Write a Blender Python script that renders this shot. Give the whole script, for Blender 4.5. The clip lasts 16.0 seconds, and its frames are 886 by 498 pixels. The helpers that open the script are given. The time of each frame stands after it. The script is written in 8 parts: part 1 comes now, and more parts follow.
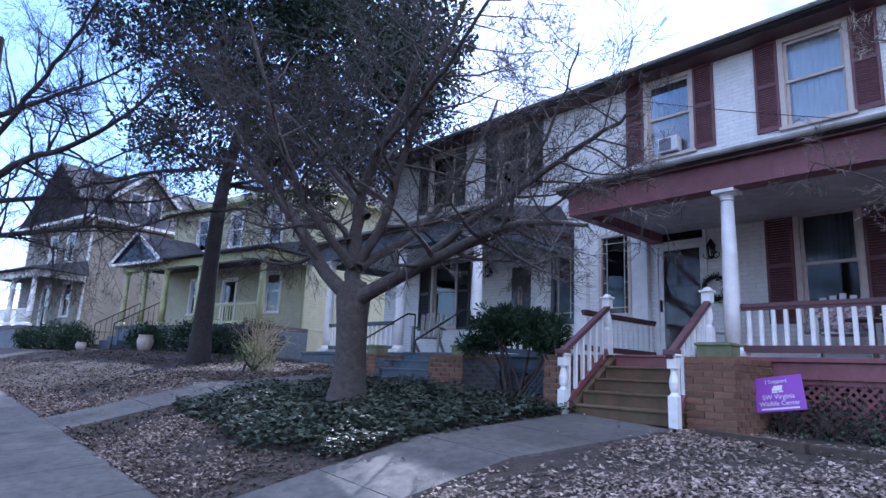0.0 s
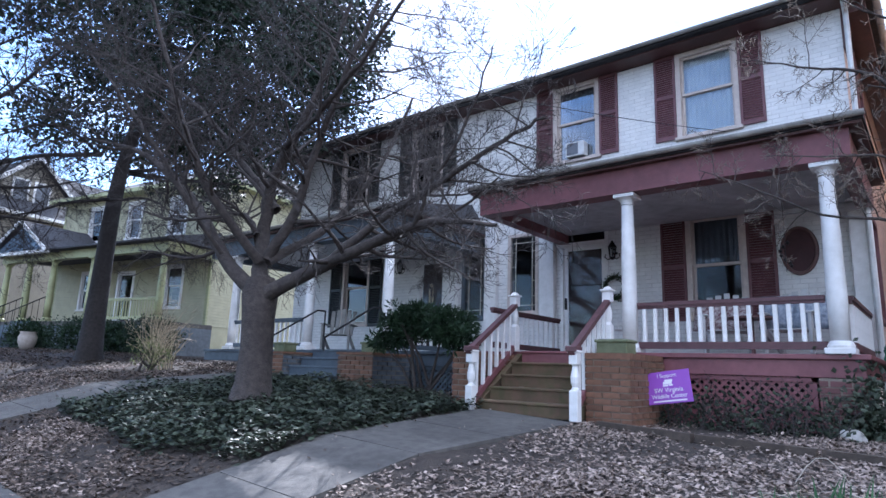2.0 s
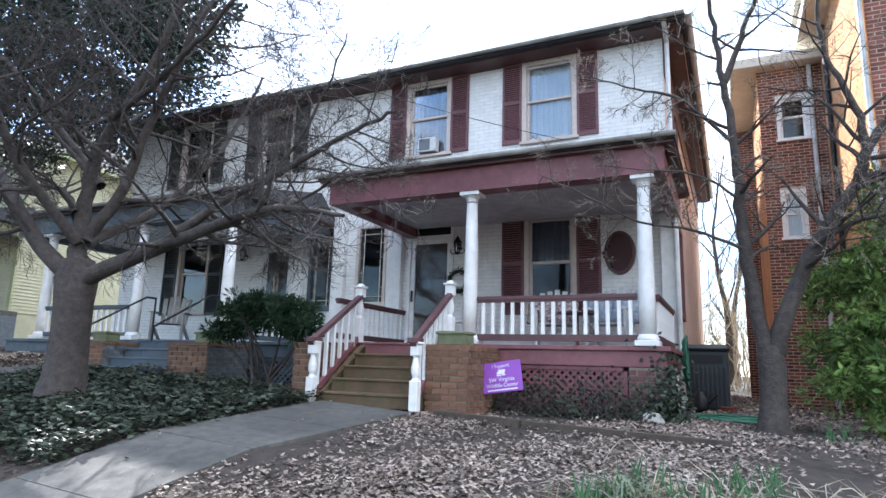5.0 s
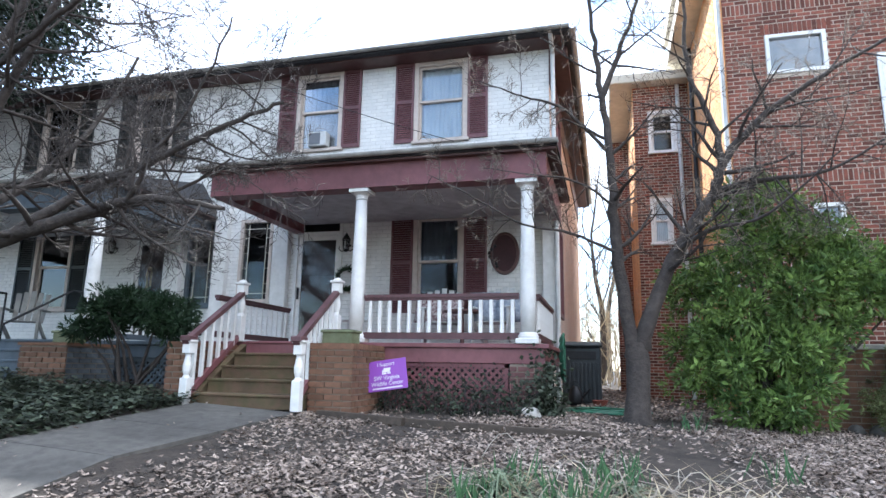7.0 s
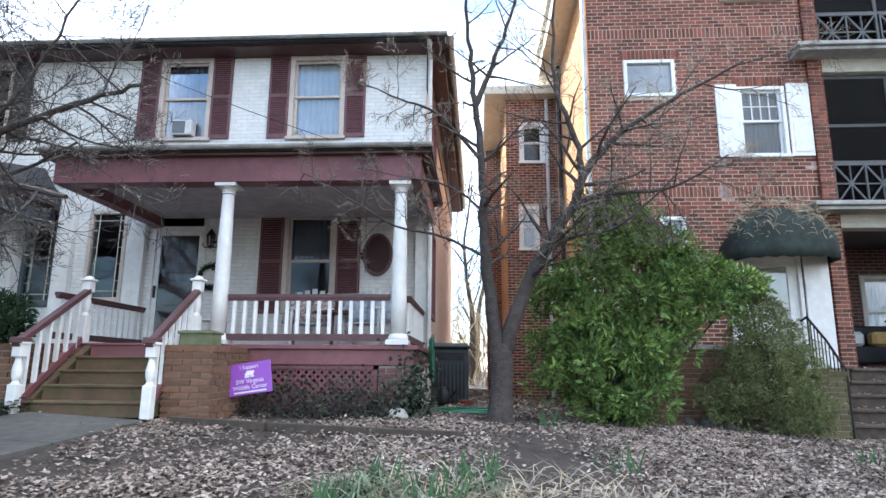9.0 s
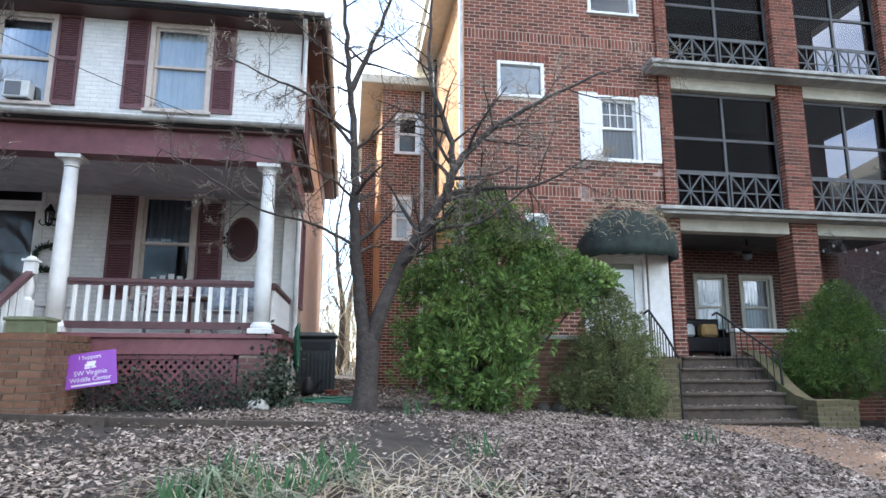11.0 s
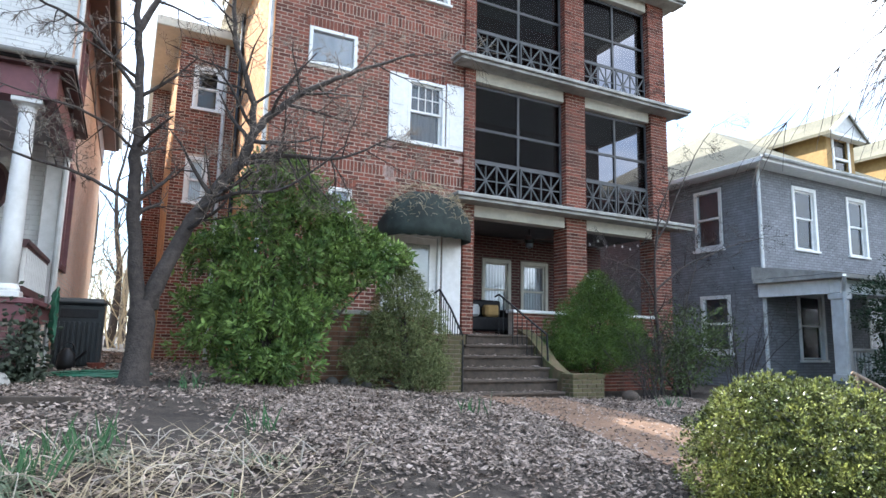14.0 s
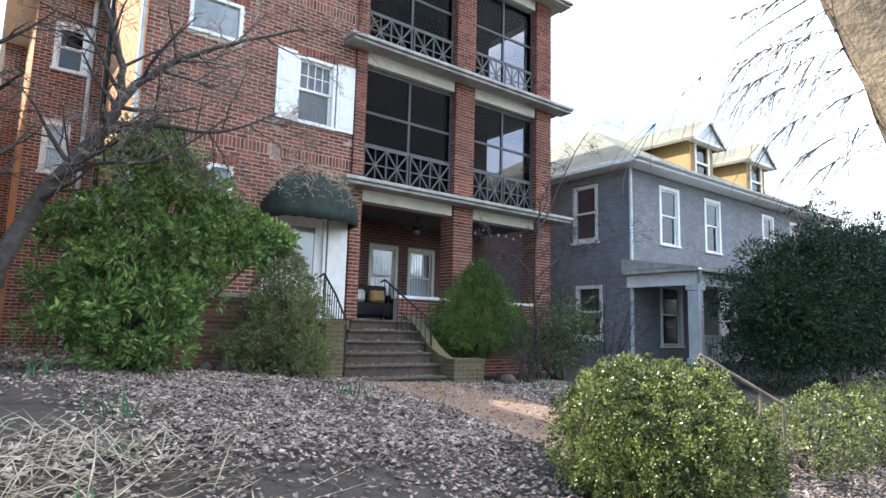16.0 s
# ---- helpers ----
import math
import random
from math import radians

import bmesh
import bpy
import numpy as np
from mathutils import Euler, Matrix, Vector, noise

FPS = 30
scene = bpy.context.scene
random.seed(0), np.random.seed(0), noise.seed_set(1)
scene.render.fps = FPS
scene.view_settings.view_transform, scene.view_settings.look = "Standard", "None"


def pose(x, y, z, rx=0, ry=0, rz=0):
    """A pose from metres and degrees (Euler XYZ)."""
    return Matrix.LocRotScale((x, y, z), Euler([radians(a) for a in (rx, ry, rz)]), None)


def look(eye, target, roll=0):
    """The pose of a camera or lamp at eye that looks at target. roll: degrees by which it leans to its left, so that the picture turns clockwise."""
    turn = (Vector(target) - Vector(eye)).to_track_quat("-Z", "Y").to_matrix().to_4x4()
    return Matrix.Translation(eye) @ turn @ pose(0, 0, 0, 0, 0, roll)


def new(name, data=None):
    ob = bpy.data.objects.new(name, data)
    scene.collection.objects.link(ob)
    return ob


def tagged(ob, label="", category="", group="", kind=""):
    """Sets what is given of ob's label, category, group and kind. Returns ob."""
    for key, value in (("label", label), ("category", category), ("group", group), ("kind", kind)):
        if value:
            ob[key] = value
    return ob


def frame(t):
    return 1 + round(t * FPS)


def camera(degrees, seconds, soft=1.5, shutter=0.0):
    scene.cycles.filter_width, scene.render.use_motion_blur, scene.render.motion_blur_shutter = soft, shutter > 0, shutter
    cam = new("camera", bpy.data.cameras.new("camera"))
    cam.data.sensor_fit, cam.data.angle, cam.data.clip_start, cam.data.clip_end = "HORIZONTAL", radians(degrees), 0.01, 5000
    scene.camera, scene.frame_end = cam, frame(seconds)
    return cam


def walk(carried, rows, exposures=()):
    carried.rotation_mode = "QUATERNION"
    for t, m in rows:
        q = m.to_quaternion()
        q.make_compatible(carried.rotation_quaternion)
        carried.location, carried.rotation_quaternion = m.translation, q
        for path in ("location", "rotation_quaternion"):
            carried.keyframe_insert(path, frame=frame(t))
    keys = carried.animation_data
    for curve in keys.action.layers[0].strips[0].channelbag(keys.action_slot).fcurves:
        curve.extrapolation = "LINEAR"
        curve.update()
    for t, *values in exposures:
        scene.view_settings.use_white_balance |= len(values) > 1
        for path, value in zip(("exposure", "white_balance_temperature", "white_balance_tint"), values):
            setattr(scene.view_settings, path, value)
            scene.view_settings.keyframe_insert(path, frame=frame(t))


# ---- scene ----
cam = camera(71.74, 16.0)
PATH = [
    (0.0, 0.000, 0.000, 1.500, 47.22, 11.32, -2.51),
    (0.5, 0.005, 0.001, 1.502, 45.08, 11.32, -2.33),
    (1.0, 0.010, 0.003, 1.503, 43.04, 11.34, -2.18),
    (1.5, 0.016, 0.006, 1.505, 41.08, 11.35, -2.07),
    (2.0, 0.022, 0.009, 1.507, 39.08, 11.33, -2.01),
    (2.5, 0.029, 0.012, 1.509, 36.95, 11.28, -1.97),
    (3.0, 0.036, 0.016, 1.511, 34.68, 11.21, -1.94),
    (3.5, 0.043, 0.020, 1.513, 32.30, 11.14, -1.94),
    (4.0, 0.050, 0.024, 1.515, 29.86, 11.07, -1.88),
    (6.5, 0.094, 0.049, 1.523, 17.54, 10.88, -1.26),
    (7.0, 0.104, 0.054, 1.524, 14.84, 10.97, -1.04),
    (7.5, 0.115, 0.059, 1.525, 11.95, 11.08, -0.85),
    (8.0, 0.126, 0.064, 1.525, 8.98, 11.18, -0.70),
    (8.5, 0.137, 0.069, 1.525, 6.06, 11.31, -0.57),
    (11.0, 0.199, 0.091, 1.519, -8.74, 10.39, -0.15),
    (11.5, 0.212, 0.094, 1.516, -11.95, 10.08, -0.26),
    (12.0, 0.226, 0.097, 1.513, -15.22, 9.74, -0.43),
    (12.5, 0.241, 0.099, 1.509, -18.41, 9.41, -0.64),
    (13.0, 0.256, 0.101, 1.504, -21.53, 9.05, -0.84),
    (13.5, 0.271, 0.102, 1.499, -24.45, 8.71, -1.01),
    (14.0, 0.287, 0.103, 1.493, -27.30, 8.43, -1.19),
    (14.5, 0.303, 0.103, 1.486, -30.06, 8.24, -1.28),
    (15.0, 0.319, 0.102, 1.479, -32.77, 8.05, -1.35),
    (15.5, 0.336, 0.101, 1.470, -35.37, 7.81, -1.44),
    (16.0, 0.354, 0.098, 1.461, -37.72, 7.48, -1.49),
]
EXPOSURES = [(0.0, 1.25, 4950, 22), (1.5, 1.37, 5200, 18), (3.5, 1.7, 5650, 12), (7.0, 1.9, 5900, 9), (11.0, 1.9, 6000, 8), (16.0, 1.85, 6000, 8)]
walk(cam, [(t, pose(x, y, z, 90 + pitch, roll, yaw)) for t, x, y, z, yaw, pitch, roll in PATH], EXPOSURES)

# ---- light ----
SUN_LEFT, SUN_UP = 43.0, 38.0          # degrees left of +y, degrees above the horizon
to_sun = Vector((-math.sin(radians(SUN_LEFT)) * math.cos(radians(SUN_UP)), math.cos(radians(SUN_LEFT)) * math.cos(radians(SUN_UP)), math.sin(radians(SUN_UP))))
world = bpy.data.worlds.new("sky")
scene.world = world
world.use_nodes = True
wn, wl = world.node_tree.nodes, world.node_tree.links
sky = wn.new("ShaderNodeTexSky")
sky.sky_type, sky.sun_disc = "NISHITA", False
sky.sun_elevation, sky.sun_rotation = radians(SUN_UP), radians(-SUN_LEFT)
sky.air_density, sky.dust_density, sky.ozone_density = 1.0, 0.25, 1.6
back = wn["Background"]
back.inputs[1].default_value = 0.15
tc = wn.new("ShaderNodeTexCoord")
stretch = wn.new("ShaderNodeMapping")
stretch.inputs["Scale"].default_value = (1.0, 1.0, 2.2)
wl.new(tc.outputs["Generated"], stretch.inputs[0])
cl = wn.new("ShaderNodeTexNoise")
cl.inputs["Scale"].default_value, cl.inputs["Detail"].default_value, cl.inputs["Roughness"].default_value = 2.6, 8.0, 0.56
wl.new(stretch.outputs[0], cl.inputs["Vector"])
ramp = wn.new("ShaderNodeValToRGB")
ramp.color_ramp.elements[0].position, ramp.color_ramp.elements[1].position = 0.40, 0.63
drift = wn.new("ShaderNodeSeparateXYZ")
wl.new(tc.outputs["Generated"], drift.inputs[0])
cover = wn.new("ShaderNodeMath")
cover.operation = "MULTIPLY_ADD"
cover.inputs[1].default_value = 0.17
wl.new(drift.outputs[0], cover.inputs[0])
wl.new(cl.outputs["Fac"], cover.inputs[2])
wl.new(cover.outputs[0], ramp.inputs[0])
cloud_mix = wn.new("ShaderNodeMixRGB")
# overcast cloud is about three times as bright overhead as at the horizon
rise = wn.new("ShaderNodeMath")
rise.operation, rise.use_clamp = "POWER", True
rise.inputs[1].default_value = 1.2
wl.new(drift.outputs[2], rise.inputs[0])
cloud_tone = wn.new("ShaderNodeMixRGB")
cloud_tone.inputs[1].default_value, cloud_tone.inputs[2].default_value = (3.6, 3.75, 4.0, 1), (12.5, 12.8, 13.3, 1)
wl.new(rise.outputs[0], cloud_tone.inputs[0])
wl.new(cloud_tone.outputs[0], cloud_mix.inputs[2])
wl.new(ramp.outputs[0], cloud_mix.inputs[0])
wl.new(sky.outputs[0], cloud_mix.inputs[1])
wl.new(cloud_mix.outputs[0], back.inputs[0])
sun = new("sun", bpy.data.lights.new("sun", "SUN"))
sun.data.energy, sun.data.angle, sun.data.color = 4.0, radians(0.6), (1.0, 0.94, 0.86)
sun.matrix_world = look(to_sun * 100, (0, 0, 0))

# ---- materials ----
def mat(name, c1, c2=None, rough=0.7, scale=6.0, bump=0.15, bscale=70.0, metal=0.0, vary=0.0, stain=0.25, sscale=0.9, spec=0.4):
    """A surface with grain, larger stains, and a shade of its own for each separate piece (vary)."""
    m = bpy.data.materials.new(name)
    m.use_nodes = True
    n, l = m.node_tree.nodes, m.node_tree.links
    p = n["Principled BSDF"]
    p.inputs["Roughness"].default_value, p.inputs["Metallic"].default_value = rough, metal
    p.inputs["Specular IOR Level"].default_value = spec
    c2 = c2 or tuple(v * 0.72 for v in c1)
    co = n.new("ShaderNodeTexCoord")
    a = n.new("ShaderNodeTexNoise")
    a.inputs["Scale"].default_value, a.inputs["Detail"].default_value, a.inputs["Roughness"].default_value = scale, 6.0, 0.65
    l.new(co.outputs["Object"], a.inputs["Vector"])
    r = n.new("ShaderNodeMapRange")
    r.inputs["From Min"].default_value, r.inputs["From Max"].default_value = 0.36, 0.66
    l.new(a.outputs["Fac"], r.inputs["Value"])
    mx = n.new("ShaderNodeMixRGB")
    mx.inputs[1].default_value, mx.inputs[2].default_value = (*c1, 1), (*c2, 1)
    l.new(r.outputs[0], mx.inputs[0])
    out = mx.outputs[0]
    if stain:
        s = n.new("ShaderNodeTexNoise")
        s.inputs["Scale"].default_value, s.inputs["Detail"].default_value = sscale, 5.0
        l.new(co.outputs["Object"], s.inputs["Vector"])
        sr = n.new("ShaderNodeMapRange")
        sr.inputs["From Min"].default_value, sr.inputs["From Max"].default_value = 0.35, 0.7
        sr.inputs["To Min"].default_value, sr.inputs["To Max"].default_value = 1.0, 1.0 - stain
        l.new(s.outputs["Fac"], sr.inputs["Value"])
        h = n.new("ShaderNodeHueSaturation")
        l.new(sr.outputs[0], h.inputs["Value"])
        l.new(out, h.inputs["Color"])
        out = h.outputs[0]
    if vary:
        g, o = n.new("ShaderNodeNewGeometry"), n.new("ShaderNodeObjectInfo")
        add = n.new("ShaderNodeMath")
        add.operation = "ADD"
        l.new(g.outputs["Random Per Island"], add.inputs[0])
        l.new(o.outputs["Random"], add.inputs[1])
        fr = n.new("ShaderNodeMath")
        fr.operation = "FRACT"
        l.new(add.outputs[0], fr.inputs[0])
        vr = n.new("ShaderNodeMapRange")
        vr.inputs["To Min"].default_value, vr.inputs["To Max"].default_value = 1.0 - vary, 1.0 + vary * 0.7
        l.new(fr.outputs[0], vr.inputs["Value"])
        h2 = n.new("ShaderNodeHueSaturation")
        l.new(vr.outputs[0], h2.inputs["Value"])
        l.new(out, h2.inputs["Color"])
        out = h2.outputs[0]
    l.new(out, p.inputs["Base Color"])
    if bump:
        b = n.new("ShaderNodeTexNoise")
        b.inputs["Scale"].default_value, b.inputs["Detail"].default_value = bscale, 4.0
        l.new(co.outputs["Object"], b.inputs["Vector"])
        bp = n.new("ShaderNodeBump")
        bp.inputs["Strength"].default_value, bp.inputs["Distance"].default_value = bump, 0.02
        l.new(b.outputs["Fac"], bp.inputs["Height"])
        l.new(bp.outputs[0], p.inputs["Normal"])
    return m


def leaf_mat(name, c1, c2, rough=0.45, through_light=0.25, vary=0.35):
    m = mat(name, c1, c2, rough, 3.2, 0.0, vary=vary, stain=0.0, spec=0.18)
    n, l = m.node_tree.nodes, m.node_tree.links
    p = n["Principled BSDF"]
    t = n.new("ShaderNodeBsdfTranslucent")
    l.new(p.inputs["Base Color"].links[0].from_socket, t.inputs[0])
    mx = n.new("ShaderNodeMixShader")
    mx.inputs[0].default_value = through_light
    l.new(p.outputs[0], mx.inputs[1])
    l.new(t.outputs[0], mx.inputs[2])
    l.new(mx.outputs[0], n["Material Output"].inputs[0])
    return m


def glass_mat(name, tint=(0.75, 0.8, 0.82), ior=1.5, gain=1.0):
    m = bpy.data.materials.new(name)
    m.use_nodes = True
    n, l = m.node_tree.nodes, m.node_tree.links
    n.remove(n["Principled BSDF"])
    t, g, f, mx = n.new("ShaderNodeBsdfTransparent"), n.new("ShaderNodeBsdfGlossy"), n.new("ShaderNodeFresnel"), n.new("ShaderNodeMixShader")
    t.inputs[0].default_value = (*tint, 1)
    g.inputs["Roughness"].default_value = 0.03
    g.inputs[0].default_value = (0.95, 0.97, 1.0, 1)
    f.inputs[0].default_value = ior
    l.new(f.outputs[0], mx.inputs[0])
    l.new(t.outputs[0], mx.inputs[1])
    l.new(g.outputs[0], mx.inputs[2])
    l.new(mx.outputs[0], n["Material Output"].inputs[0])
    return m


M_WHITE_BRICK = mat("white_painted_brick", (0.80, 0.79, 0.76), (0.70, 0.70, 0.68), 0.6, 5, 0.25, 90, vary=0.05, stain=0.10)
M_MORTAR_W = mat("white_painted_joint", (0.75, 0.74, 0.71), None, 0.8, 9, 0.3, stain=0.1)
M_PEACH = mat("pale_peach_brick", (0.80, 0.63, 0.54), (0.70, 0.55, 0.47), 0.65, 5, 0.25, 90, vary=0.05, stain=0.15)
M_WHITE = mat("white_paint", (0.82, 0.81, 0.79), (0.70, 0.69, 0.66), 0.45, 7, 0.06, 60, stain=0.12)
M_TRIM = mat("beige_window_paint", (0.58, 0.50, 0.44), (0.48, 0.41, 0.36), 0.5, 9, 0.06, stain=0.1)
M_MAROON = mat("maroon_paint", (0.235, 0.092, 0.10), (0.175, 0.068, 0.075), 0.5, 6, 0.08, 50, stain=0.25)
M_SHUTTER = mat("faded_maroon_paint", (0.165, 0.072, 0.078), (0.125, 0.055, 0.06), 0.55, 9, 0.1, stain=0.2)
M_BROWN = mat("dark_brown_paint", (0.125, 0.062, 0.056), None, 0.5, 6, 0.08, stain=0.2)
M_BLACK_SH = mat("blackish_green_paint", (0.028, 0.034, 0.036), None, 0.5, 8, 0.08)
M_SLATE_PAINT = mat("slate_blue_paint", (0.10, 0.125, 0.15), (0.07, 0.09, 0.11), 0.6, 7, 0.1, stain=0.3)
M_CEIL = mat("grey_porch_ceiling_paint", (0.62, 0.62, 0.63), None, 0.6, 5, 0.05)
# ceiling grey with the shade of the deep porches put into it
M_SHADED_CEIL = mat("shaded_ceiling_tone", (0.15, 0.145, 0.145), None, 0.6, 5, 0.05)
M_ROOF = mat("dark_shingle", (0.06, 0.06, 0.065), (0.04, 0.04, 0.045), 0.9, 12, 0.5, 40)
M_ROOF_TAN = mat("tan_shingle", (0.20, 0.185, 0.128), (0.145, 0.134, 0.095), 0.9, 14, 0.5, 40, stain=0.35)
M_LEDGE = mat("weathered_ledge_paint", (0.44, 0.425, 0.39), (0.30, 0.29, 0.265), 0.6, 5, 0.1, stain=0.4, sscale=2)
M_GUTTER = mat("white_metal_gutter", (0.66, 0.67, 0.66), (0.52, 0.52, 0.5), 0.4, 5, 0.05, stain=0.3, sscale=2)
M_BRICK = mat("red_brick", (0.25, 0.080, 0.050), (0.145, 0.050, 0.036), 0.85, 16, 0.35, 120, vary=0.55, stain=0.15)
M_BRICK_BROWN = mat("brown_red_brick", (0.235, 0.118, 0.072), (0.155, 0.085, 0.052), 0.85, 14, 0.35, 120, vary=0.28, stain=0.3)
M_LIME = mat("lime_bloomed_brick", (0.46, 0.36, 0.32), (0.26, 0.13, 0.10), 0.9, 14, 0.3, 90, vary=0.3)
M_MOSS_BRICK = mat("mossy_brick", (0.17, 0.115, 0.07), (0.085, 0.10, 0.035), 0.9, 5, 0.4, 90, vary=0.25, stain=0.3)
M_MORTAR = mat("mortar", (0.62, 0.52, 0.42), (0.46, 0.38, 0.31), 0.95, 12, 0.4, 90)
M_MORTAR_OLD = mat("old_mortar", (0.30, 0.25, 0.20), (0.22, 0.19, 0.15), 0.95, 12, 0.4, 90)
M_RAIL = mat("dark_maroon_rail_paint", (0.125, 0.058, 0.062), (0.085, 0.042, 0.045), 0.5, 8, 0.08)
# orange tone holds the sunlight on the side brick
M_SUNLIT_BRICK = mat("sunlit_tone_brick", (0.78, 0.43, 0.20), (0.66, 0.34, 0.15), 0.9, 10, 0.4, 90, vary=0.12)
M_CREAM = mat("cream_paint", (0.66, 0.62, 0.52), (0.54, 0.51, 0.43), 0.6, 5, 0.06, stain=0.2)
M_SCREEN_FRAME = mat("dark_grey_frame_paint", (0.075, 0.075, 0.08), None, 0.5, 8, 0.05)
M_GRILLE = mat("grey_iron_paint", (0.095, 0.10, 0.105), (0.06, 0.063, 0.066), 0.5, 9, 0.05)
M_IRON = mat("black_iron", (0.03, 0.03, 0.032), None, 0.45, 9, 0.1, metal=0.6)
M_DARK_FABRIC = mat("dark_green_awning_canvas", (0.03, 0.042, 0.036), (0.018, 0.026, 0.022), 0.85, 6, 0.3, 160, stain=0.4, sscale=3)
M_GREY_HOUSE = mat("grey_painted_brick", (0.27, 0.275, 0.295), (0.205, 0.21, 0.225), 0.75, 5, 0.3, 60, vary=0.14, stain=0.22)
M_GREY_JOINT = mat("grey_painted_joint", (0.185, 0.19, 0.205), None, 0.85, 8, 0.2)
M_YELLOW = mat("pale_yellow_siding", (0.46, 0.44, 0.29), (0.39, 0.37, 0.245), 0.6, 3, 0.06, stain=0.12)
M_YELLOW_TRIM = mat("yellow_green_paint", (0.42, 0.43, 0.22), (0.35, 0.36, 0.18), 0.5, 6, 0.05)
M_BEIGE = mat("beige_siding", (0.30, 0.268, 0.21), (0.25, 0.225, 0.18), 0.6, 3, 0.06)
M_BLUE_GABLE = mat("blue_gable_paint", (0.25, 0.36, 0.50), None, 0.6, 4, 0.05)
M_CONCRETE = mat("concrete", (0.125, 0.117, 0.105), (0.078, 0.073, 0.067), 0.9, 9, 0.35, 110, stain=0.35, sscale=1.2)
M_CLAY_PATH = mat("reddish_brick_paving", (0.27, 0.165, 0.105), (0.19, 0.115, 0.075), 0.9, 7, 0.4, 80, stain=0.3, vary=0.2)
M_STEP_STONE = mat("brown_stone_step", (0.105, 0.08, 0.062), (0.06, 0.048, 0.038), 0.95, 9, 0.4, 80, stain=0.3, sscale=2)
M_STEP_WOOD = mat("mossy_red_brick_step", (0.155, 0.095, 0.06), (0.10, 0.085, 0.04), 0.85, 6, 0.35, 80, stain=0.35, sscale=2.5)
M_SOIL = mat("leafy_soil", (0.068, 0.053, 0.042), (0.032, 0.026, 0.021), 0.95, 5, 0.9, 45, stain=0.3)
M_BARK = mat("grey_brown_bark", (0.080, 0.065, 0.057), (0.042, 0.035, 0.031), 0.9, 14, 0.9, 38, stain=0.3, sscale=3)
M_BARK_PALE = mat("pale_ridged_bark", (0.27, 0.20, 0.125), (0.12, 0.088, 0.06), 0.9, 7, 1.0, 24, stain=0.3, sscale=2)
M_BARK_DARK = mat("blackish_bark", (0.045, 0.038, 0.036), (0.024, 0.021, 0.020), 0.9, 14, 0.8, 38, stain=0.3, sscale=3)
M_TWIG = mat("twig_bark", (0.066, 0.055, 0.050), (0.034, 0.029, 0.027), 0.8, 20, 0.2)
M_TWIG_PALE = mat("pale_twig_bark", (0.27, 0.22, 0.175), (0.16, 0.128, 0.10), 0.8, 20, 0.2)
M_EVERGREEN = leaf_mat("dark_holly_leaf", (0.020, 0.036, 0.019), (0.010, 0.020, 0.011), 0.42, 0.10)
M_IVY = leaf_mat("ivy_leaf", (0.070, 0.084, 0.056), (0.034, 0.045, 0.031), 0.45, 0.12, vary=0.65)
M_SHRUB = leaf_mat("bright_shrub_leaf", (0.22, 0.315, 0.085), (0.06, 0.115, 0.038), 0.40, 0.24, 0.6)
M_SHRUB_DEEP = leaf_mat("deep_green_shrub_leaf", (0.12, 0.16, 0.062), (0.05, 0.075, 0.03), 0.45, 0.2)
M_JUNIPER = leaf_mat("grey_green_juniper_spray", (0.23, 0.255, 0.11), (0.095, 0.115, 0.048), 0.55, 0.25, 0.5)
M_BOX = leaf_mat("yellow_green_box_leaf", (0.26, 0.275, 0.075), (0.040, 0.060, 0.018), 0.30, 0.20, 0.9)
M_BOX.node_tree.nodes["Principled BSDF"].inputs["Specular IOR Level"].default_value = 0.5
M_YEW = leaf_mat("yew_needle", (0.032, 0.058, 0.028), (0.013, 0.027, 0.014), 0.5, 0.1)
M_LITTER = leaf_mat("dry_leaf", (0.40, 0.325, 0.275), (0.125, 0.092, 0.074), 0.7, 0.12, vary=0.7)
M_ROTTED = leaf_mat("rotted_leaf", (0.12, 0.09, 0.07), (0.05, 0.04, 0.032), 0.7, 0.1, vary=0.6)
M_CONIFER = leaf_mat("conifer_needle", (0.15, 0.225, 0.055), (0.05, 0.09, 0.026), 0.5, 0.25, 0.4)
M_STRAW = leaf_mat("dry_grass_blade", (0.50, 0.42, 0.29), (0.36, 0.29, 0.19), 0.6, 0.2)
M_BLADE = leaf_mat("daffodil_blade", (0.10, 0.20, 0.09), (0.07, 0.14, 0.07), 0.4, 0.25)
M_STALK = leaf_mat("bleached_stalk", (0.50, 0.45, 0.38), (0.32, 0.28, 0.23), 0.6, 0.1)
M_STRAP = leaf_mat("grey_green_strap_leaf", (0.20, 0.24, 0.15), (0.11, 0.14, 0.09), 0.5, 0.2, 0.4)
M_GLASS = glass_mat("window_glass", (0.85, 0.88, 0.9), 1.36)
M_GLASS_BRIGHT = glass_mat("old_window_glass", (0.92, 0.94, 0.95), 1.65)
M_CURTAIN = mat("white_curtain", (0.84, 0.85, 0.85), (0.76, 0.78, 0.79), 0.9, 3, 0.1)
M_CUSHION = mat("dark_red_patterned_cloth", (0.13, 0.04, 0.05), (0.60, 0.55, 0.52), 0.9, 26, 0.2, stain=0.1)
M_THROW = mat("grey_blue_striped_cloth", (0.42, 0.46, 0.52), (0.16, 0.19, 0.24), 0.9, 16, 0.2, stain=0.2)
M_SHADE = mat("half_drawn_shade", (0.34, 0.34, 0.33), (0.20, 0.21, 0.21), 0.8, 2.5, 0.1)
M_BLIND = mat("grey_blind", (0.16, 0.17, 0.19), None, 0.6, 4, 0.05)
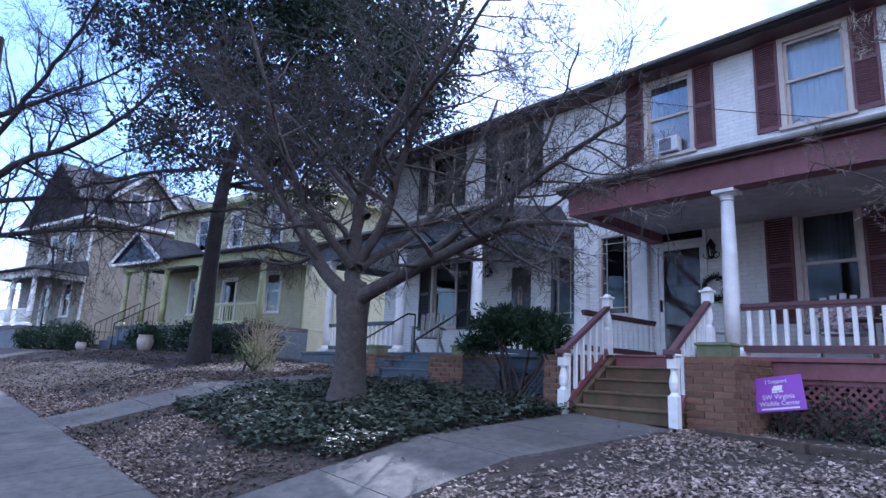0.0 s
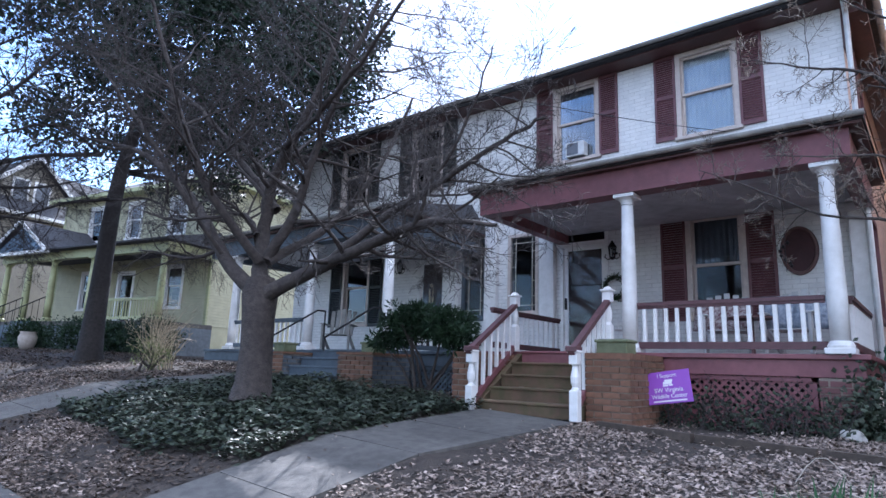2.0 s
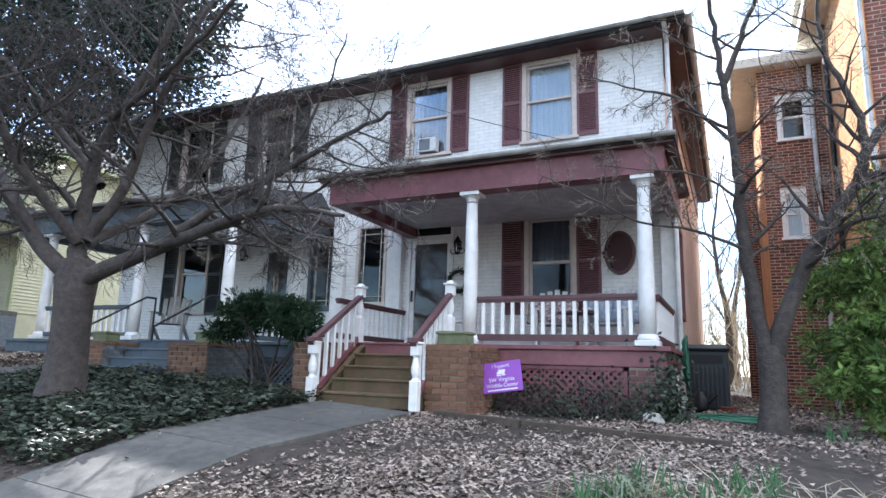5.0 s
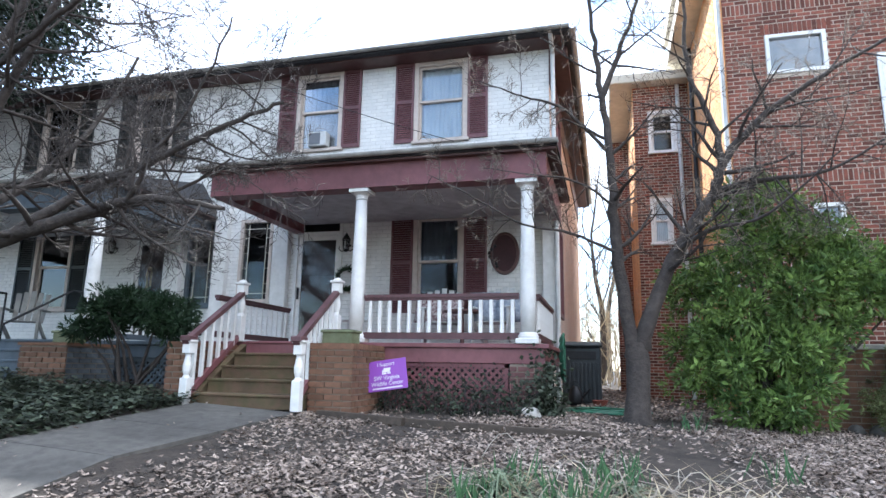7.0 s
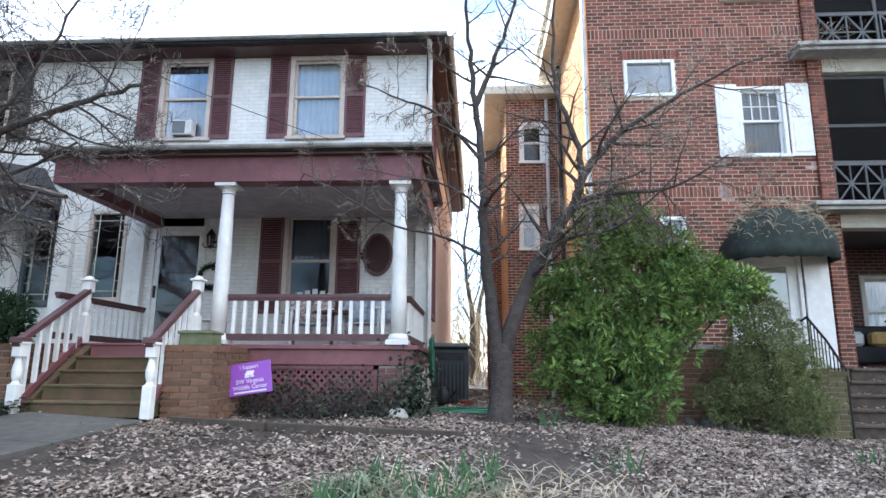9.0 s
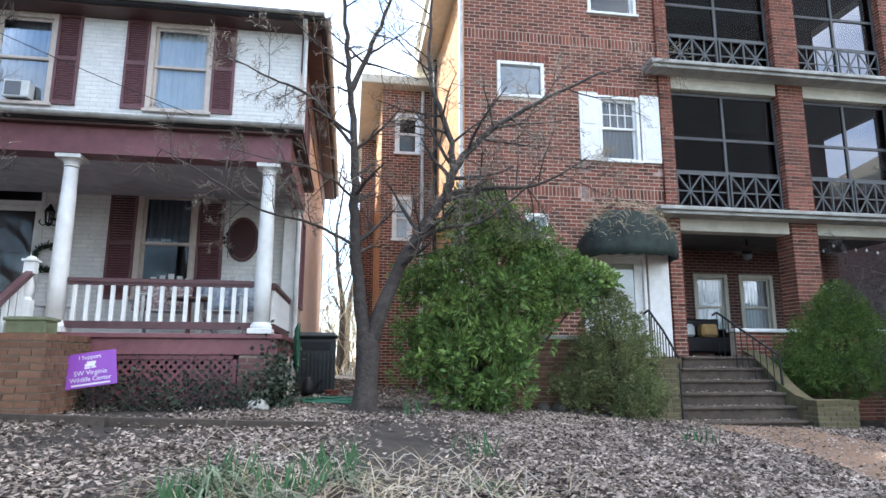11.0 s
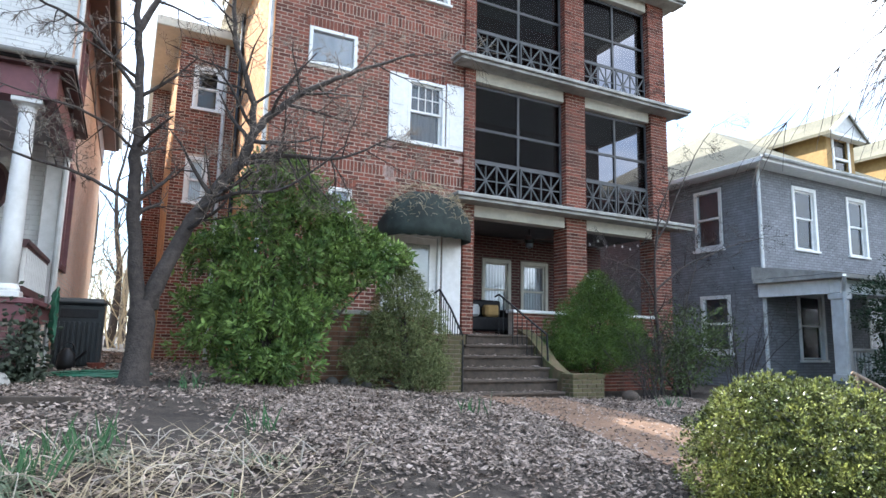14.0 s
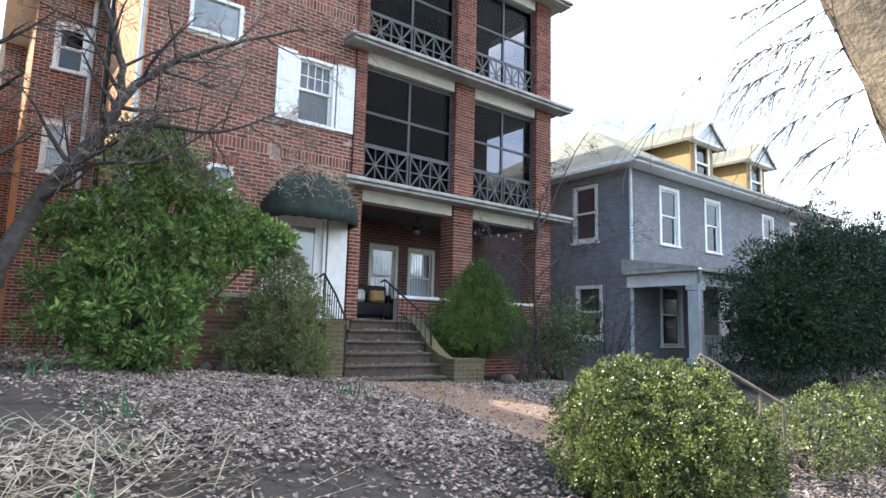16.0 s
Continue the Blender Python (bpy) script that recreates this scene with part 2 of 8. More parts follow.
M_DARK_ROOM = mat("dim_toned_room_wall", (0.10, 0.09, 0.085), None, 0.9, 2, 0.05)
M_DOOR_BROWN = mat("dark_brown_door", (0.10, 0.055, 0.045), None, 0.4, 5, 0.08)
M_SCREEN = glass_mat("insect_screen", (0.42, 0.42, 0.44), 1.12)
M_PURPLE = mat("purple_sign_board", (0.30, 0.085, 0.47), (0.27, 0.075, 0.43), 0.4, 3, 0.02, stain=0.05)
M_SIGN_WHITE = mat("white_sign_print", (0.85, 0.82, 0.88), None, 0.5, 3, 0.0, stain=0)
M_AC = mat("dark_green_grey_metal", (0.030, 0.036, 0.040), None, 0.45, 7, 0.05, stain=0.2)
M_HOSE = mat("green_hose_rubber", (0.04, 0.17, 0.10), None, 0.4, 8, 0.05)
M_RUST = mat("rusty_tan_iron", (0.30, 0.225, 0.155), (0.17, 0.11, 0.07), 0.6, 18, 0.2, 90, stain=0.3, sscale=4)
M_STONE = mat("pale_stone", (0.58, 0.55, 0.5), (0.4, 0.38, 0.35), 0.85, 9, 0.5, 40)
M_PLANTER = mat("mossy_green_planter", (0.20, 0.22, 0.13), (0.13, 0.15, 0.08), 0.8, 7, 0.3)
M_TERRACOTTA = mat("pale_pottery", (0.50, 0.44, 0.38), None, 0.8, 7, 0.15)
M_RED = mat("dark_red_paint", (0.06, 0.019, 0.022), (0.042, 0.014, 0.016), 0.6, 9, 0.1)
M_WASHED_BRICK = mat("maroon_washed_brick", (0.22, 0.10, 0.10), (0.16, 0.08, 0.075), 0.85, 9, 0.35, 90, vary=0.25)
M_SLATE_BRICK = mat("slate_washed_brick", (0.15, 0.17, 0.19), (0.10, 0.115, 0.13), 0.85, 9, 0.35, 90, vary=0.25)
M_OCHRE = mat("ochre_shingle_siding", (0.42, 0.27, 0.105), (0.33, 0.21, 0.08), 0.8, 8, 0.2, vary=0.2)

# ---- building tools ----
ORIGIN = {}


def thing(name, at, label, category, group="", kind=""):
    """An empty at the base of a thing, which parents its parts."""
    e = new(name)
    e.location = at
    e.empty_display_size = 0.2
    ORIGIN[e.name] = Vector(at)
    return tagged(e, label, category, group, kind)


def finish(ob, name, material, smooth=False):
    ob.data.materials.append(material)
    if smooth:
        for p in ob.data.polygons:
            p.use_smooth = True
    return ob


def part(name, bm, material, parent=None, label="", smooth=False):
    """Links a bmesh built in world metres (from the thing's own zero) as one mesh under a thing or a part."""
    if parent is not None and parent.type == "EMPTY":
        bmesh.ops.translate(bm, vec=-ORIGIN[parent.name], verts=bm.verts)
    me = bpy.data.meshes.new(name)
    bmesh.ops.recalc_face_normals(bm, faces=bm.faces)
    bm.to_mesh(me)
    bm.free()
    ob = finish(new(name, me), name, material, smooth)
    if parent is not None:
        ob.parent = parent
    return tagged(ob, label)


def child(name, bm, material, parent, root, label="", smooth=False):
    """A sub-part: under a part, in the frame of the thing root."""
    bmesh.ops.translate(bm, vec=-ORIGIN[root.name], verts=bm.verts)
    me = bpy.data.meshes.new(name)
    bmesh.ops.recalc_face_normals(bm, faces=bm.faces)
    bm.to_mesh(me)
    bm.free()
    ob = finish(new(name, me), name, material, smooth)
    ob.parent = parent
    return tagged(ob, label)


def piece(name, me, parent, at):
    """One of many alike pieces on shared mesh data; at: in the parent's frame."""
    ob = new(name, me)
    ob.parent, ob.location = parent, at
    return ob


def mesh_of(name, bm, material, smooth=False):
    me = bpy.data.meshes.new(name)
    bmesh.ops.recalc_face_normals(bm, faces=bm.faces)
    bm.to_mesh(me)
    bm.free()
    me.materials.append(material)
    for p in me.polygons:
        p.use_smooth = smooth
    return me


def box(bm, x0, x1, y0, y1, z0, z1, bevel=0.0):
    r = bmesh.ops.create_cube(bm, size=1)["verts"]
    m = Matrix.Translation(((x0 + x1) / 2, (y0 + y1) / 2, (z0 + z1) / 2)) @ Matrix.Diagonal((abs(x1 - x0), abs(y1 - y0), abs(z1 - z0), 1))
    bmesh.ops.transform(bm, matrix=m, verts=r)
    if bevel:
        es = list({e for v in r for e in v.link_edges})
        bmesh.ops.bevel(bm, geom=es, offset=bevel, segments=1, affect="EDGES")
    return r


def bar(bm, a, b, w, h):
    """A square bar from a to b, w wide and h high."""
    a, b = Vector(a), Vector(b)
    d = b - a
    r = bmesh.ops.create_cube(bm, size=1)["verts"]
    q = d.to_track_quat("Y", "Z").to_matrix().to_4x4()
    bmesh.ops.transform(bm, matrix=Matrix.Translation((a + b) / 2) @ q @ Matrix.Diagonal((w, d.length, h, 1)), verts=r)


def rod(bm, a, b, r0, r1=None, n=8):
    a, b = Vector(a), Vector(b)
    d = b - a
    r = bmesh.ops.create_cone(bm, cap_ends=True, segments=n, radius1=r0, radius2=r0 if r1 is None else r1, depth=d.length)["verts"]
    bmesh.ops.transform(bm, matrix=Matrix.Translation((a + b) / 2) @ d.to_track_quat("Z", "Y").to_matrix().to_4x4(), verts=r)


def lathe(bm, x, y, profile, n=20):
    """profile: rows of (radius, z)."""
    rings = [[bm.verts.new((x + r * math.cos(2 * math.pi * k / n), y + r * math.sin(2 * math.pi * k / n), z)) for k in range(n)] for r, z in profile]
    for a, b in zip(rings, rings[1:]):
        for k in range(n):
            bm.faces.new((a[k], a[(k + 1) % n], b[(k + 1) % n], b[k]))
    bm.faces.new(rings[0][::-1])
    bm.faces.new(rings[-1])


def pierced(bm, u0, u1, z0, z1, d0, d1, holes, axis="x"):
    """A wall along x (or y) from u0 to u1, its faces at depths d0 and d1, with holes (u0, u1, z0, z1) right through."""
    us = sorted({u0, u1, *[v for h in holes for v in h[:2] if u0 < v < u1]})
    zs = sorted({z0, z1, *[v for h in holes for v in h[2:4] if z0 < v < z1]})
    P = (lambda u, d, z: (u, d, z)) if axis == "x" else (lambda u, d, z: (d, u, z))
    open_at = lambda i, k: i < 0 or k < 0 or i >= len(us) - 1 or k >= len(zs) - 1 or any(h[0] <= (us[i] + us[i + 1]) / 2 <= h[1] and h[2] <= (zs[k] + zs[k + 1]) / 2 <= h[3] for h in holes)
    vs = {}

    def V(u, d, z):
        if (u, d, z) not in vs:
            vs[(u, d, z)] = bm.verts.new(P(u, d, z))
        return vs[(u, d, z)]
    for i in range(len(us) - 1):
        for k in range(len(zs) - 1):
            if open_at(i, k):
                continue
            a, b, c, e = us[i], us[i + 1], zs[k], zs[k + 1]
            bm.faces.new((V(a, d0, c), V(b, d0, c), V(b, d0, e), V(a, d0, e)))
            bm.faces.new((V(a, d1, c), V(a, d1, e), V(b, d1, e), V(b, d1, c)))
            if open_at(i - 1, k):
                bm.faces.new((V(a, d0, c), V(a, d0, e), V(a, d1, e), V(a, d1, c)))
            if open_at(i + 1, k):
                bm.faces.new((V(b, d0, c), V(b, d1, c), V(b, d1, e), V(b, d0, e)))
            if open_at(i, k - 1):
                bm.faces.new((V(a, d0, c), V(a, d1, c), V(b, d1, c), V(b, d0, c)))
            if open_at(i, k + 1):
                bm.faces.new((V(a, d0, e), V(b, d0, e), V(b, d1, e), V(a, d1, e)))


BRICK_MESH = {}


class Soup:
    """Many small faces gathered fast into one mesh."""

    def __init__(self):
        self.v, self.f, self.boxes = [], [], []

    def brick(self, x0, x1, y0, y1, z0, z1):
        self.boxes.append((x0, x1, y0, y1, z0, z1))
        n = len(self.v)
        self.v += [(x0, y0, z0), (x1, y0, z0), (x1, y1, z0), (x0, y1, z0), (x0, y0, z1), (x1, y0, z1), (x1, y1, z1), (x0, y1, z1)]
        self.f += [(n, n + 1, n + 5, n + 4), (n + 1, n + 2, n + 6, n + 5), (n + 2, n + 3, n + 7, n + 6), (n + 3, n, n + 4, n + 7), (n + 4, n + 5, n + 6, n + 7), (n + 3, n + 2, n + 1, n)]

    def tube(self, pts, radii, n=6):
        base = len(self.v)
        for i, (p, r) in enumerate(zip(pts, radii)):
            d = (pts[min(i + 1, len(pts) - 1)] - pts[max(i - 1, 0)]).normalized()
            a = d.cross(Vector((0.31, 0.17, 0.93)))
            if a.length < 1e-3:
                a = d.cross(Vector((1, 0, 0)))
            a.normalize()
            b = d.cross(a)
            for k in range(n):
                t = 2 * math.pi * k / n
                self.v.append(tuple(p + (a * math.cos(t) + b * math.sin(t)) * r))
        for i in range(len(pts) - 1):
            for k in range(n):
                q, w = base + i * n + k, base + i * n + (k + 1) % n
                self.f.append((q, w, w + n, q + n))

    def leaf(self, p, d, side, length, width, fold=0.15):
        """A pointed leaf from p along d, bent along its middle."""
        n = len(self.v)
        up = d.cross(side)
        mid = p + d * (length * 0.45)
        self.v += [tuple(p), tuple(mid + side * width / 2 + up * fold * width), tuple(p + d * length), tuple(mid - side * width / 2 + up * fold * width), tuple(mid)]
        self.f += [(n, n + 1, n + 4), (n + 1, n + 2, n + 4), (n + 2, n + 3, n + 4), (n + 3, n, n + 4)]

    def quad(self, p, d, side, length, width):
        n = len(self.v)
        mid = p + d * (length * 0.5)
        self.v += [tuple(p), tuple(mid + side * width / 2), tuple(p + d * length), tuple(mid - side * width / 2)]
        self.f += [(n, n + 1, n + 2, n + 3)]

    def pieces(self, name, material, parent, root):
        """Each brick as an object of its own, alike ones on one mesh."""
        o = ORIGIN[root.name]
        for x0, x1, y0, y1, z0, z1 in self.boxes:
            key = (round(x1 - x0, 2), round(y1 - y0, 2), round(z1 - z0, 2), material.name)
            if key not in BRICK_MESH:
                bm = bmesh.new()
                box(bm, -key[0] / 2, key[0] / 2, -key[1] / 2, key[1] / 2, -key[2] / 2, key[2] / 2)
                BRICK_MESH[key] = mesh_of(name, bm, material)
            piece(name, BRICK_MESH[key], parent, Vector(((x0 + x1) / 2, (y0 + y1) / 2, (z0 + z1) / 2)) - o)

    def mesh(self, name, material, smooth=False, origin=None):
        me = bpy.data.meshes.new(name)
        v = self.v if origin is None else [(a - origin[0], b - origin[1], c - origin[2]) for a, b, c in self.v]
        me.from_pydata(v, [], self.f)
        me.materials.append(material)
        if smooth:
            me.polygons.foreach_set("use_smooth", [True] * len(me.polygons))
        me.update()
        return me

    def put(self, name, material, parent=None, label="", smooth=False, kind=""):
        o = ORIGIN.get(parent.name) if parent is not None else None
        ob = new(name, self.mesh(name, material, smooth, o))
        ob.parent = parent
        return tagged(ob, label, kind=kind)


def lay_bricks(soup, u0, u1, z0, z1, face, holes=(), axis="x", proud=0.006, length=0.205, course=0.075, joint=0.017, soldiers=()):
    """Running bond on a wall whose face looks towards -y (axis x) or towards -x (axis y); soldiers: heights of upright courses 0.215 high."""
    rng = random.Random(7)
    k, z = 0, z0
    while z < z1 - 0.02:
        upright = any(abs(z - s) < course * 0.5 for s in soldiers)
        hgt = 0.215 if upright else course
        step = 0.076 if upright else length + joint
        u = u0 - (step / 2 if (k % 2 and not upright) else 0)
        while u < u1 - 0.01:
            a, b = max(u, u0), min(u + step - joint, u1)
            c, e = z, min(z + hgt - joint, z1)
            u += step
            if b - a < 0.02:
                continue
            spans = [(a, b)]
            for h in holes:
                if e > h[2] + 0.005 and c < h[3] - 0.005:
                    spans = [s for p, q in spans for s in ((p, min(q, h[0])), (max(p, h[1]), q)) if s[1] - s[0] > 0.015]
            for p, q in spans:
                t = proud + rng.uniform(-0.002, 0.003)
                if axis == "x":
                    soup.brick(p, q, face - t, face + 0.02, c, e)
                elif axis == "y":
                    soup.brick(face - t, face + 0.02, p, q, c, e)
                else:
                    soup.brick(face - 0.02, face + t, p, q, c, e)
        z += hgt
        k += 1


# ---- the lie of the land ----
def step_up(v, rows):
    for (a, b), (c, d) in zip(rows, rows[1:]):
        if v <= c:
            t = max(0.0, min(1.0, (v - a) / (c - a)))
            return b + (d - b) * t
    return rows[-1][1]


def land(x, y):
    z = step_up(y, [(-6, -0.12), (0.2, 0.0), (2.0, 0.17), (4.3, 0.72), (6.7, 0.93), (9.0, 0.97), (40, 1.0)])
    z += step_up(x, [(-60, 0.95), (-32, 0.95), (-18, 0.72), (-8, 0.28), (-3, 0.0), (0, -0.03), (3, -0.18), (6, -0.44), (9, -0.56), (40, -0.7)])
    return z

# ---- parts that houses share ----
def sash_window(house, x0, x1, z0, z1, y, trim, glass, behind=None, casing=0.09, lights=(1, 1), sill=True, wall=0.25, lower=(1, 1), blind_to=None, border=False):
    """A double-hung window in a wall that looks towards -y: casing, two sashes, two panes, a sill, and a curtain or blind behind."""
    bm = bmesh.new()
    c = casing
    for a, b, d, e in ((x0 - c * 0.2, x0 + c * 0.8, z0, z1), (x1 - c * 0.8, x1 + c * 0.2, z0, z1), (x0 + c * 0.8, x1 - c * 0.8, z1 - c, z1)):
        box(bm, a, b, y - 0.035, y + 0.10, d, e, 0.006)
    win = part("window", bm, trim, house)
    xa, xb = x0 + c * 0.8, x1 - c * 0.8
    zm = (z0 + z1) / 2
    for nm, d, e, yy, bars in (("upper_sash", zm - 0.02, z1 - c, y + 0.03, lights), ("lower_sash", z0 + 0.02, zm + 0.02, y + 0.065, lower)):
        bm = bmesh.new()
        s = 0.045
        box(bm, xa, xa + s, yy, yy + 0.03, d, e)
        box(bm, xb - s, xb, yy, yy + 0.03, d, e)
        box(bm, xa + s, xb - s, yy, yy + 0.03, d, d + s)
        box(bm, xa + s, xb - s, yy, yy + 0.03, e - s, e)
        for k in range(1, bars[0]):
            u = xa + s + (xb - xa - 2 * s) * k / bars[0]
            box(bm, u - 0.009, u + 0.009, yy + 0.002, yy + 0.026, d + s, e - s)
        for k in range(1, bars[1]):
            w = d + s + (e - d - 2 * s) * k / bars[1]
            box(bm, xa + s, xb - s, yy + 0.003, yy + 0.025, w - 0.009, w + 0.009)
        sash = child(nm, bm, trim, win, house)
        bm = bmesh.new()
        box(bm, xa + s - 0.005, xb - s + 0.005, yy + 0.012, yy + 0.016, d + s - 0.005, e - s + 0.005)
        child("pane", bm, glass, win, house)
    if sill:
        bm = bmesh.new()
        box(bm, x0 - 0.05, x1 + 0.05, y - 0.07, y + 0.12, z0 - 0.06, z0, 0.008)
        child("sill", bm, trim, win, house)
    if behind is not None:
        bm = bmesh.new()
        n = 26
        zl = z0 if blind_to is None else blind_to
        for k in range(n):
            u0, u1 = xa + (xb - xa) * k / n, xa + (xb - xa) * (k + 1) / n
            d0, d1 = 0.012 * math.sin(k * 1.9), 0.012 * math.sin((k + 1) * 1.9)
            bm.faces.new([bm.verts.new(p) for p in ((u0, y + 0.14 + d0, zl), (u1, y + 0.14 + d1, zl), (u1, y + 0.14 + d1, z1), (u0, y + 0.14 + d0, z1))])
        bmesh.ops.remove_doubles(bm, verts=bm.verts, dist=1e-4)
        child("curtain", bm, behind, win, house)
    return win


def louvred_shutter(house, x0, x1, z0, z1, y, material):
    bm = bmesh.new()
    s = 0.045
    box(bm, x0, x0 + s, y - 0.045, y - 0.01, z0, z1)
    box(bm, x1 - s, x1, y - 0.045, y - 0.01, z0, z1)
    zm = (z0 + z1) / 2
    for a in (z0, zm - 0.03, z1 - 0.07):
        box(bm, x0 + s, x1 - s, y - 0.043, y - 0.012, a, a + 0.07)
    frame_part = part("shutter", bm, material, house)
    bm = bmesh.new()
    for a, b in ((z0 + 0.07, zm - 0.03), (zm + 0.04, z1 - 0.07)):
        n = int((b - a) / 0.042)
        for k in range(n):
            z = a + (b - a) * (k + 0.5) / n
            r = box(bm, x0 + s, x1 - s, -0.004, 0.004, -0.022, 0.022)
            bmesh.ops.transform(bm, matrix=Matrix.Translation((0, y - 0.026, z)) @ Matrix.Rotation(radians(-32), 4, "X"), verts=r)
    child("louvre", bm, material, frame_part, house)
    return frame_part


def porch_column(house, x, y, z0, z1, r, material, square=0.30):
    bm = bmesh.new()
    h = z1 - z0
    lathe(bm, x, y, [(r * 1.02, z0 + 0.14), (r * 1.05, z0 + h * 0.3), (r * 0.98, z0 + h * 0.6), (r * 0.80, z1 - 0.15)], 24)
    col = part("column", bm, material, house, smooth=True)
    bm = bmesh.new()
    s = square / 2
    box(bm, x - s, x + s, y - s, y + s, z0, z0 + 0.07, 0.008)
    lathe(bm, x, y, [(r * 1.3, z0 + 0.068), (r * 1.38, z0 + 0.095), (r * 1.25, z0 + 0.125), (r * 1.05, z0 + 0.15)], 24)
    child("plinth", bm, material, col, house)
    bm = bmesh.new()
    lathe(bm, x, y, [(r * 0.8, z1 - 0.16), (r * 1.0, z1 - 0.145), (r * 0.85, z1 - 0.13), (r * 0.95, z1 - 0.09), (r * 1.25, z1 - 0.055)], 24)
    box(bm, x - s, x + s, y - s, y + s, z1 - 0.056, z1 - 0.001, 0.006)
    child("capital", bm, material, col, house)
    return col


def turned_newel(house, x, y, z0, z1, material, w=0.11):
    bm = bmesh.new()
    s = w / 2
    h = z1 - z0
    box(bm, x - s, x + s, y - s, y + s, z0, z0 + h * 0.42, 0.008)
    lathe(bm, x, y, [(s * 0.95, z0 + h * 0.42), (s * 0.6, z0 + h * 0.46), (s * 0.9, z0 + h * 0.52), (s * 0.98, z0 + h * 0.6), (s * 0.55, z0 + h * 0.74), (s * 0.7, z0 + h * 0.77)], 12)
    box(bm, x - s, x + s, y - s, y + s, z0 + h * 0.77, z1 - 0.06, 0.006)
    box(bm, x - s * 1.35, x + s * 1.35, y - s * 1.35, y + s * 1.35, z1 - 0.06, z1 - 0.03, 0.006)
    lathe(bm, x, y, [(s * 1.1, z1 - 0.03), (s * 0.8, z1), (s * 0.2, z1 + 0.015)], 12)
    return part("newel_post", bm, material, house)


def balustrade(house, a, b, top, low, count, mat_rail, mat_bal, width=0.05, lower=True):
    """A railing from a to b (x, y, floor height), its handrail 'top' above; count balusters on one shared mesh."""
    a, b = Vector(a), Vector(b)
    bm = bmesh.new()
    up = Vector((0, 0, top))
    bar(bm, a + up, b + up, 0.085, 0.05)
    bar(bm, a + up - Vector((0, 0, 0.04)), b + up - Vector((0, 0, 0.04)), 0.05, 0.045)
    rail = part("handrail", bm, mat_rail, house)
    if lower:
        bm = bmesh.new()
        bar(bm, a + Vector((0, 0, low)), b + Vector((0, 0, low)), 0.06, 0.09)
        part("bottom_rail", bm, mat_rail, house)
    bm = bmesh.new()
    box(bm, -width / 2, width / 2, -width * 0.45, width * 0.45, low - 0.02, top - 0.02, 0.006)
    me = mesh_of("baluster", bm, mat_bal)
    for k in range(count):
        p = a.lerp(b, (k + 0.6) / (count + 0.2))
        piece("baluster", me, rail, p - ORIGIN[house.name])
    return rail


def half_round_gutter(house, a, b, r, material):
    bm = bmesh.new()
    a, b = Vector(a), Vector(b)
    d = (b - a).normalized()
    s = d.cross(Vector((0, 0, 1)))
    rows = []
    for p in (a, b):
        rows.append([bm.verts.new(p + s * (r * math.cos(t)) - Vector((0, 0, 1)) * (r * math.sin(t))) for t in [math.pi * k / 8 for k in range(9)]] +
                    [bm.verts.new(p + s * (r * 0.92 * math.cos(t)) - Vector((0, 0, 1)) * (r * 0.92 * math.sin(t))) for t in [math.pi * (8 - k) / 8 for k in range(9)]])
    n = len(rows[0])
    for k in range(n):
        bm.faces.new((rows[0][k], rows[0][(k + 1) % n], rows[1][(k + 1) % n], rows[1][k]))
    for w in rows:
        bm.faces.new(w)
    return part("gutter", bm, material, house)


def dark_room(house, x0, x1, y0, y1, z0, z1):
    """Plain inner walls, dimness put into their dark colour, so that the windows show a dim room."""
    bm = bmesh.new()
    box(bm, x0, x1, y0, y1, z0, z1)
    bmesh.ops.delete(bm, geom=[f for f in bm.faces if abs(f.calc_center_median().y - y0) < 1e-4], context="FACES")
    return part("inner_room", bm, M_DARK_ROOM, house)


# ---- white duplex ----
WY, FY, PF = 10.8, 8.2, 1.85            # wall face, porch front, porch floor
house = thing("white_duplex_house", (-7.4, WY, 0.9), "white painted brick duplex with maroon and dark shutters and two porches", "house")
XL, XR, WT = -14.3, -0.80, 7.45
UP_R = [(-5.95, -4.95), (-3.40, -2.36)]
UP_L = [(-9.95, -8.95), (-12.55, -11.5)]
holes = [(a, b, 5.82, 7.46) for a, b in UP_R + UP_L]
holes += [(-3.34, -2.40, 2.55, 4.36), (-5.80, -4.80, PF, 4.36), (-7.06, -6.32, 2.72, 4.42), (-8.28, -7.62, 2.66, 4.42), (-9.60, -8.72, PF, 4.36), (-12.25, -11.25, 2.62, 4.5)]
bm = bmesh.new()
pierced(bm, XL, XR, 0.6, WT, WY, WY + 0.25, holes)
part("front_wall", bm, M_MORTAR_W, house)
bm = bmesh.new()
pierced(bm, WY + 0.25, 22.0, 0.6, WT, XR - 0.25, XR, [(12.2, 13.1, 2.6, 4.3), (12.2, 13.1, 5.8, 7.4)], "y")
part("side_wall", bm, M_MORTAR_W, house)
bm = bmesh.new()
box(bm, XL, XL + 0.25, WY + 0.25, 22, 0.6, WT)
part("side_wall", bm, M_MORTAR_W, house)
bm = bmesh.new()
box(bm, XL, XR, 22, 22.25, 0.6, WT)
part("back_wall", bm, M_MORTAR_W, house)
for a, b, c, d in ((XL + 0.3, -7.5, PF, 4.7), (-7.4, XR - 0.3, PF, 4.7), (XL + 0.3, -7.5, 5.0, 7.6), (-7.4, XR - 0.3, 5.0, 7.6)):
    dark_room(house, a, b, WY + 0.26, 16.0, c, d)
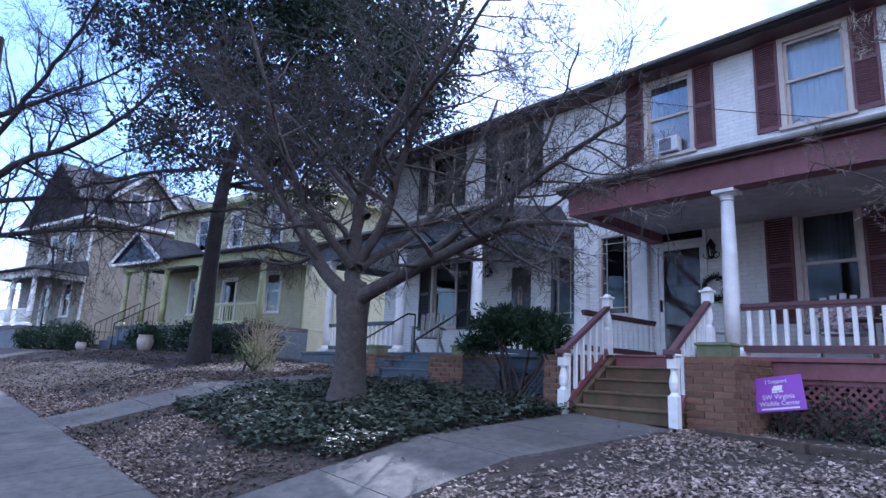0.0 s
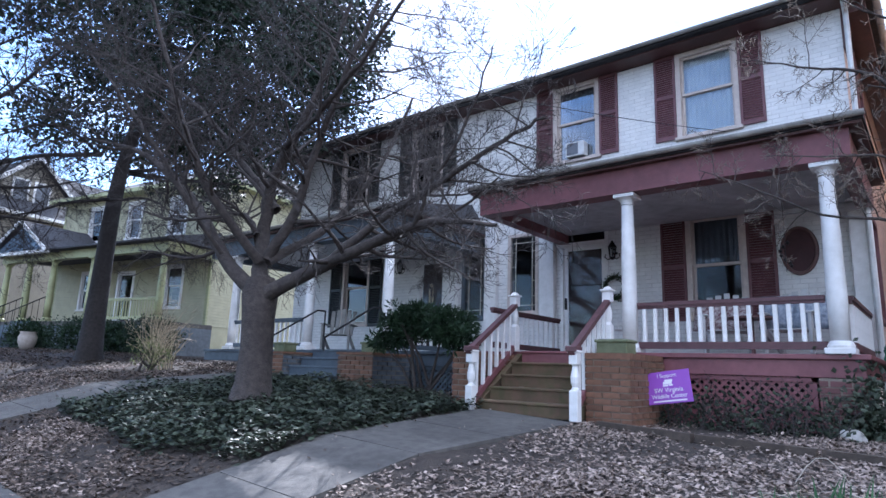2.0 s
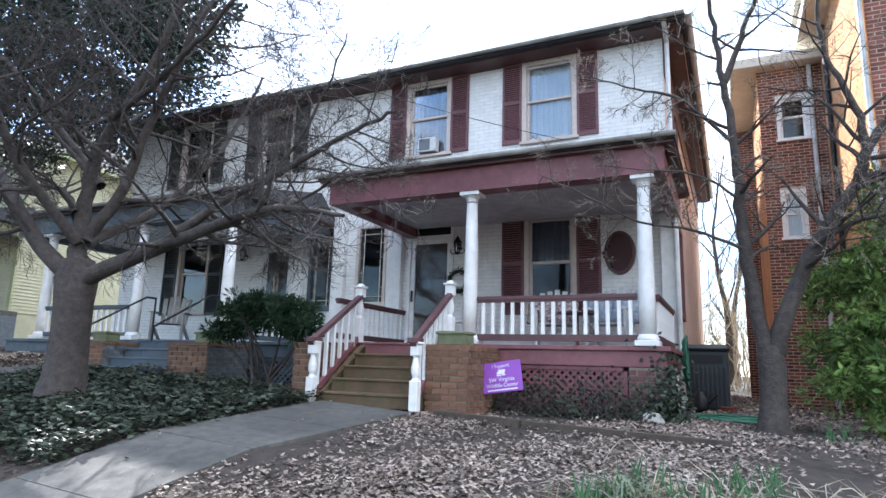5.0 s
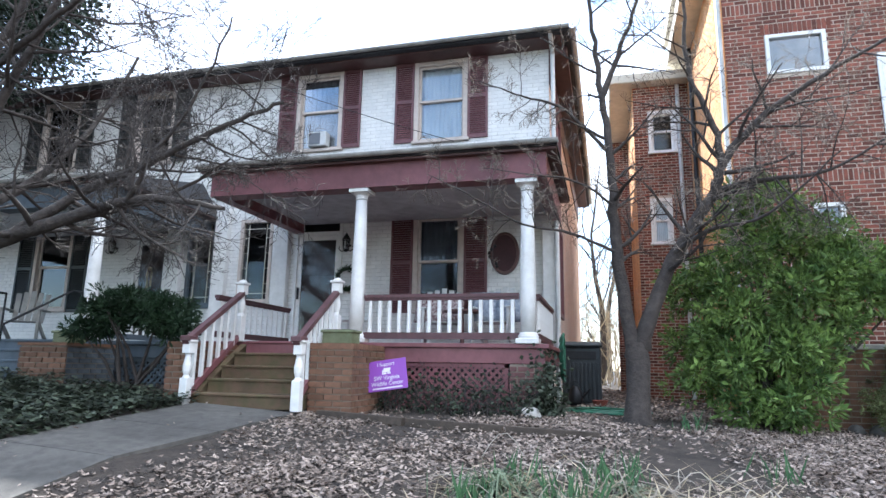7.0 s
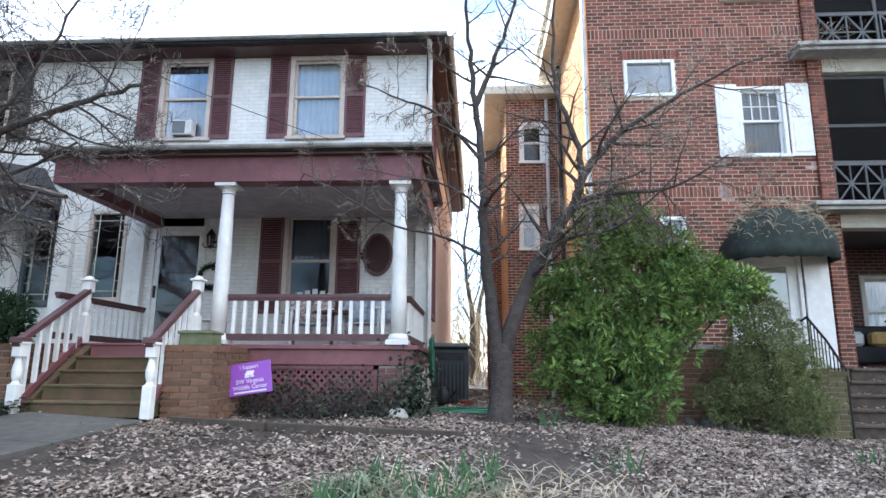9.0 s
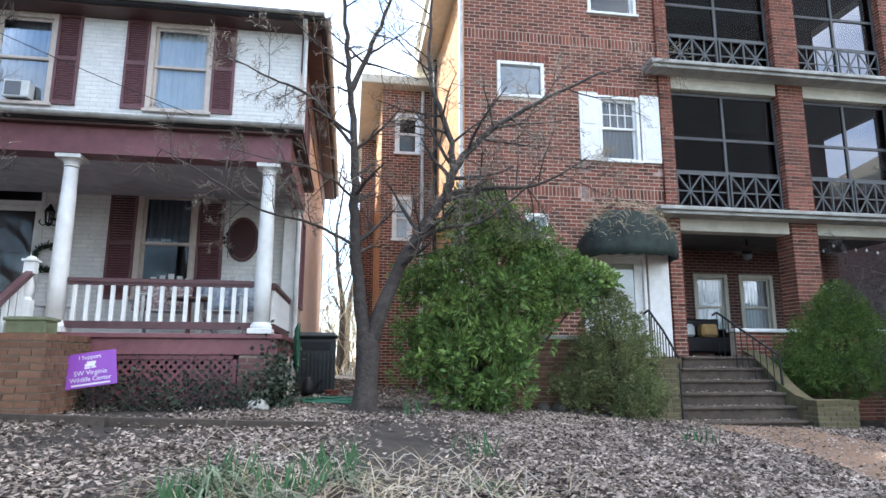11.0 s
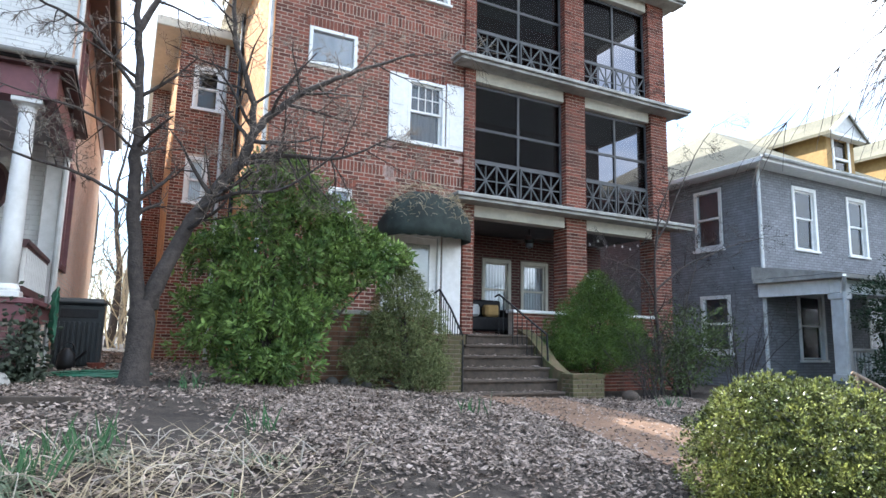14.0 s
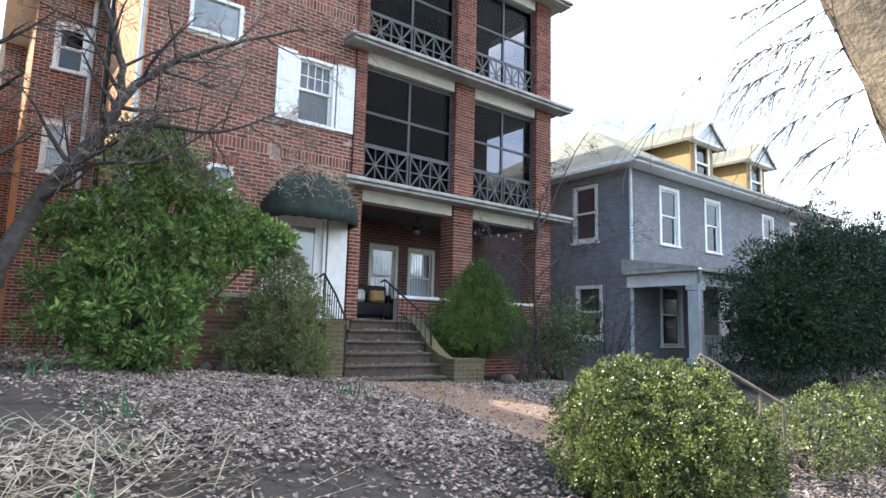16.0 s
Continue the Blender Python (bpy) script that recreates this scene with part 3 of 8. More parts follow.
# roof: fascia, soffit, low slope
bm = bmesh.new()
r0, r1 = XL - 0.45, XR + 0.42
ys, zs, zr = WY - 0.55, 7.485, 8.1
prof = [(ys, zs), (ys, zs + 0.09), (16.5, zr), (22.7, zs + 0.09), (22.7, zs)]
v = [[bm.verts.new((x, y, z)) for y, z in prof] for x in (r0, r1)]
for k in range(5):
    bm.faces.new((v[0][k], v[0][(k + 1) % 5], v[1][(k + 1) % 5], v[1][k]))
bm.faces.new(v[0])
bm.faces.new(v[1])
part("roof", bm, M_ROOF, house)
bm = bmesh.new()
box(bm, XL - 0.3, XR + 0.3, WY - 0.42, WY, WT + 0.01, 7.48)
box(bm, XR, XR + 0.34, WY, 22.2, WT - 0.12, 7.48)
part("eaves_board", bm, M_BROWN, house)
bm = bmesh.new()
box(bm, XR + 0.004, XR + 0.035, WY - 0.03, 22.0, 6.75, WT - 0.13)
part("side_frieze", bm, M_BROWN, house)
half_round_gutter(house, (r0, ys - 0.05, 7.56), (r1, ys - 0.05, 7.56), 0.052, M_LEDGE)
half_round_gutter(house, (r1 + 0.05, ys, 7.57), (r1 + 0.05, 22.5, 7.57), 0.06, M_GUTTER)
bm = bmesh.new()
rod(bm, (-0.72, WY - 0.5, 7.5), (-0.72, WY - 0.09, 7.3), 0.04)
rod(bm, (-0.72, WY - 0.09, 7.31), (-0.72, WY - 0.09, 5.2), 0.04)
part("downpipe", bm, M_GUTTER, house)
bm = bmesh.new()
rod(bm, (-0.70, WY - 0.2, 4.12), (-0.70, WY - 0.2, 1.0), 0.035)
part("downpipe", bm, M_GUTTER, house)
# windows, shutters, doors
for i, (a, b) in enumerate(UP_R):
    sash_window(house, a, b, 5.82, 7.46, WY, M_TRIM, M_GLASS_BRIGHT, M_CURTAIN if i else M_BLIND)
    louvred_shutter(house, a - 0.41, a - 0.02, 5.80, 7.48, WY, M_SHUTTER)
    louvred_shutter(house, b + 0.02, b + 0.41, 5.80, 7.48, WY, M_SHUTTER)
for a, b in UP_L:
    sash_window(house, a, b, 5.82, 7.46, WY, M_TRIM, M_GLASS_BRIGHT, M_BLIND, blind_to=6.6)
    louvred_shutter(house, a - 0.41, a - 0.02, 5.80, 7.48, WY, M_BLACK_SH)
    louvred_shutter(house, b + 0.02, b + 0.41, 5.80, 7.48, WY, M_BLACK_SH)
sash_window(house, -3.34, -2.40, 2.55, 4.36, WY, M_TRIM, M_GLASS, M_BLIND, blind_to=3.45)
louvred_shutter(house, -3.79, -3.36, 2.50, 4.38, WY, M_SHUTTER)
louvred_shutter(house, -2.38, -1.95, 2.50, 4.38, WY, M_SHUTTER)
sash_window(house, -12.25, -11.25, 2.62, 4.5, WY, M_TRIM, M_GLASS_BRIGHT, M_CURTAIN)
louvred_shutter(house, -12.72, -12.27, 2.55, 4.5, WY, M_BLACK_SH)
louvred_shutter(house, -11.23, -10.78, 2.55, 4.5, WY, M_BLACK_SH)


def leaded_window(x0, x1, z0, z1, trim):
    bm = bmesh.new()
    c = 0.07
    for a, b, d, e in ((x0, x0 + c, z0, z1), (x1 - c, x1, z0, z1), (x0 + c, x1 - c, z1 - c, z1), (x0 + c, x1 - c, z0, z0 + c)):
        box(bm, a, b, WY - 0.02, WY + 0.09, d, e, 0.006)
    box(bm, x0 - 0.05, x1 + 0.05, WY - 0.06, WY + 0.05, z0 - 0.05, z0, 0.006)
    win = part("window", bm, trim, house)
    bm = bmesh.new()
    for u in (x0 + c + 0.10, x1 - c - 0.10):
        box(bm, u - 0.007, u + 0.007, WY + 0.035, WY + 0.05, z0 + c, z1 - c)
    for w in (z0 + c + 0.12, z1 - c - 0.12):
        box(bm, x0 + c, x1 - c, WY + 0.036, WY + 0.049, w - 0.007, w + 0.007)
    for k in range(1, 5):
        w = z0 + c + (z1 - z0 - 2 * c) * k / 5
        for u in (x0 + c, x1 - c - 0.10):
            box(bm, u, u + 0.10, WY + 0.037, WY + 0.048, w - 0.006, w + 0.006)
    child("sash_grid", bm, M_CREAM, win, house)
    bm = bmesh.new()
    box(bm, x0 + c - 0.01, x1 - c + 0.01, WY + 0.05, WY + 0.055, z0 + c - 0.01, z1 - c + 0.01)
    child("pane", bm, M_GLASS, win, house)


leaded_window(-7.06, -6.32, 2.72, 4.42, M_TRIM)
leaded_window(-8.28, -7.62, 2.66, 4.42, M_SLATE_PAINT)


def storm_door(x0, x1, z0, z1, ztop, trim, panel):
    bm = bmesh.new()
    c = 0.06
    box(bm, x0, x0 + c, WY - 0.03, WY + 0.12, z0, ztop)
    box(bm, x1 - c, x1, WY - 0.03, WY + 0.12, z0, ztop)
    box(bm, x0 + c, x1 - c, WY - 0.025, WY + 0.12, z1, z1 + 0.08)
    box(bm, x0 + c, x1 - c, WY - 0.025, WY + 0.12, ztop - 0.05, ztop)
    d = part("door", bm, trim, house, "storm door in a painted frame under a transom")
    bm = bmesh.new()
    s = 0.085
    xa, xb = x0 + c, x1 - c
    for a, b, e, f in ((xa, xa + s, z0 + 0.02, z1), (xb - s, xb, z0 + 0.02, z1), (xa + s, xb - s, z1 - s, z1), (xa + s, xb - s, z0 + 0.02, z0 + 0.22)):
        box(bm, a, b, WY + 0.01, WY + 0.045, e, f, 0.004)
    child("storm_frame", bm, trim, d, house)
    bm = bmesh.new()
    box(bm, xa + s - 0.01, xb - s + 0.01, WY + 0.026, WY + 0.03, z0 + 0.2, z1 - s + 0.01)
    child("storm_glass", bm, M_GLASS, d, house)
    bm = bmesh.new()
    box(bm, xa, xb, WY + 0.13, WY + 0.17, z0, z1)
    for k in range(3):
        za = z0 + 0.2 + k * 0.6
        box(bm, xa + 0.14, xb - 0.14, WY + 0.12, WY + 0.132, za, za + 0.45, 0.008)
    child("inner_door", bm, panel, d, house)
    bm = bmesh.new()
    rod(bm, (xa + 0.045, WY - 0.03, z0 + 0.95), (xa + 0.045, WY - 0.03, z0 + 1.12), 0.012)
    box(bm, xa + 0.03, xa + 0.06, WY - 0.03, WY + 0.01, z0 + 0.93, z0 + 1.15)
    child("handle", bm, M_IRON, d, house)
    bm = bmesh.new()
    box(bm, xa, xb, WY + 0.06, WY + 0.066, z1 + 0.08, ztop - 0.05)
    child("transom_pane", bm, M_GLASS, d, house)


storm_door(-5.80, -4.80, PF, 4.02, 4.36, M_WHITE, M_DOOR_BROWN)
storm_door(-9.60, -8.72, PF, 4.06, 4.36, M_WHITE, M_DOOR_BROWN)
# pilasters on the front
for a, b, z0, z1 in ((-7.58, -7.28, 0.95, 4.95), (-6.22, -5.90, PF, 4.44), (-8.68, -8.36, PF, 4.44), (-0.95, -0.66, PF, 4.2)):
    bm = bmesh.new()
    box(bm, a, b, WY - 0.14, WY - 0.009, z0, z1, 0.01)
    box(bm, a - 0.03, b + 0.03, WY - 0.17, WY - 0.008, z1 - 0.14, z1 - 0.02, 0.01)
    box(bm, a - 0.02, b + 0.02, WY - 0.16, WY - 0.008, z0, z0 + 0.16, 0.01)
    part("pilaster", bm, M_WHITE, house)
soup = Soup()
lay_bricks(soup, XL, XR, 0.95, WT, WY, [(h[0] - 0.01, h[1] + 0.01, h[2] - 0.02, h[3] + 0.01) for h in holes], proud=0.004)
soup.put("brickwork", M_WHITE_BRICK, house, "white painted brickwork", kind="stuff")
# side brickwork is pale peach where the front is white
soup = Soup()
lay_bricks(soup, WY, 22.0, 0.95, WT, XR, [(12.2, 13.1, 2.6, 4.3), (12.2, 13.1, 5.8, 7.4)], "-y", proud=0.004)
soup.put("brickwork", M_PEACH, house, "pale peach brickwork of the side", kind="stuff")
for z0, z1 in ((2.6, 4.3), (5.8, 7.4)):
    bm = bmesh.new()
    for a, b, c, d in ((12.14, 12.24, z0 - 0.06, z1 + 0.06), (13.06, 13.16, z0 - 0.06, z1 + 0.06), (12.24, 13.06, z1 - 0.04, z1 + 0.06), (12.24, 13.06, z0 - 0.06, z0 + 0.04)):
        box(bm, XR - 0.1, XR + 0.05, a, b, c, d, 0.006)
    side_win = part("side_window", bm, M_SHUTTER, house)
    bm = bmesh.new()
    box(bm, XR - 0.08, XR - 0.074, 12.24, 13.06, z0 + 0.04, z1 - 0.04)
    child("pane", bm, M_GLASS, side_win, house)


def porch(xa, xb, cols, roof_mat, beam_mat, floor_mat, skirt_x, roof_over):
    """Floor, beam, ceiling, sloping roof and gutter of one porch."""
    bm = bmesh.new()
    box(bm, xa, xb, FY - 0.12, WY - 0.03, PF - 0.06, PF, 0.008)
    part("porch_floor", bm, floor_mat, house)
    bm = bmesh.new()
    box(bm, skirt_x[0], skirt_x[1], FY - 0.08, FY + 0.02, PF - 0.26, PF - 0.062, 0.006)
    box(bm, skirt_x[1] - 0.1, skirt_x[1], FY + 0.02, WY - 0.05, PF - 0.26, PF - 0.063)
    part("porch_skirt", bm, beam_mat, house)
    bm = bmesh.new()
    box(bm, xa, xb, FY - 0.16, FY + 0.12, 4.08, 4.43)
    box(bm, xa, xa + 0.2, FY + 0.12, WY - 0.02, 4.08, 4.40)
    box(bm, xb - 0.2, xb, FY + 0.12, WY - 0.02, 4.08, 4.40)
    part("porch_beam", bm, beam_mat, house)
    bm = bmesh.new()
    box(bm, xa + 0.2, xb - 0.2, FY + 0.12, WY - 0.02, 4.25, 4.29)
    part("porch_ceiling", bm, M_CEIL, house)
    bm = bmesh.new()
    o = roof_over
    x0, x1 = xa - o, xb + o
    q = [(x0, FY - 0.30, 4.52), (x1, FY - 0.30, 4.52), (x1 - 0.5, WY - 0.02, 5.25), (x0 + 0.5, WY - 0.02, 5.25)]
    top = [bm.verts.new(p) for p in q]
    bot = [bm.verts.new((p[0], p[1], z)) for p, z in zip([(x0, FY - 0.30), (x1, FY - 0.30), (x1, WY - 0.02), (x0, WY - 0.02)], (4.465, 4.465, 4.465, 4.465))]
    bm.faces.new(top)
    bm.faces.new(bot[::-1])
    for k in range(4):
        bm.faces.new((top[k], bot[k], bot[(k + 1) % 4], top[(k + 1) % 4]))
    part("porch_roof", bm, roof_mat, house)
    bm = bmesh.new()
    box(bm, x0 + 0.02, x1 - 0.02, FY - 0.26, WY - 0.02, 4.433, 4.462)
    part("porch_soffit", bm, M_BROWN, house)
    half_round_gutter(house, (x0 - 0.02, FY - 0.355, 4.53), (x1 + 0.02, FY - 0.355, 4.53), 0.052, M_LEDGE)
    for x in cols:
        porch_column(house, x, FY, PF, 4.08, 0.10, M_WHITE)


porch(-5.82, -0.62, (-3.34, -0.90), M_ROOF, M_MAROON, M_MAROON, (-3.45, -0.68), 0.16)
porch(-14.1, -7.75, (-8.02, -10.3, -13.1), M_ROOF, M_SLATE_PAINT, M_SLATE_PAINT, (-14.1, -7.75), 0.2)
# front balustrade and the short one beside the steps
balustrade(house, (-3.22, FY, PF), (-1.02, FY, PF), 0.65, 0.10, 15, M_RAIL, M_WHITE)
balustrade(house, (-0.80, FY + 0.15, PF), (-0.80, WY - 0.2, PF), 0.65, 0.10, 13, M_RAIL, M_WHITE)
balustrade(house, (-5.72, 8.3, PF), (-5.72, WY - 0.25, PF), 0.70, 0.12, 13, M_RAIL, M_WHITE, 0.045)
balustrade(house, (-13.0, FY, PF), (-10.45, FY, PF), 0.65, 0.10, 15, M_SLATE_PAINT, M_WHITE)
balustrade(house, (-7.9, FY + 0.1, PF), (-7.9, WY - 0.2, PF), 0.65, 0.10, 12, M_SLATE_PAINT, M_WHITE)
# the steps of the maroon porch: treads and risers between two brick cheeks
n = 5
rise, run = (PF - 1.0) / n, 0.27
for k in range(n):
    bm = bmesh.new()
    z = 1.0 + rise * (k + 1)
    y0 = 6.78 + run * k
    box(bm, -4.86, -3.45, y0, y0 + run + (0.02 if k < n - 1 else 0.1), z - rise, z - 0.035)
    box(bm, -4.87, -3.44, y0 - 0.025, y0 + run + 0.01, z - 0.034, z - 0.001, 0.008)
    part("step", bm, M_STEP_WOOD if k < n - 1 else M_MAROON, house)
for a, b, y0, y1, zt in ((-5.38, -5.06, 6.88, 8.1, 1.74), (-3.42, -2.86, 7.0, 8.1, 1.74)):
    bm = bmesh.new()
    box(bm, a + 0.008, b - 0.008, y0 + 0.008, y1, 0.8, zt)
    cheek = part("step_cheek", bm, M_MORTAR_OLD, house)
    soup = Soup()
    lay_bricks(soup, a, b, 0.82, zt, y0)
    lay_bricks(soup, y0, y1, 0.82, zt, b, axis="-y")
    lay_bricks(soup, y0, y1, 0.82, zt, a, axis="y")
    u = y0
    while u < y1 - 0.06:
        soup.brick(a - 0.01, b + 0.01, u, u + 0.066, zt - 0.005, zt + 0.055)
        u += 0.076
    soup.pieces("brick", M_BRICK_BROWN, cheek, house)
bm = bmesh.new()
bar(bm, (-4.95, 6.8, 0.92), (-5.0, 8.08, 1.68), 0.10, 0.30)
part("stringer", bm, M_STEP_WOOD, house)
turned_newel(house, -4.93, 6.70, 0.99, 1.84, M_WHITE)
turned_newel(house, -3.41, 6.70, 0.99, 1.84, M_WHITE)
turned_newel(house, -5.10, 8.02, PF, 2.74, M_WHITE, 0.12)
turned_newel(house, -3.58, 8.02, PF, 2.74, M_WHITE, 0.12)
for x0, x1 in ((-4.93, -5.08), (-3.42, -3.57)):
    bm = bmesh.new()
    bar(bm, (x0, 6.62, 1.78), (x1, 8.0, 2.55), 0.08, 0.06)
    box(bm, x0 - 0.07, x0 + 0.07, 6.6, 6.78, 1.79, 1.86, 0.01)
    rail = part("stair_handrail", bm, M_RAIL, house)
    bm = bmesh.new()
    bar(bm, (x0, 6.76, 1.15), (x1, 7.95, 1.90), 0.05, 0.08)
    part("stair_bottom_rail", bm, M_MAROON, house)
    for k in range(6):
        t = (k + 0.7) / 6.6
        bm = bmesh.new()
        x, y = x0 + (x1 - x0) * t, 6.70 + 1.28 * t
        box(bm, x - 0.022, x + 0.022, y - 0.022, y + 0.022, 1.12 + 0.76 * t, 1.80 + 0.74 * t)
        part("baluster", bm, M_WHITE, house)


def lattice(x0, x1, z0, z1, y, material, pitch=0.105):
    bm = bmesh.new()
    h = z1 - z0
    k = -h
    while k < x1 - x0:
        for sgn in (0, 1):
            a, b = (x0 + k, z0), (x0 + k + h, z1)
            if sgn:
                a, b = (x0 + k + h, z0), (x0 + k, z1)
            pts = []
            for (px, pz), (qx, qz) in ((a, b), (b, a)):
                t = 0.0
                if px < x0:
                    t = (x0 - px) / (qx - px)
                if px > x1:
                    t = (x1 - px) / (qx - px)
                pts.append((px + (qx - px) * t, pz + (qz - pz) * t))
            if (Vector(pts[0]) - Vector(pts[1])).length > 0.05 and (a[0] < x1 or b[0] < x1) and (a[0] > x0 or b[0] > x0):
                yy = y + (0.008 if sgn else 0)
                bar(bm, (pts[0][0], yy, pts[0][1]), (pts[1][0], yy, pts[1][1]), 0.007, 0.035)
        k += pitch
    lat = part("lattice_panel", bm, material, house)
    bm = bmesh.new()
    for a, b, c, d in ((x0, x1, z1 - 0.05, z1), (x0, x1, z0, z0 + 0.05), (x0, x0 + 0.05, z0, z1), (x1 - 0.05, x1, z0, z1)):
        box(bm, a, b, y - 0.02, y - 0.006, c, d)
    child("lattice_frame", bm, material, lat, house)


lattice(-2.9, -1.16, 0.98, PF - 0.265, FY - 0.03, M_MAROON)
lattice(-7.58, -5.5, 1.02, PF - 0.265, FY - 0.03, M_SLATE_PAINT)
bm = bmesh.new()
box(bm, -7.745, -5.86, FY - 0.12, WY - 0.03, PF - 0.06, PF - 0.002, 0.008)
part("landing_floor", bm, M_SLATE_PAINT, house)
bm = bmesh.new()
box(bm, -7.745, -5.3, FY - 0.08, FY + 0.02, PF - 0.26, PF - 0.064, 0.006)
part("landing_skirt", bm, M_SLATE_PAINT, house)
bm = bmesh.new()
box(bm, -5.75, -2.4, 9.4, 9.5, 0.6, PF - 0.1)
box(bm, -2.4, -0.8, 9.4, 9.5, 0.6, PF - 0.1)
box(bm, -14.0, -7.8, 9.4, 9.5, 0.6, PF - 0.1)
part("foundation_wall", bm, M_BLACK_SH, house)
for a, b, m in ((-1.14, -0.70, M_WASHED_BRICK), (-3.42, -2.93, M_BRICK_BROWN), (-8.08, -7.6, M_SLATE_BRICK)):
    bm = bmesh.new()
    box(bm, a + 0.006, b - 0.006, FY - 0.07, FY + 0.35, 0.8, PF - 0.265)
    pier = part("porch_pier", bm, M_MORTAR_OLD, house)
    soup = Soup()
    lay_bricks(soup, a, b, 0.82, PF - 0.27, FY - 0.076)
    lay_bricks(soup, FY - 0.07, FY + 0.35, 0.82, PF - 0.27, b, axis="-y")
    soup.pieces("brick", m, pier, house)
# neighbour's steps between brick piers
for k in range(5):
    bm = bmesh.new()
    z = 1.05 + 0.16 * (k + 1)
    box(bm, -9.62, -8.08, 6.78 + 0.26 * k, 7.06 + 0.26 * k, z - 0.16, z - 0.035)
    box(bm, -9.63, -8.07, 6.75 + 0.26 * k, 7.05 + 0.26 * k, z - 0.034, z, 0.006)
    part("step", bm, M_SLATE_PAINT, house)
for a, b in ((-8.1, -7.26), (-10.3, -9.66)):
    bm = bmesh.new()
    box(bm, a + 0.008, b - 0.008, 7.16, 8.05, 0.85, 1.74)
    cheek = part("step_cheek", bm, M_MORTAR_OLD, house)
    soup = Soup()
    lay_bricks(soup, a, b, 0.9, 1.74, 7.15)
    soup.brick(a - 0.02, b + 0.02, 7.12, 8.05, 1.735, 1.78)
    soup.pieces("brick", M_BRICK_BROWN, cheek, house)
    soup = Soup()
    lay_bricks(soup, 7.16, 8.05, 0.9, 1.74, b, axis="-y")
    soup.pieces("brick", M_SLATE_BRICK, cheek, house)
for x in (-9.66, -8.08):
    bm = bmesh.new()
    rod(bm, (x, 6.8, 1.78), (x, 6.8, 2.0), 0.016)
    rod(bm, (x, 6.8, 2.0), (x, 7.9, 2.62), 0.018)
    rod(bm, (x, 7.9, 2.62), (x, 8.1, 2.62), 0.018)
    rod(bm, (x, 8.1, 2.63), (x, 8.1, PF), 0.016)
    part("iron_handrail", bm, M_IRON, house)
bm = bmesh.new()
rod(bm, (0, 0, -0.012), (0, 0, 0.012), 1, n=40)
bmesh.ops.transform(bm, matrix=Matrix.Translation((-1.63, WY - 0.035, 3.56)) @ Matrix.Diagonal((0.24, 1, 0.36, 1)) @ Matrix.Rotation(radians(90), 4, "X"), verts=bm.verts)
oval = part("oval_window", bm, M_RED, house, "dark red oval panel with a bevelled rim")
bm = bmesh.new()
N = 48
ring = []
for k in range(N):
    t = 2 * math.pi * k / N
    c, s = math.cos(t), math.sin(t)
    ring.append([bm.verts.new((-1.63 + (0.24 + d) * c, WY - 0.03 - e, 3.56 + (0.36 + d) * s)) for d, e in ((-0.03, 0.015), (-0.015, 0.04), (0.02, 0.04), (0.03, 0.0))])
for k in range(N):
    for j in range(3):
        bm.faces.new((ring[k][j], ring[(k + 1) % N][j], ring[(k + 1) % N][j + 1], ring[k][j + 1]))
child("oval_rim", bm, M_BROWN, oval, house)

# ---- brick apartment building ----
BY, BF = 11.2, 1.62
apt = thing("brick_apartment_building", (7, BY, 0.5), "three-storey red brick apartment building with stacked screened porches", "apartment building")
AX0, AX1, ATOP = 2.32, 6.62, 11.2
bh = [(2.98, 3.95, 6.70, 7.46), (5.08, 5.93, 5.50, 6.86), (3.50, 3.96, 3.60, 4.33), (4.92, 5.90, BF, 3.62), (4.95, 6.0, 8.72, 10.1)]
bm = bmesh.new()
pierced(bm, AX0, AX1, 0.2, ATOP, BY, BY + 0.3, bh)
part("front_wall", bm, M_MORTAR, apt)
soup = Soup()
lay_bricks(soup, AX0, AX1, 0.5, ATOP, BY, [(h[0] - 0.01, h[1] + 0.01, h[2] - 0.02, h[3] + 0.21) for h in bh], soldiers=(4.70, 7.92))
for h in bh:
    u = h[0] - 0.06
    while u < h[1] + 0.06:
        soup.brick(u, u + 0.065, BY - 0.009, BY + 0.02, h[3] + 0.005, h[3] + 0.205)
        u += 0.076
bloom, brng = Soup(), random.Random(55)
for x0, x1, y0, y1, z0, z1 in soup.boxes:
    cx, cz = (x0 + x1) / 2, (z0 + z1) / 2
    chance = max(0.9 - 5.0 * abs(cz - 5.30) - 1.2 * abs(cx - 4.8), 0.9 - 5.0 * abs(cz - 5.30) - 1.6 * abs(cx - 6.3), 0.85 - 4.0 * abs(cx - 4.72) - 1.2 * abs(cz - 4.75))
    if brng.random() < chance:
        bloom.brick(x0 - 0.004, x1 + 0.004, y0 - 0.002, y1, z0 - 0.006, z1 + 0.006)
soup.put("brickwork", M_BRICK, apt, "red brickwork with upright courses over the windows", kind="stuff")
bloom.put("lime_bloom", M_LIME, apt, "bricks whitened by lime below the window", kind="stuff")
bm = bmesh.new()
box(bm, AX0, AX0 + 0.3, BY + 0.3, 16.0, 0.2, 9.6)
box(bm, AX0 + 0.3, 12.4, 17.8, 18.0, 0.2, 9.6)
part("side_wall", bm, M_MORTAR, apt)
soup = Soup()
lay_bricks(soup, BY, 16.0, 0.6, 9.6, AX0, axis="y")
soup.put("brickwork", M_SUNLIT_BRICK, apt, "side brickwork with the sunlight put into its orange colour", kind="stuff")
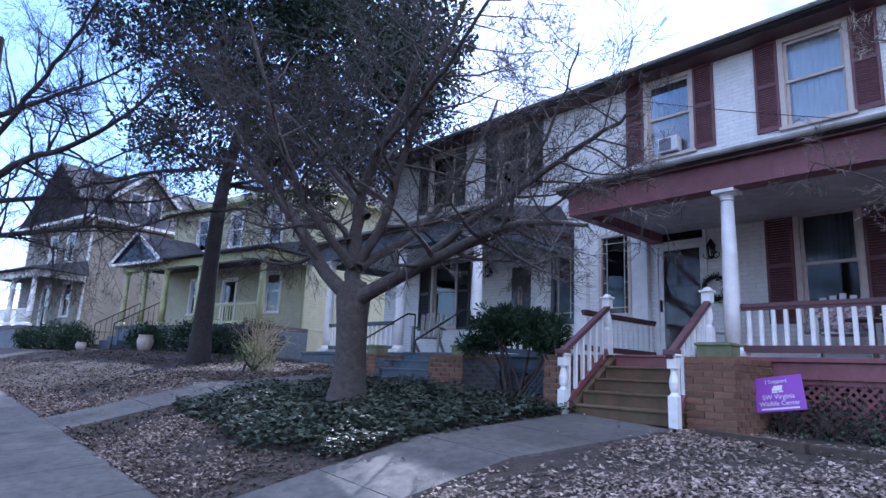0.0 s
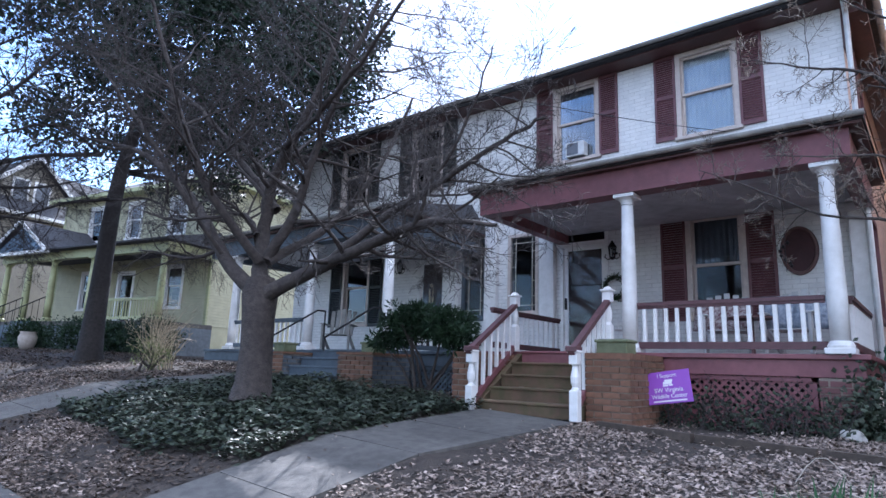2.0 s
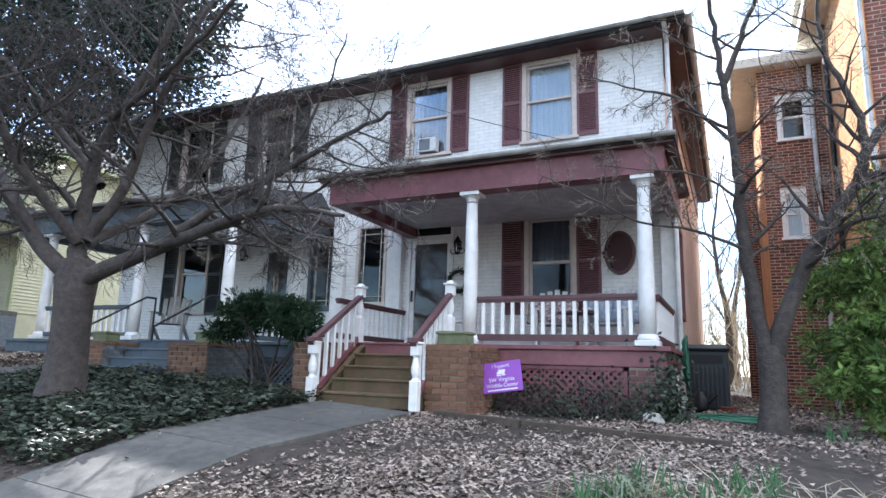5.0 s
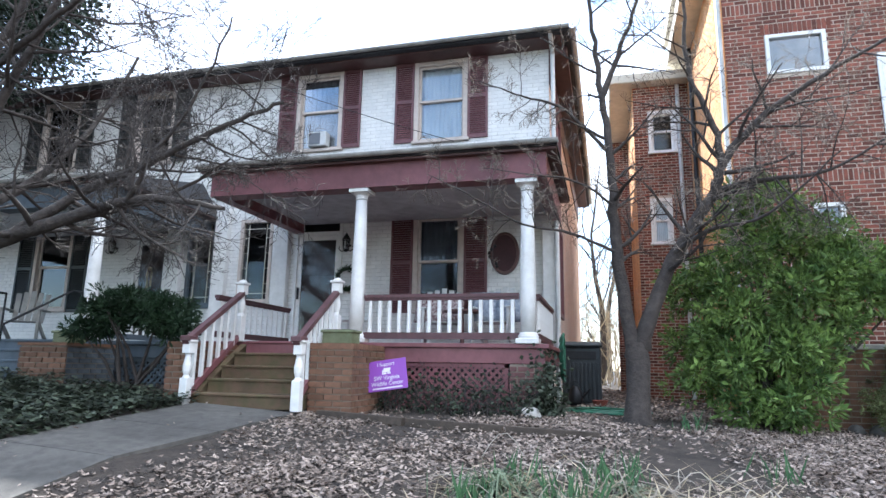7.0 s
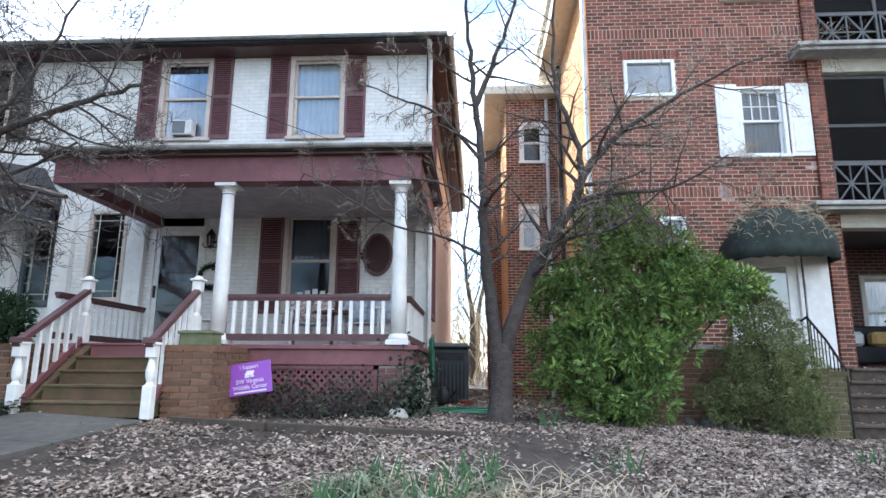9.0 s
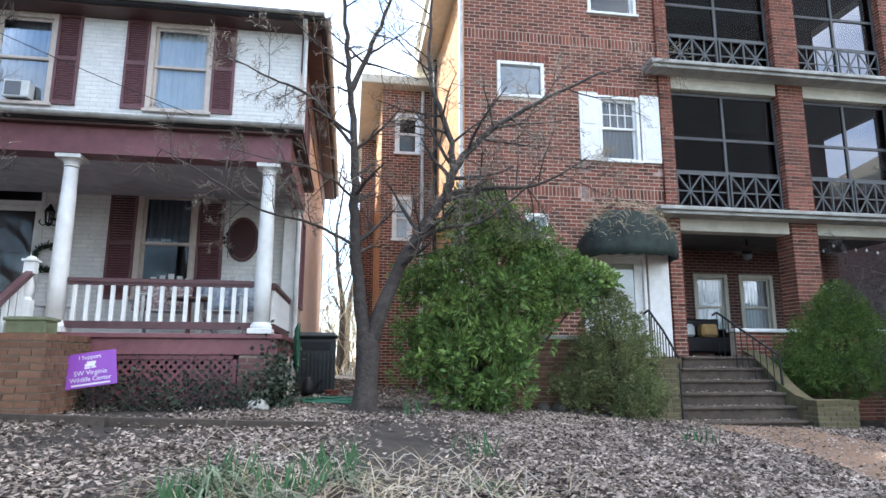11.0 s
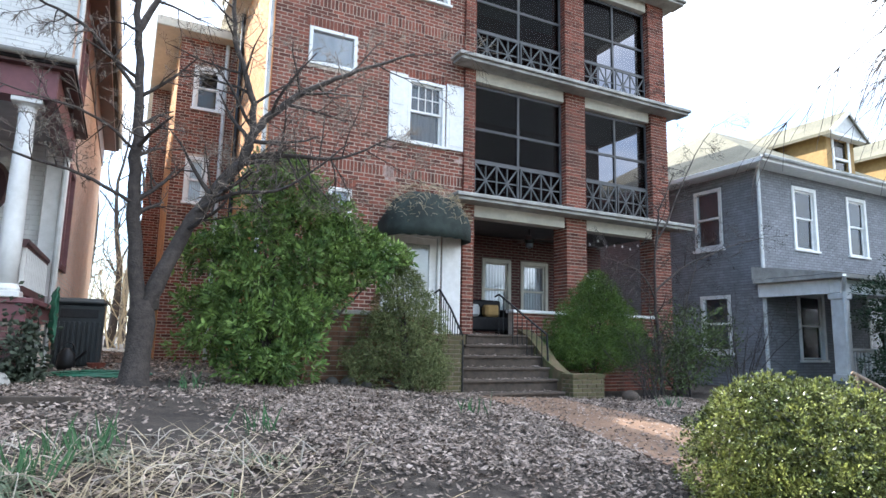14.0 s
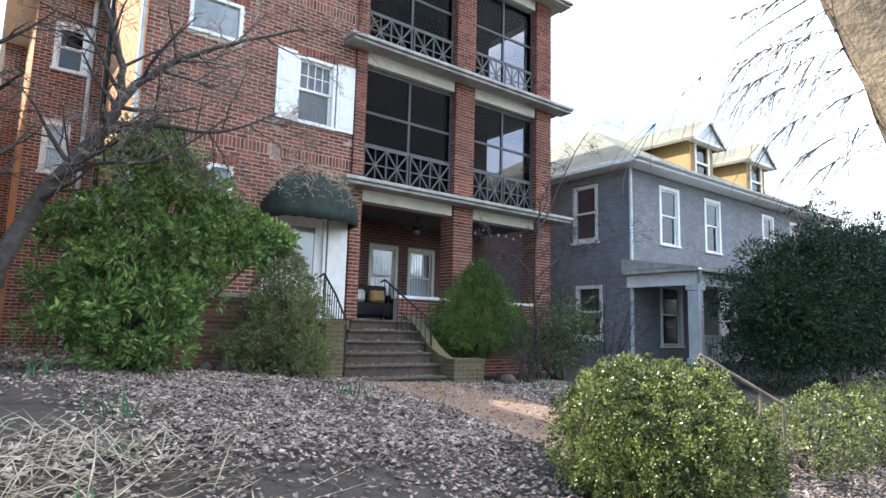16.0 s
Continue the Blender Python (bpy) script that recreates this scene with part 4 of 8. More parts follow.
# cream overhanging eaves along the side
bm = bmesh.new()
box(bm, AX0 - 0.5, AX0, BY + 0.6, 16.2, 9.35, 9.62, 0.01)
part("side_cornice", bm, M_CREAM, apt)
bm = bmesh.new()
rod(bm, (AX0 - 0.06, BY + 0.06, 0.7), (AX0 - 0.06, BY + 0.06, 9.6), 0.045)
part("downpipe", bm, M_GUTTER, apt)
for yy in (14.9,):
    bm = bmesh.new()
    rod(bm, (AX0 - 0.07, yy, 0.9), (AX0 - 0.07, yy, 9.3), 0.05)
    part("downpipe", bm, M_IRON, apt)
# rear wing that stands out to the side
bm = bmesh.new()
pierced(bm, 0.95, 2.4, 0.3, 8.9, 16.0, 16.3, [(1.32, 1.98, 7.1, 8.2), (1.28, 1.78, 4.7, 5.85)])
box(bm, 0.95, 1.25, 16.3, 24, 0.3, 8.9)
part("rear_wing_wall", bm, M_MORTAR, apt)
soup = Soup()
lay_bricks(soup, 0.95, 2.32, 0.6, 8.9, 16.0, [(1.3, 2.0, 7.08, 8.22), (1.26, 1.8, 4.68, 5.87)])
soup.put("brickwork", M_BRICK, apt, kind="stuff")
bm = bmesh.new()
box(bm, 0.35, 2.6, 15.6, 24, 8.9, 9.15, 0.02)
part("rear_cornice", bm, M_CREAM, apt)
bm = bmesh.new()
box(bm, 0.46, 0.94, 20.0, 20.3, 0.3, 8.89)
part("rear_block_wall", bm, M_MORTAR, apt)
soup = Soup()
lay_bricks(soup, 0.46, 0.94, 0.6, 8.89, 20.0)
soup.put("brickwork", M_BRICK, apt, kind="stuff")
# wing side, again in the orange that carries its sunlight
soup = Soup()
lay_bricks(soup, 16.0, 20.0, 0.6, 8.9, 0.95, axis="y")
soup.put("brickwork", M_SUNLIT_BRICK, apt, kind="stuff")
bm = bmesh.new()
rod(bm, (2.05, 15.93, 0.9), (2.05, 15.93, 8.88), 0.05)
part("downpipe", bm, M_GUTTER, apt)
sash_window(apt, 1.32, 1.98, 7.1, 8.2, 16.0, M_WHITE, M_GLASS)
sash_window(apt, 1.28, 1.78, 4.7, 5.85, 16.0, M_WHITE, M_GLASS, M_CURTAIN)
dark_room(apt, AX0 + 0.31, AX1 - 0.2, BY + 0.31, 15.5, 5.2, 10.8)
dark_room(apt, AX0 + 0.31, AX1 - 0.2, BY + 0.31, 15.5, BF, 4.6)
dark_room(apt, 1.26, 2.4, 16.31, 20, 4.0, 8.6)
# windows of the solid front
sash_window(apt, 5.08, 5.93, 5.50, 6.86, BY, M_WHITE, M_GLASS, M_BLIND, lights=(4, 2), lower=(1, 1), casing=0.07)
sash_window(apt, 4.95, 6.0, 8.72, 10.1, BY, M_WHITE, M_GLASS_BRIGHT, M_SHADE, lights=(4, 2), casing=0.07)
for x0, x1, z0, z1 in ((2.98, 3.95, 6.70, 7.46), (3.50, 3.96, 3.60, 4.33)):
    bm = bmesh.new()
    c = 0.07
    for a, b, d, e in ((x0, x0 + c, z0, z1), (x1 - c, x1, z0, z1), (x0 + c, x1 - c, z1 - c, z1), (x0 + c, x1 - c, z0, z0 + c)):
        box(bm, a, b, BY - 0.025, BY + 0.09, d, e, 0.006)
    w = part("window", bm, M_WHITE, apt)
    bm = bmesh.new()
    box(bm, x0 + c - 0.01, x1 - c + 0.01, BY + 0.03, BY + 0.036, z0 + c - 0.01, z1 - c + 0.01)
    child("pane", bm, M_GLASS_BRIGHT, w, apt)
    bm = bmesh.new()
    box(bm, x0 + c, x1 - c, BY + 0.12, BY + 0.13, z0 + c, z1 - c)
    child("curtain", bm, M_SHADE, w, apt)
for a, b in ((4.66, 5.06), (5.97, 6.38)):
    bm = bmesh.new()
    box(bm, a, b, BY - 0.05, BY - 0.012, 5.46, 6.90, 0.006)
    s = part("shutter", bm, M_WHITE, apt)
    for z0, z1 in ((5.54, 6.12), (6.22, 6.82)):
        bm = bmesh.new()
        box(bm, a + 0.06, b - 0.06, BY - 0.058, BY - 0.049, z0, z1, 0.006)
        child("shutter_panel", bm, M_WHITE, s, apt)
# white door and its side panel
bm = bmesh.new()
for a, b, c, d in ((4.62, 4.74, BF, 3.6), (4.74, 4.92, BF, 3.6)):
    box(bm, a, b, BY - 0.05, BY - 0.012, c, d, 0.004)
box(bm, 4.92, 4.98, BY - 0.04, BY + 0.1, BF, 3.62)
box(bm, 5.84, 5.90, BY - 0.04, BY + 0.1, BF, 3.62)
box(bm, 4.98, 5.84, BY - 0.04, BY + 0.1, 3.54, 3.62)
door = part("door", bm, M_WHITE, apt, "white glazed entrance door under a dark awning")
bm = bmesh.new()
pierced(bm, 4.98, 5.84, BF, 3.54, BY + 0.03, BY + 0.075, [(5.14, 5.68, 2.45, 3.4)])
for k in (0, 1):
    box(bm, 5.13 + 0.3 * k, 5.38 + 0.3 * k, BY + 0.018, BY + 0.031, 1.75, 2.32, 0.008)
child("door_leaf", bm, M_WHITE, door, apt)
bm = bmesh.new()
box(bm, 5.13, 5.69, BY + 0.045, BY + 0.05, 2.44, 3.41)
child("pane", bm, M_GLASS_BRIGHT, door, apt)
bm = bmesh.new()
box(bm, 5.12, 5.70, BY + 0.09, BY + 0.095, 2.4, 3.45)
child("curtain", bm, M_CREAM, door, apt)
bm = bmesh.new()
box(bm, 5.93, 6.36, BY - 0.06, BY - 0.012, BF, 3.58, 0.005)
part("side_panel", bm, M_WHITE, apt)
# brick pillars of the stacked porches
PIL = [(6.40, 6.66, 0.3, ATOP), (9.12, 9.70, 0.3, ATOP), (11.86, 12.42, 0.3, ATOP)]
for a, b, z0, z1 in PIL:
    bm = bmesh.new()
    box(bm, a + 0.007, b - 0.007, BY - 0.06, BY + 0.42, z0, z1)
    pil = part("pillar", bm, M_MORTAR, apt)
    soup = Soup()
    lay_bricks(soup, a, b, 0.4, z1, BY - 0.066)
    lay_bricks(soup, BY - 0.06, BY + 0.42, 0.4, z1, a, axis="y")
    lay_bricks(soup, BY - 0.06, BY + 0.42, 0.4, z1, b, axis="-y")
    soup.put("brickwork", M_BRICK, apt, kind="stuff")
# floors of the porches with pale projecting edges
for z in (4.42, 7.45, 10.5):
    bm = bmesh.new()
    box(bm, 6.02, 12.85, BY - 0.52, BY - 0.07, z - 0.02, z + 0.06, 0.012)
    box(bm, 6.08, 12.80, BY - 0.46, BY - 0.07, z - 0.09, z - 0.021, 0.008)
    box(bm, 12.44, 12.85, BY - 0.07, 17.8, z - 0.02, z + 0.06, 0.012)
    led = part("ledge", bm, M_LEDGE, apt, "weathered white projecting ledge")
    bm = bmesh.new()
    for a, b in ((6.68, 9.10), (9.72, 11.84)):
        box(bm, a, b, BY - 0.02, BY + 0.28, z - 0.32, z - 0.02, 0.006)
    child("beam", bm, M_CREAM, led, apt)
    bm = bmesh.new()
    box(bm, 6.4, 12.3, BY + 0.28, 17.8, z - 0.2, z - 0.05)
    child("deck", bm, M_SHADED_CEIL, led, apt)
bm = bmesh.new()
box(bm, 6.45, 12.3, BY - 0.05, 14.0, BF - 0.2, BF)
part("ground_porch_floor", bm, M_CONCRETE, apt)
# inner walls of the porches
bm = bmesh.new()
pierced(bm, 6.7, 12.3, BF, 4.2, 13.6, 13.8, [(8.35, 9.2, 2.02, 3.6), (9.55, 10.4, 2.02, 3.6), (11.5, 12.1, 2.85, 3.4)])
part("porch_back_wall", bm, M_MORTAR_OLD, apt)
# back brick coloured darker than the front, porch shade included
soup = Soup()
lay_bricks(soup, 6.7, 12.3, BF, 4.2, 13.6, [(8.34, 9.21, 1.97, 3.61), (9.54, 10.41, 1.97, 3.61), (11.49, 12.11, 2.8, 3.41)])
soup.put("brickwork", mat("porch_shade_brick", (0.12, 0.038, 0.034), (0.085, 0.028, 0.026), 0.8, 12, 0.3, 90, vary=0.3), apt, kind="stuff")
# upper back wall, its shade also put into the dark red
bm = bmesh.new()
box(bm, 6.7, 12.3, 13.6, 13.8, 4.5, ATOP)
part("upper_porch_wall", bm, mat("porch_shade_wall", (0.10, 0.045, 0.04), None, 0.8, 8, 0.3, 40), apt)
bm = bmesh.new()
box(bm, 12.05, 12.3, 13.81, 27.0, 0.2, ATOP)
box(bm, 2.6, 12.05, 26.8, 27.0, 0.2, ATOP - 1.7)
part("rear_side_wall", bm, M_BRICK, apt)
bm = bmesh.new()
box(bm, 6.62, 6.70, BY + 0.3, 13.6, BF, ATOP)
part("porch_end_wall", bm, M_BRICK, apt)
sash_window(apt, 8.35, 9.2, 2.02, 3.6, 13.6, M_CREAM, M_GLASS_BRIGHT, M_CURTAIN, blind_to=2.05)
sash_window(apt, 9.55, 10.4, 2.02, 3.6, 13.6, M_CREAM, M_GLASS_BRIGHT, M_CURTAIN, blind_to=2.05)
sash_window(apt, 11.5, 12.1, 2.85, 3.4, 13.6, M_WHITE, M_GLASS, M_BLIND)
# low parapets of the ground porch
for a, b in ((7.72, 9.1), (9.72, 11.84)):
    bm = bmesh.new()
    box(bm, a, b, BY + 0.01, BY + 0.22, 0.4, 2.10)
    w = part("parapet", bm, M_MORTAR, apt)
    soup = Soup()
    lay_bricks(soup, a, b, 0.4, 2.09, BY + 0.004)
    soup.put("brickwork", M_BRICK, apt, kind="stuff")
    bm = bmesh.new()
    box(bm, a - 0.04, b + 0.02, BY - 0.05, BY + 0.27, 2.10, 2.17, 0.01)
    child("parapet_cap", bm, M_WHITE, w, apt)
# screens: frame, meshes and the starred iron guards
for lo, hi in ((4.48, 7.10), (7.52, 10.16)):
    for a, b in ((6.66, 9.12), (9.70, 11.86)):
        m = (a + b) / 2
        bm = bmesh.new()
        for u in (a + 0.03, m, b - 0.03):
            box(bm, u - 0.028, u + 0.028, BY + 0.10, BY + 0.16, lo, hi)
        for z in (lo + 0.03, lo + 0.90, lo + 1.62, hi - 0.03):
            box(bm, a + 0.002, b - 0.002, BY + 0.105, BY + 0.155, z - 0.028, z + 0.028)
        scr = part("screen_frame", bm, M_SCREEN_FRAME, apt)
        bm = bmesh.new()
        box(bm, a + 0.03, b - 0.03, BY + 0.128, BY + 0.13, lo + 0.03, hi - 0.03)
        child("insect_screen", bm, M_SCREEN, scr, apt)
        for p, q in ((a + 0.07, m - 0.04), (m + 0.04, b - 0.07)):
            bm = bmesh.new()
            z0, z1 = lo + 0.10, lo + 0.84
            for z in (z0, z1):
                box(bm, p, q, BY + 0.045, BY + 0.075, z - 0.022, z + 0.022)
            cells = 2
            wd = (q - p) / cells
            for k in range(cells + 1):
                u = p + wd * k
                box(bm, u - 0.014, u + 0.014, BY + 0.046, BY + 0.074, z0, z1)
            for k in range(cells):
                u0, u1 = p + wd * k, p + wd * (k + 1)
                cx, cz = (u0 + u1) / 2, (z0 + z1) / 2
                bar(bm, (u0, BY + 0.06, z0), (u1, BY + 0.06, z1), 0.02, 0.03)
                bar(bm, (u0, BY + 0.061, z1), (u1, BY + 0.061, z0), 0.02, 0.03)
                bar(bm, (cx, BY + 0.059, z0), (cx, BY + 0.059, z1), 0.018, 0.026)
                bar(bm, (u0, BY + 0.062, cz), (u1, BY + 0.062, cz), 0.018, 0.026)
            child("guard_grille", bm, M_GRILLE, scr, apt)
bm = bmesh.new()
box(bm, AX0 - 0.3, 12.9, BY - 0.5, 18.3, ATOP, ATOP + 0.25)
part("roof", bm, M_CREAM, apt)
bm = bmesh.new()
box(bm, 12.3, 12.36, BY + 0.42, 17.8, 0.4, 2.1)
part("side_parapet", bm, M_BRICK, apt)
# rounded awning over the white door
bm = bmesh.new()
rows = []
NA, NB = 10, 16
for i in range(NA + 1):
    t = math.pi / 2 * i / NA
    row = []
    for k in range(NB + 1):
        s = -1 + 2 * k / NB
        cx = 5.45
        w = 0.95 * (1 - 0.25 * (1 - math.cos(t)) ** 2)
        dome = math.sqrt(max(0.0, 1 - abs(s) ** 2.6))
        row.append(bm.verts.new((cx + s * w, BY - 0.02 - (0.85 * math.cos(t)) * dome ** 0.6, 3.60 + 0.85 * math.sin(t) * (0.25 + 0.75 * dome))))
    rows.append(row)
for a, b in zip(rows, rows[1:]):
    for k in range(NB):
        bm.faces.new((a[k], a[k + 1], b[k + 1], b[k]))
low = [bm.verts.new((v.co.x, v.co.y, v.co.z - 0.16 - 0.02 * (k % 2))) for k, v in enumerate(rows[0])]
for k in range(NB):
    bm.faces.new((low[k], low[k + 1], rows[0][k + 1], rows[0][k]))
bmesh.ops.remove_doubles(bm, verts=bm.verts, dist=1e-4)
bmesh.ops.solidify(bm, geom=bm.faces[:], thickness=0.015)
awning = part("awning", bm, M_DARK_FABRIC, apt, "dark rounded canvas awning strewn with twigs", smooth=True)
rng = random.Random(404)
S = Soup()
for k in range(330):
    an, up = rng.uniform(-1.25, 1.35), rng.random() ** 0.7 * 1.4
    q = Vector((5.45 + 1.0 * math.sin(an) * math.cos(up * 0.6), BY - 0.07 - 0.92 * math.cos(an) * math.cos(up), 3.64 + 0.94 * math.sin(up) * (0.45 + 0.55 * math.cos(an))))
    d = Vector((rng.gauss(0, 1), rng.gauss(0, 0.5), rng.gauss(0, 0.5))).normalized()
    m = q + d * rng.uniform(0.04, 0.12) + Vector((0, -0.02, 0.03))
    S.tube([q, m, m + (d + Vector((rng.gauss(0, 0.6), 0, rng.gauss(0, 0.6)))) * 0.06], [0.006, 0.005, 0.003], 3)
S.put("clinging_twig", M_STRAW, apt, "dry twigs caught on the awning", kind="stuff")

# entrance stair of the building: six stone steps that narrow upwards, between brick cheeks
stair = thing("entrance_stair", (6.5, 9.4, 0.3), "six worn brown stone steps with brick cheeks and iron rails", "stairs", kind="structure")
SB, ST, NS = 0.40, BF, 6
for k in range(NS):
    t0 = k / NS
    y0 = 9.25 + 1.75 * t0
    xa = 5.35 + 1.25 * t0
    xb = 7.45 + 0.30 * t0
    z1 = SB + (ST - SB) * (k + 1) / NS
    bm = bmesh.new()
    box(bm, xa - 0.1, xb + 0.1, y0 + 0.02, 11.15, z1 - (ST - SB) / NS, z1 - 0.05)
    box(bm, xa - 0.1, xb + 0.1, y0 - 0.02, y0 + 0.36, z1 - 0.05, z1, 0.012)
    part("step", bm, M_STEP_STONE, stair)


def cheek(points, thick, base, material, name):
    """A low wall along points (x, y, top), thick across."""
    bm = bmesh.new()
    ring = []
    for i, (x, y, z) in enumerate(points):
        a, b = points[max(0, i - 1)], points[min(len(points) - 1, i + 1)]
        d = Vector((b[0] - a[0], b[1] - a[1])).normalized()
        s = Vector((-d.y, d.x)) * thick / 2
        ring.append([bm.verts.new((x + s.x, y + s.y, base)), bm.verts.new((x + s.x, y + s.y, z)), bm.verts.new((x - s.x, y - s.y, z)), bm.verts.new((x - s.x, y - s.y, base))])
    for a, b in zip(ring, ring[1:]):
        for k in range(4):
            bm.faces.new((a[k], a[(k + 1) % 4], b[(k + 1) % 4], b[k]))
    bm.faces.new(ring[0])
    bm.faces.new(ring[-1])
    return part(name, bm, material, stair)


cheek([(7.9, 11.1, 1.75), (7.85, 10.7, 1.62), (7.8, 10.3, 1.40), (7.75, 9.95, 1.15), (7.78, 9.65, 0.98), (7.85, 9.45, 0.90), (8.1, 9.3, 0.87)], 0.26, 0.2, M_MOSS_BRICK, "cheek_wall")
for a, b, y0, y1, zt in ((5.0, 5.36, 9.25, 9.6, 1.50), (7.62, 8.35, 9.12, 9.45, 0.86)):
    bm = bmesh.new()
    box(bm, a + 0.006, b - 0.006, y0 + 0.006, y1, 0.1, zt)
    pier = part("pier", bm, M_MORTAR_OLD, stair)
    soup = Soup()
    lay_bricks(soup, a, b, 0.15, zt, y0)
    lay_bricks(soup, y0, y1, 0.15, zt, b, axis="-y")
    lay_bricks(soup, y0, y1, 0.15, zt, a, axis="y")
    soup.brick(a - 0.02, b + 0.02, y0 - 0.02, y1, zt - 0.002, zt + 0.06)
    soup.pieces("brick", M_MOSS_BRICK, pier, stair)
cheek([(5.2, 9.6, 1.50), (5.7, 10.2, 1.55), (6.4, 11.1, 1.62)], 0.24, 0.2, M_MOSS_BRICK, "cheek_wall")
for pts in ([(5.47, 9.4, 0.62), (5.49, 9.45, 1.58), (5.66, 10.2, 2.05), (5.74, 10.85, 2.47), (5.66, 10.92, 2.40)], [(7.66, 9.9, 0.85), (7.66, 9.95, 1.64), (7.45, 10.5, 2.05), (7.2, 10.98, 2.46), (7.12, 11.02, 2.40)]):
    bm = bmesh.new()
    for a, b in zip(pts, pts[1:]):
        rod(bm, a, b, 0.02)
    rl = part("iron_rail", bm, M_IRON, stair)
    a0, a1 = Vector(pts[1]), Vector(pts[3])
    for k in range(11):
        p = a0.lerp(a1, k / 10)
        bm = bmesh.new()
        rod(bm, p, (p.x, p.y, p.z - 0.85), 0.009, n=6)
        child("iron_baluster", bm, M_IRON, rl, stair)

# brick garden wall in front of the white door
gw = thing("garden_wall", (3.4, 9.4, 0.7), "mossy red brick garden wall with a stone cap", "wall", kind="structure")
bm = bmesh.new()
box(bm, 2.72, 4.9, 9.41, 9.7, 0.3, 1.86)
box(bm, 4.6, 4.9, 9.7, BY - 0.08, 0.3, 1.62)
wl_ = part("wall_core", bm, M_MORTAR_OLD, gw)
soup = Soup()
lay_bricks(soup, 2.71, 4.9, 0.4, 1.86, 9.4)
lay_bricks(soup, 9.41, 9.7, 0.4, 1.86, 2.71, axis="y")
soup.pieces("brick", M_BRICK_BROWN, wl_, gw)
bm = bmesh.new()
box(bm, 3.25, 4.95, 9.34, 9.76, 1.86, 1.93, 0.012)
part("wall_cap", bm, M_STONE, gw)

# ---- grey house ----
GY = 10.6
grey = thing("grey_house", (20, GY, 0.3), "grey painted two-storey brick house with tan roof, dormers and porch", "house")
gh = [(16.65, 17.70, 4.20, 6.0), (19.22, 20.2, 4.22, 6.0), (23.2, 24.1, 4.3, 6.0), (16.6, 17.75, 1.15, 3.0), (19.9, 21.0, 0.9, 3.1), (25.5, 26.4, 4.3, 6.0)]
GX0, GX1 = 15.2, 28.6
bm = bmesh.new()
pierced(bm, GX0, GX1, 0.0, 6.3, GY, GY + 0.25, gh)
part("front_wall", bm, M_GREY_JOINT, grey)
bm = bmesh.new()
pierced(bm, GY + 0.25, 20, 0.0, 6.3, GX0, GX0 + 0.25, [(11.75, 12.7, 4.25, 6.0), (11.6, 12.6, 1.3, 2.9)], "y")
part("side_wall", bm, M_GREY_JOINT, grey)
bm = bmesh.new()
box(bm, GX1 - 0.25, GX1, GY + 0.25, 20, 0.0, 6.3)
part("side_wall", bm, M_GREY_JOINT, grey)
soup = Soup()
lay_bricks(soup, GX0, GX1, 0.3, 6.3, GY, [(a - 0.01, b + 0.01, c - 0.05, d + 0.01) for a, b, c, d in gh], length=0.21)
lay_bricks(soup, GY, 20.0, 0.3, 6.3, GX0, [(11.72, 12.73, 4.2, 6.02), (11.57, 12.63, 1.25, 2.92)], "y")
soup.put("brickwork", M_GREY_HOUSE, grey, "grey painted brickwork", kind="stuff")
for k, (a, b, c, d) in enumerate(gh):
    sash_window(grey, a, b, c, d, GY, M_WHITE, M_GLASS_BRIGHT, M_BLIND if k % 2 else None, casing=0.11)
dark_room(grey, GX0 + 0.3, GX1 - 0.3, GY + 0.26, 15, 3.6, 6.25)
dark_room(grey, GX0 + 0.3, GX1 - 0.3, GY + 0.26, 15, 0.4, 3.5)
for z0, z1, y0, y1 in ((4.25, 6.0, 11.75, 12.7), (1.3, 2.9, 11.6, 12.6)):
    bm = bmesh.new()
    c = 0.1
    for a, b, d, e in ((y0, y0 + c, z0, z1), (y1 - c, y1, z0, z1), (y0 + c, y1 - c, z1 - c, z1), (y0 + c, y1 - c, z0, z0 + c), (y0 + c, y1 - c, (z0 + z1) / 2 - 0.03, (z0 + z1) / 2 + 0.03)):
        box(bm, GX0 - 0.03, GX0 + 0.1, a, b, d, e)
    box(bm, GX0 - 0.08, GX0 + 0.05, y0 - 0.06, y1 + 0.06, z0 - 0.08, z0)
    w = part("window", bm, M_WHITE, grey)
    bm = bmesh.new()
    box(bm, GX0 + 0.04, GX0 + 0.045, y0 + c, y1 - c, z0 + c, z1 - c)
    child("pane", bm, M_GLASS, w, grey)
    bm = bmesh.new()
    box(bm, GX0 + 0.12, GX0 + 0.13, y0 + 0.02, y1 - 0.02, z0 + 0.02, z1 - 0.02)
    child("blind", bm, M_BLIND, w, grey)
# hipped roof
bm = bmesh.new()
ov = 0.55
e = [(GX0 - ov, GY - ov), (GX1 + ov, GY - ov), (GX1 + ov, 20.5), (GX0 - ov, 20.5)]
low = [bm.verts.new((x, y, 6.42)) for x, y in e]
ridge = [bm.verts.new((GX0 + 4.4, 15.5, 9.6)), bm.verts.new((GX1 - 4.4, 15.5, 9.6))]
bm.faces.new((low[0], low[1], ridge[1], ridge[0]))
bm.faces.new((low[1], low[2], ridge[1]))
bm.faces.new((low[2], low[3], ridge[0], ridge[1]))
bm.faces.new((low[3], low[0], ridge[0]))
bm.faces.new(low[::-1])
part("roof", bm, M_ROOF_TAN, grey)
bm = bmesh.new()
box(bm, GX0 - ov - 0.02, GX1 + ov + 0.02, GY - ov - 0.03, GY, 6.28, 6.41, 0.01)
box(bm, GX0 - ov - 0.03, GX0, GY, 20.4, 6.28, 6.41, 0.01)
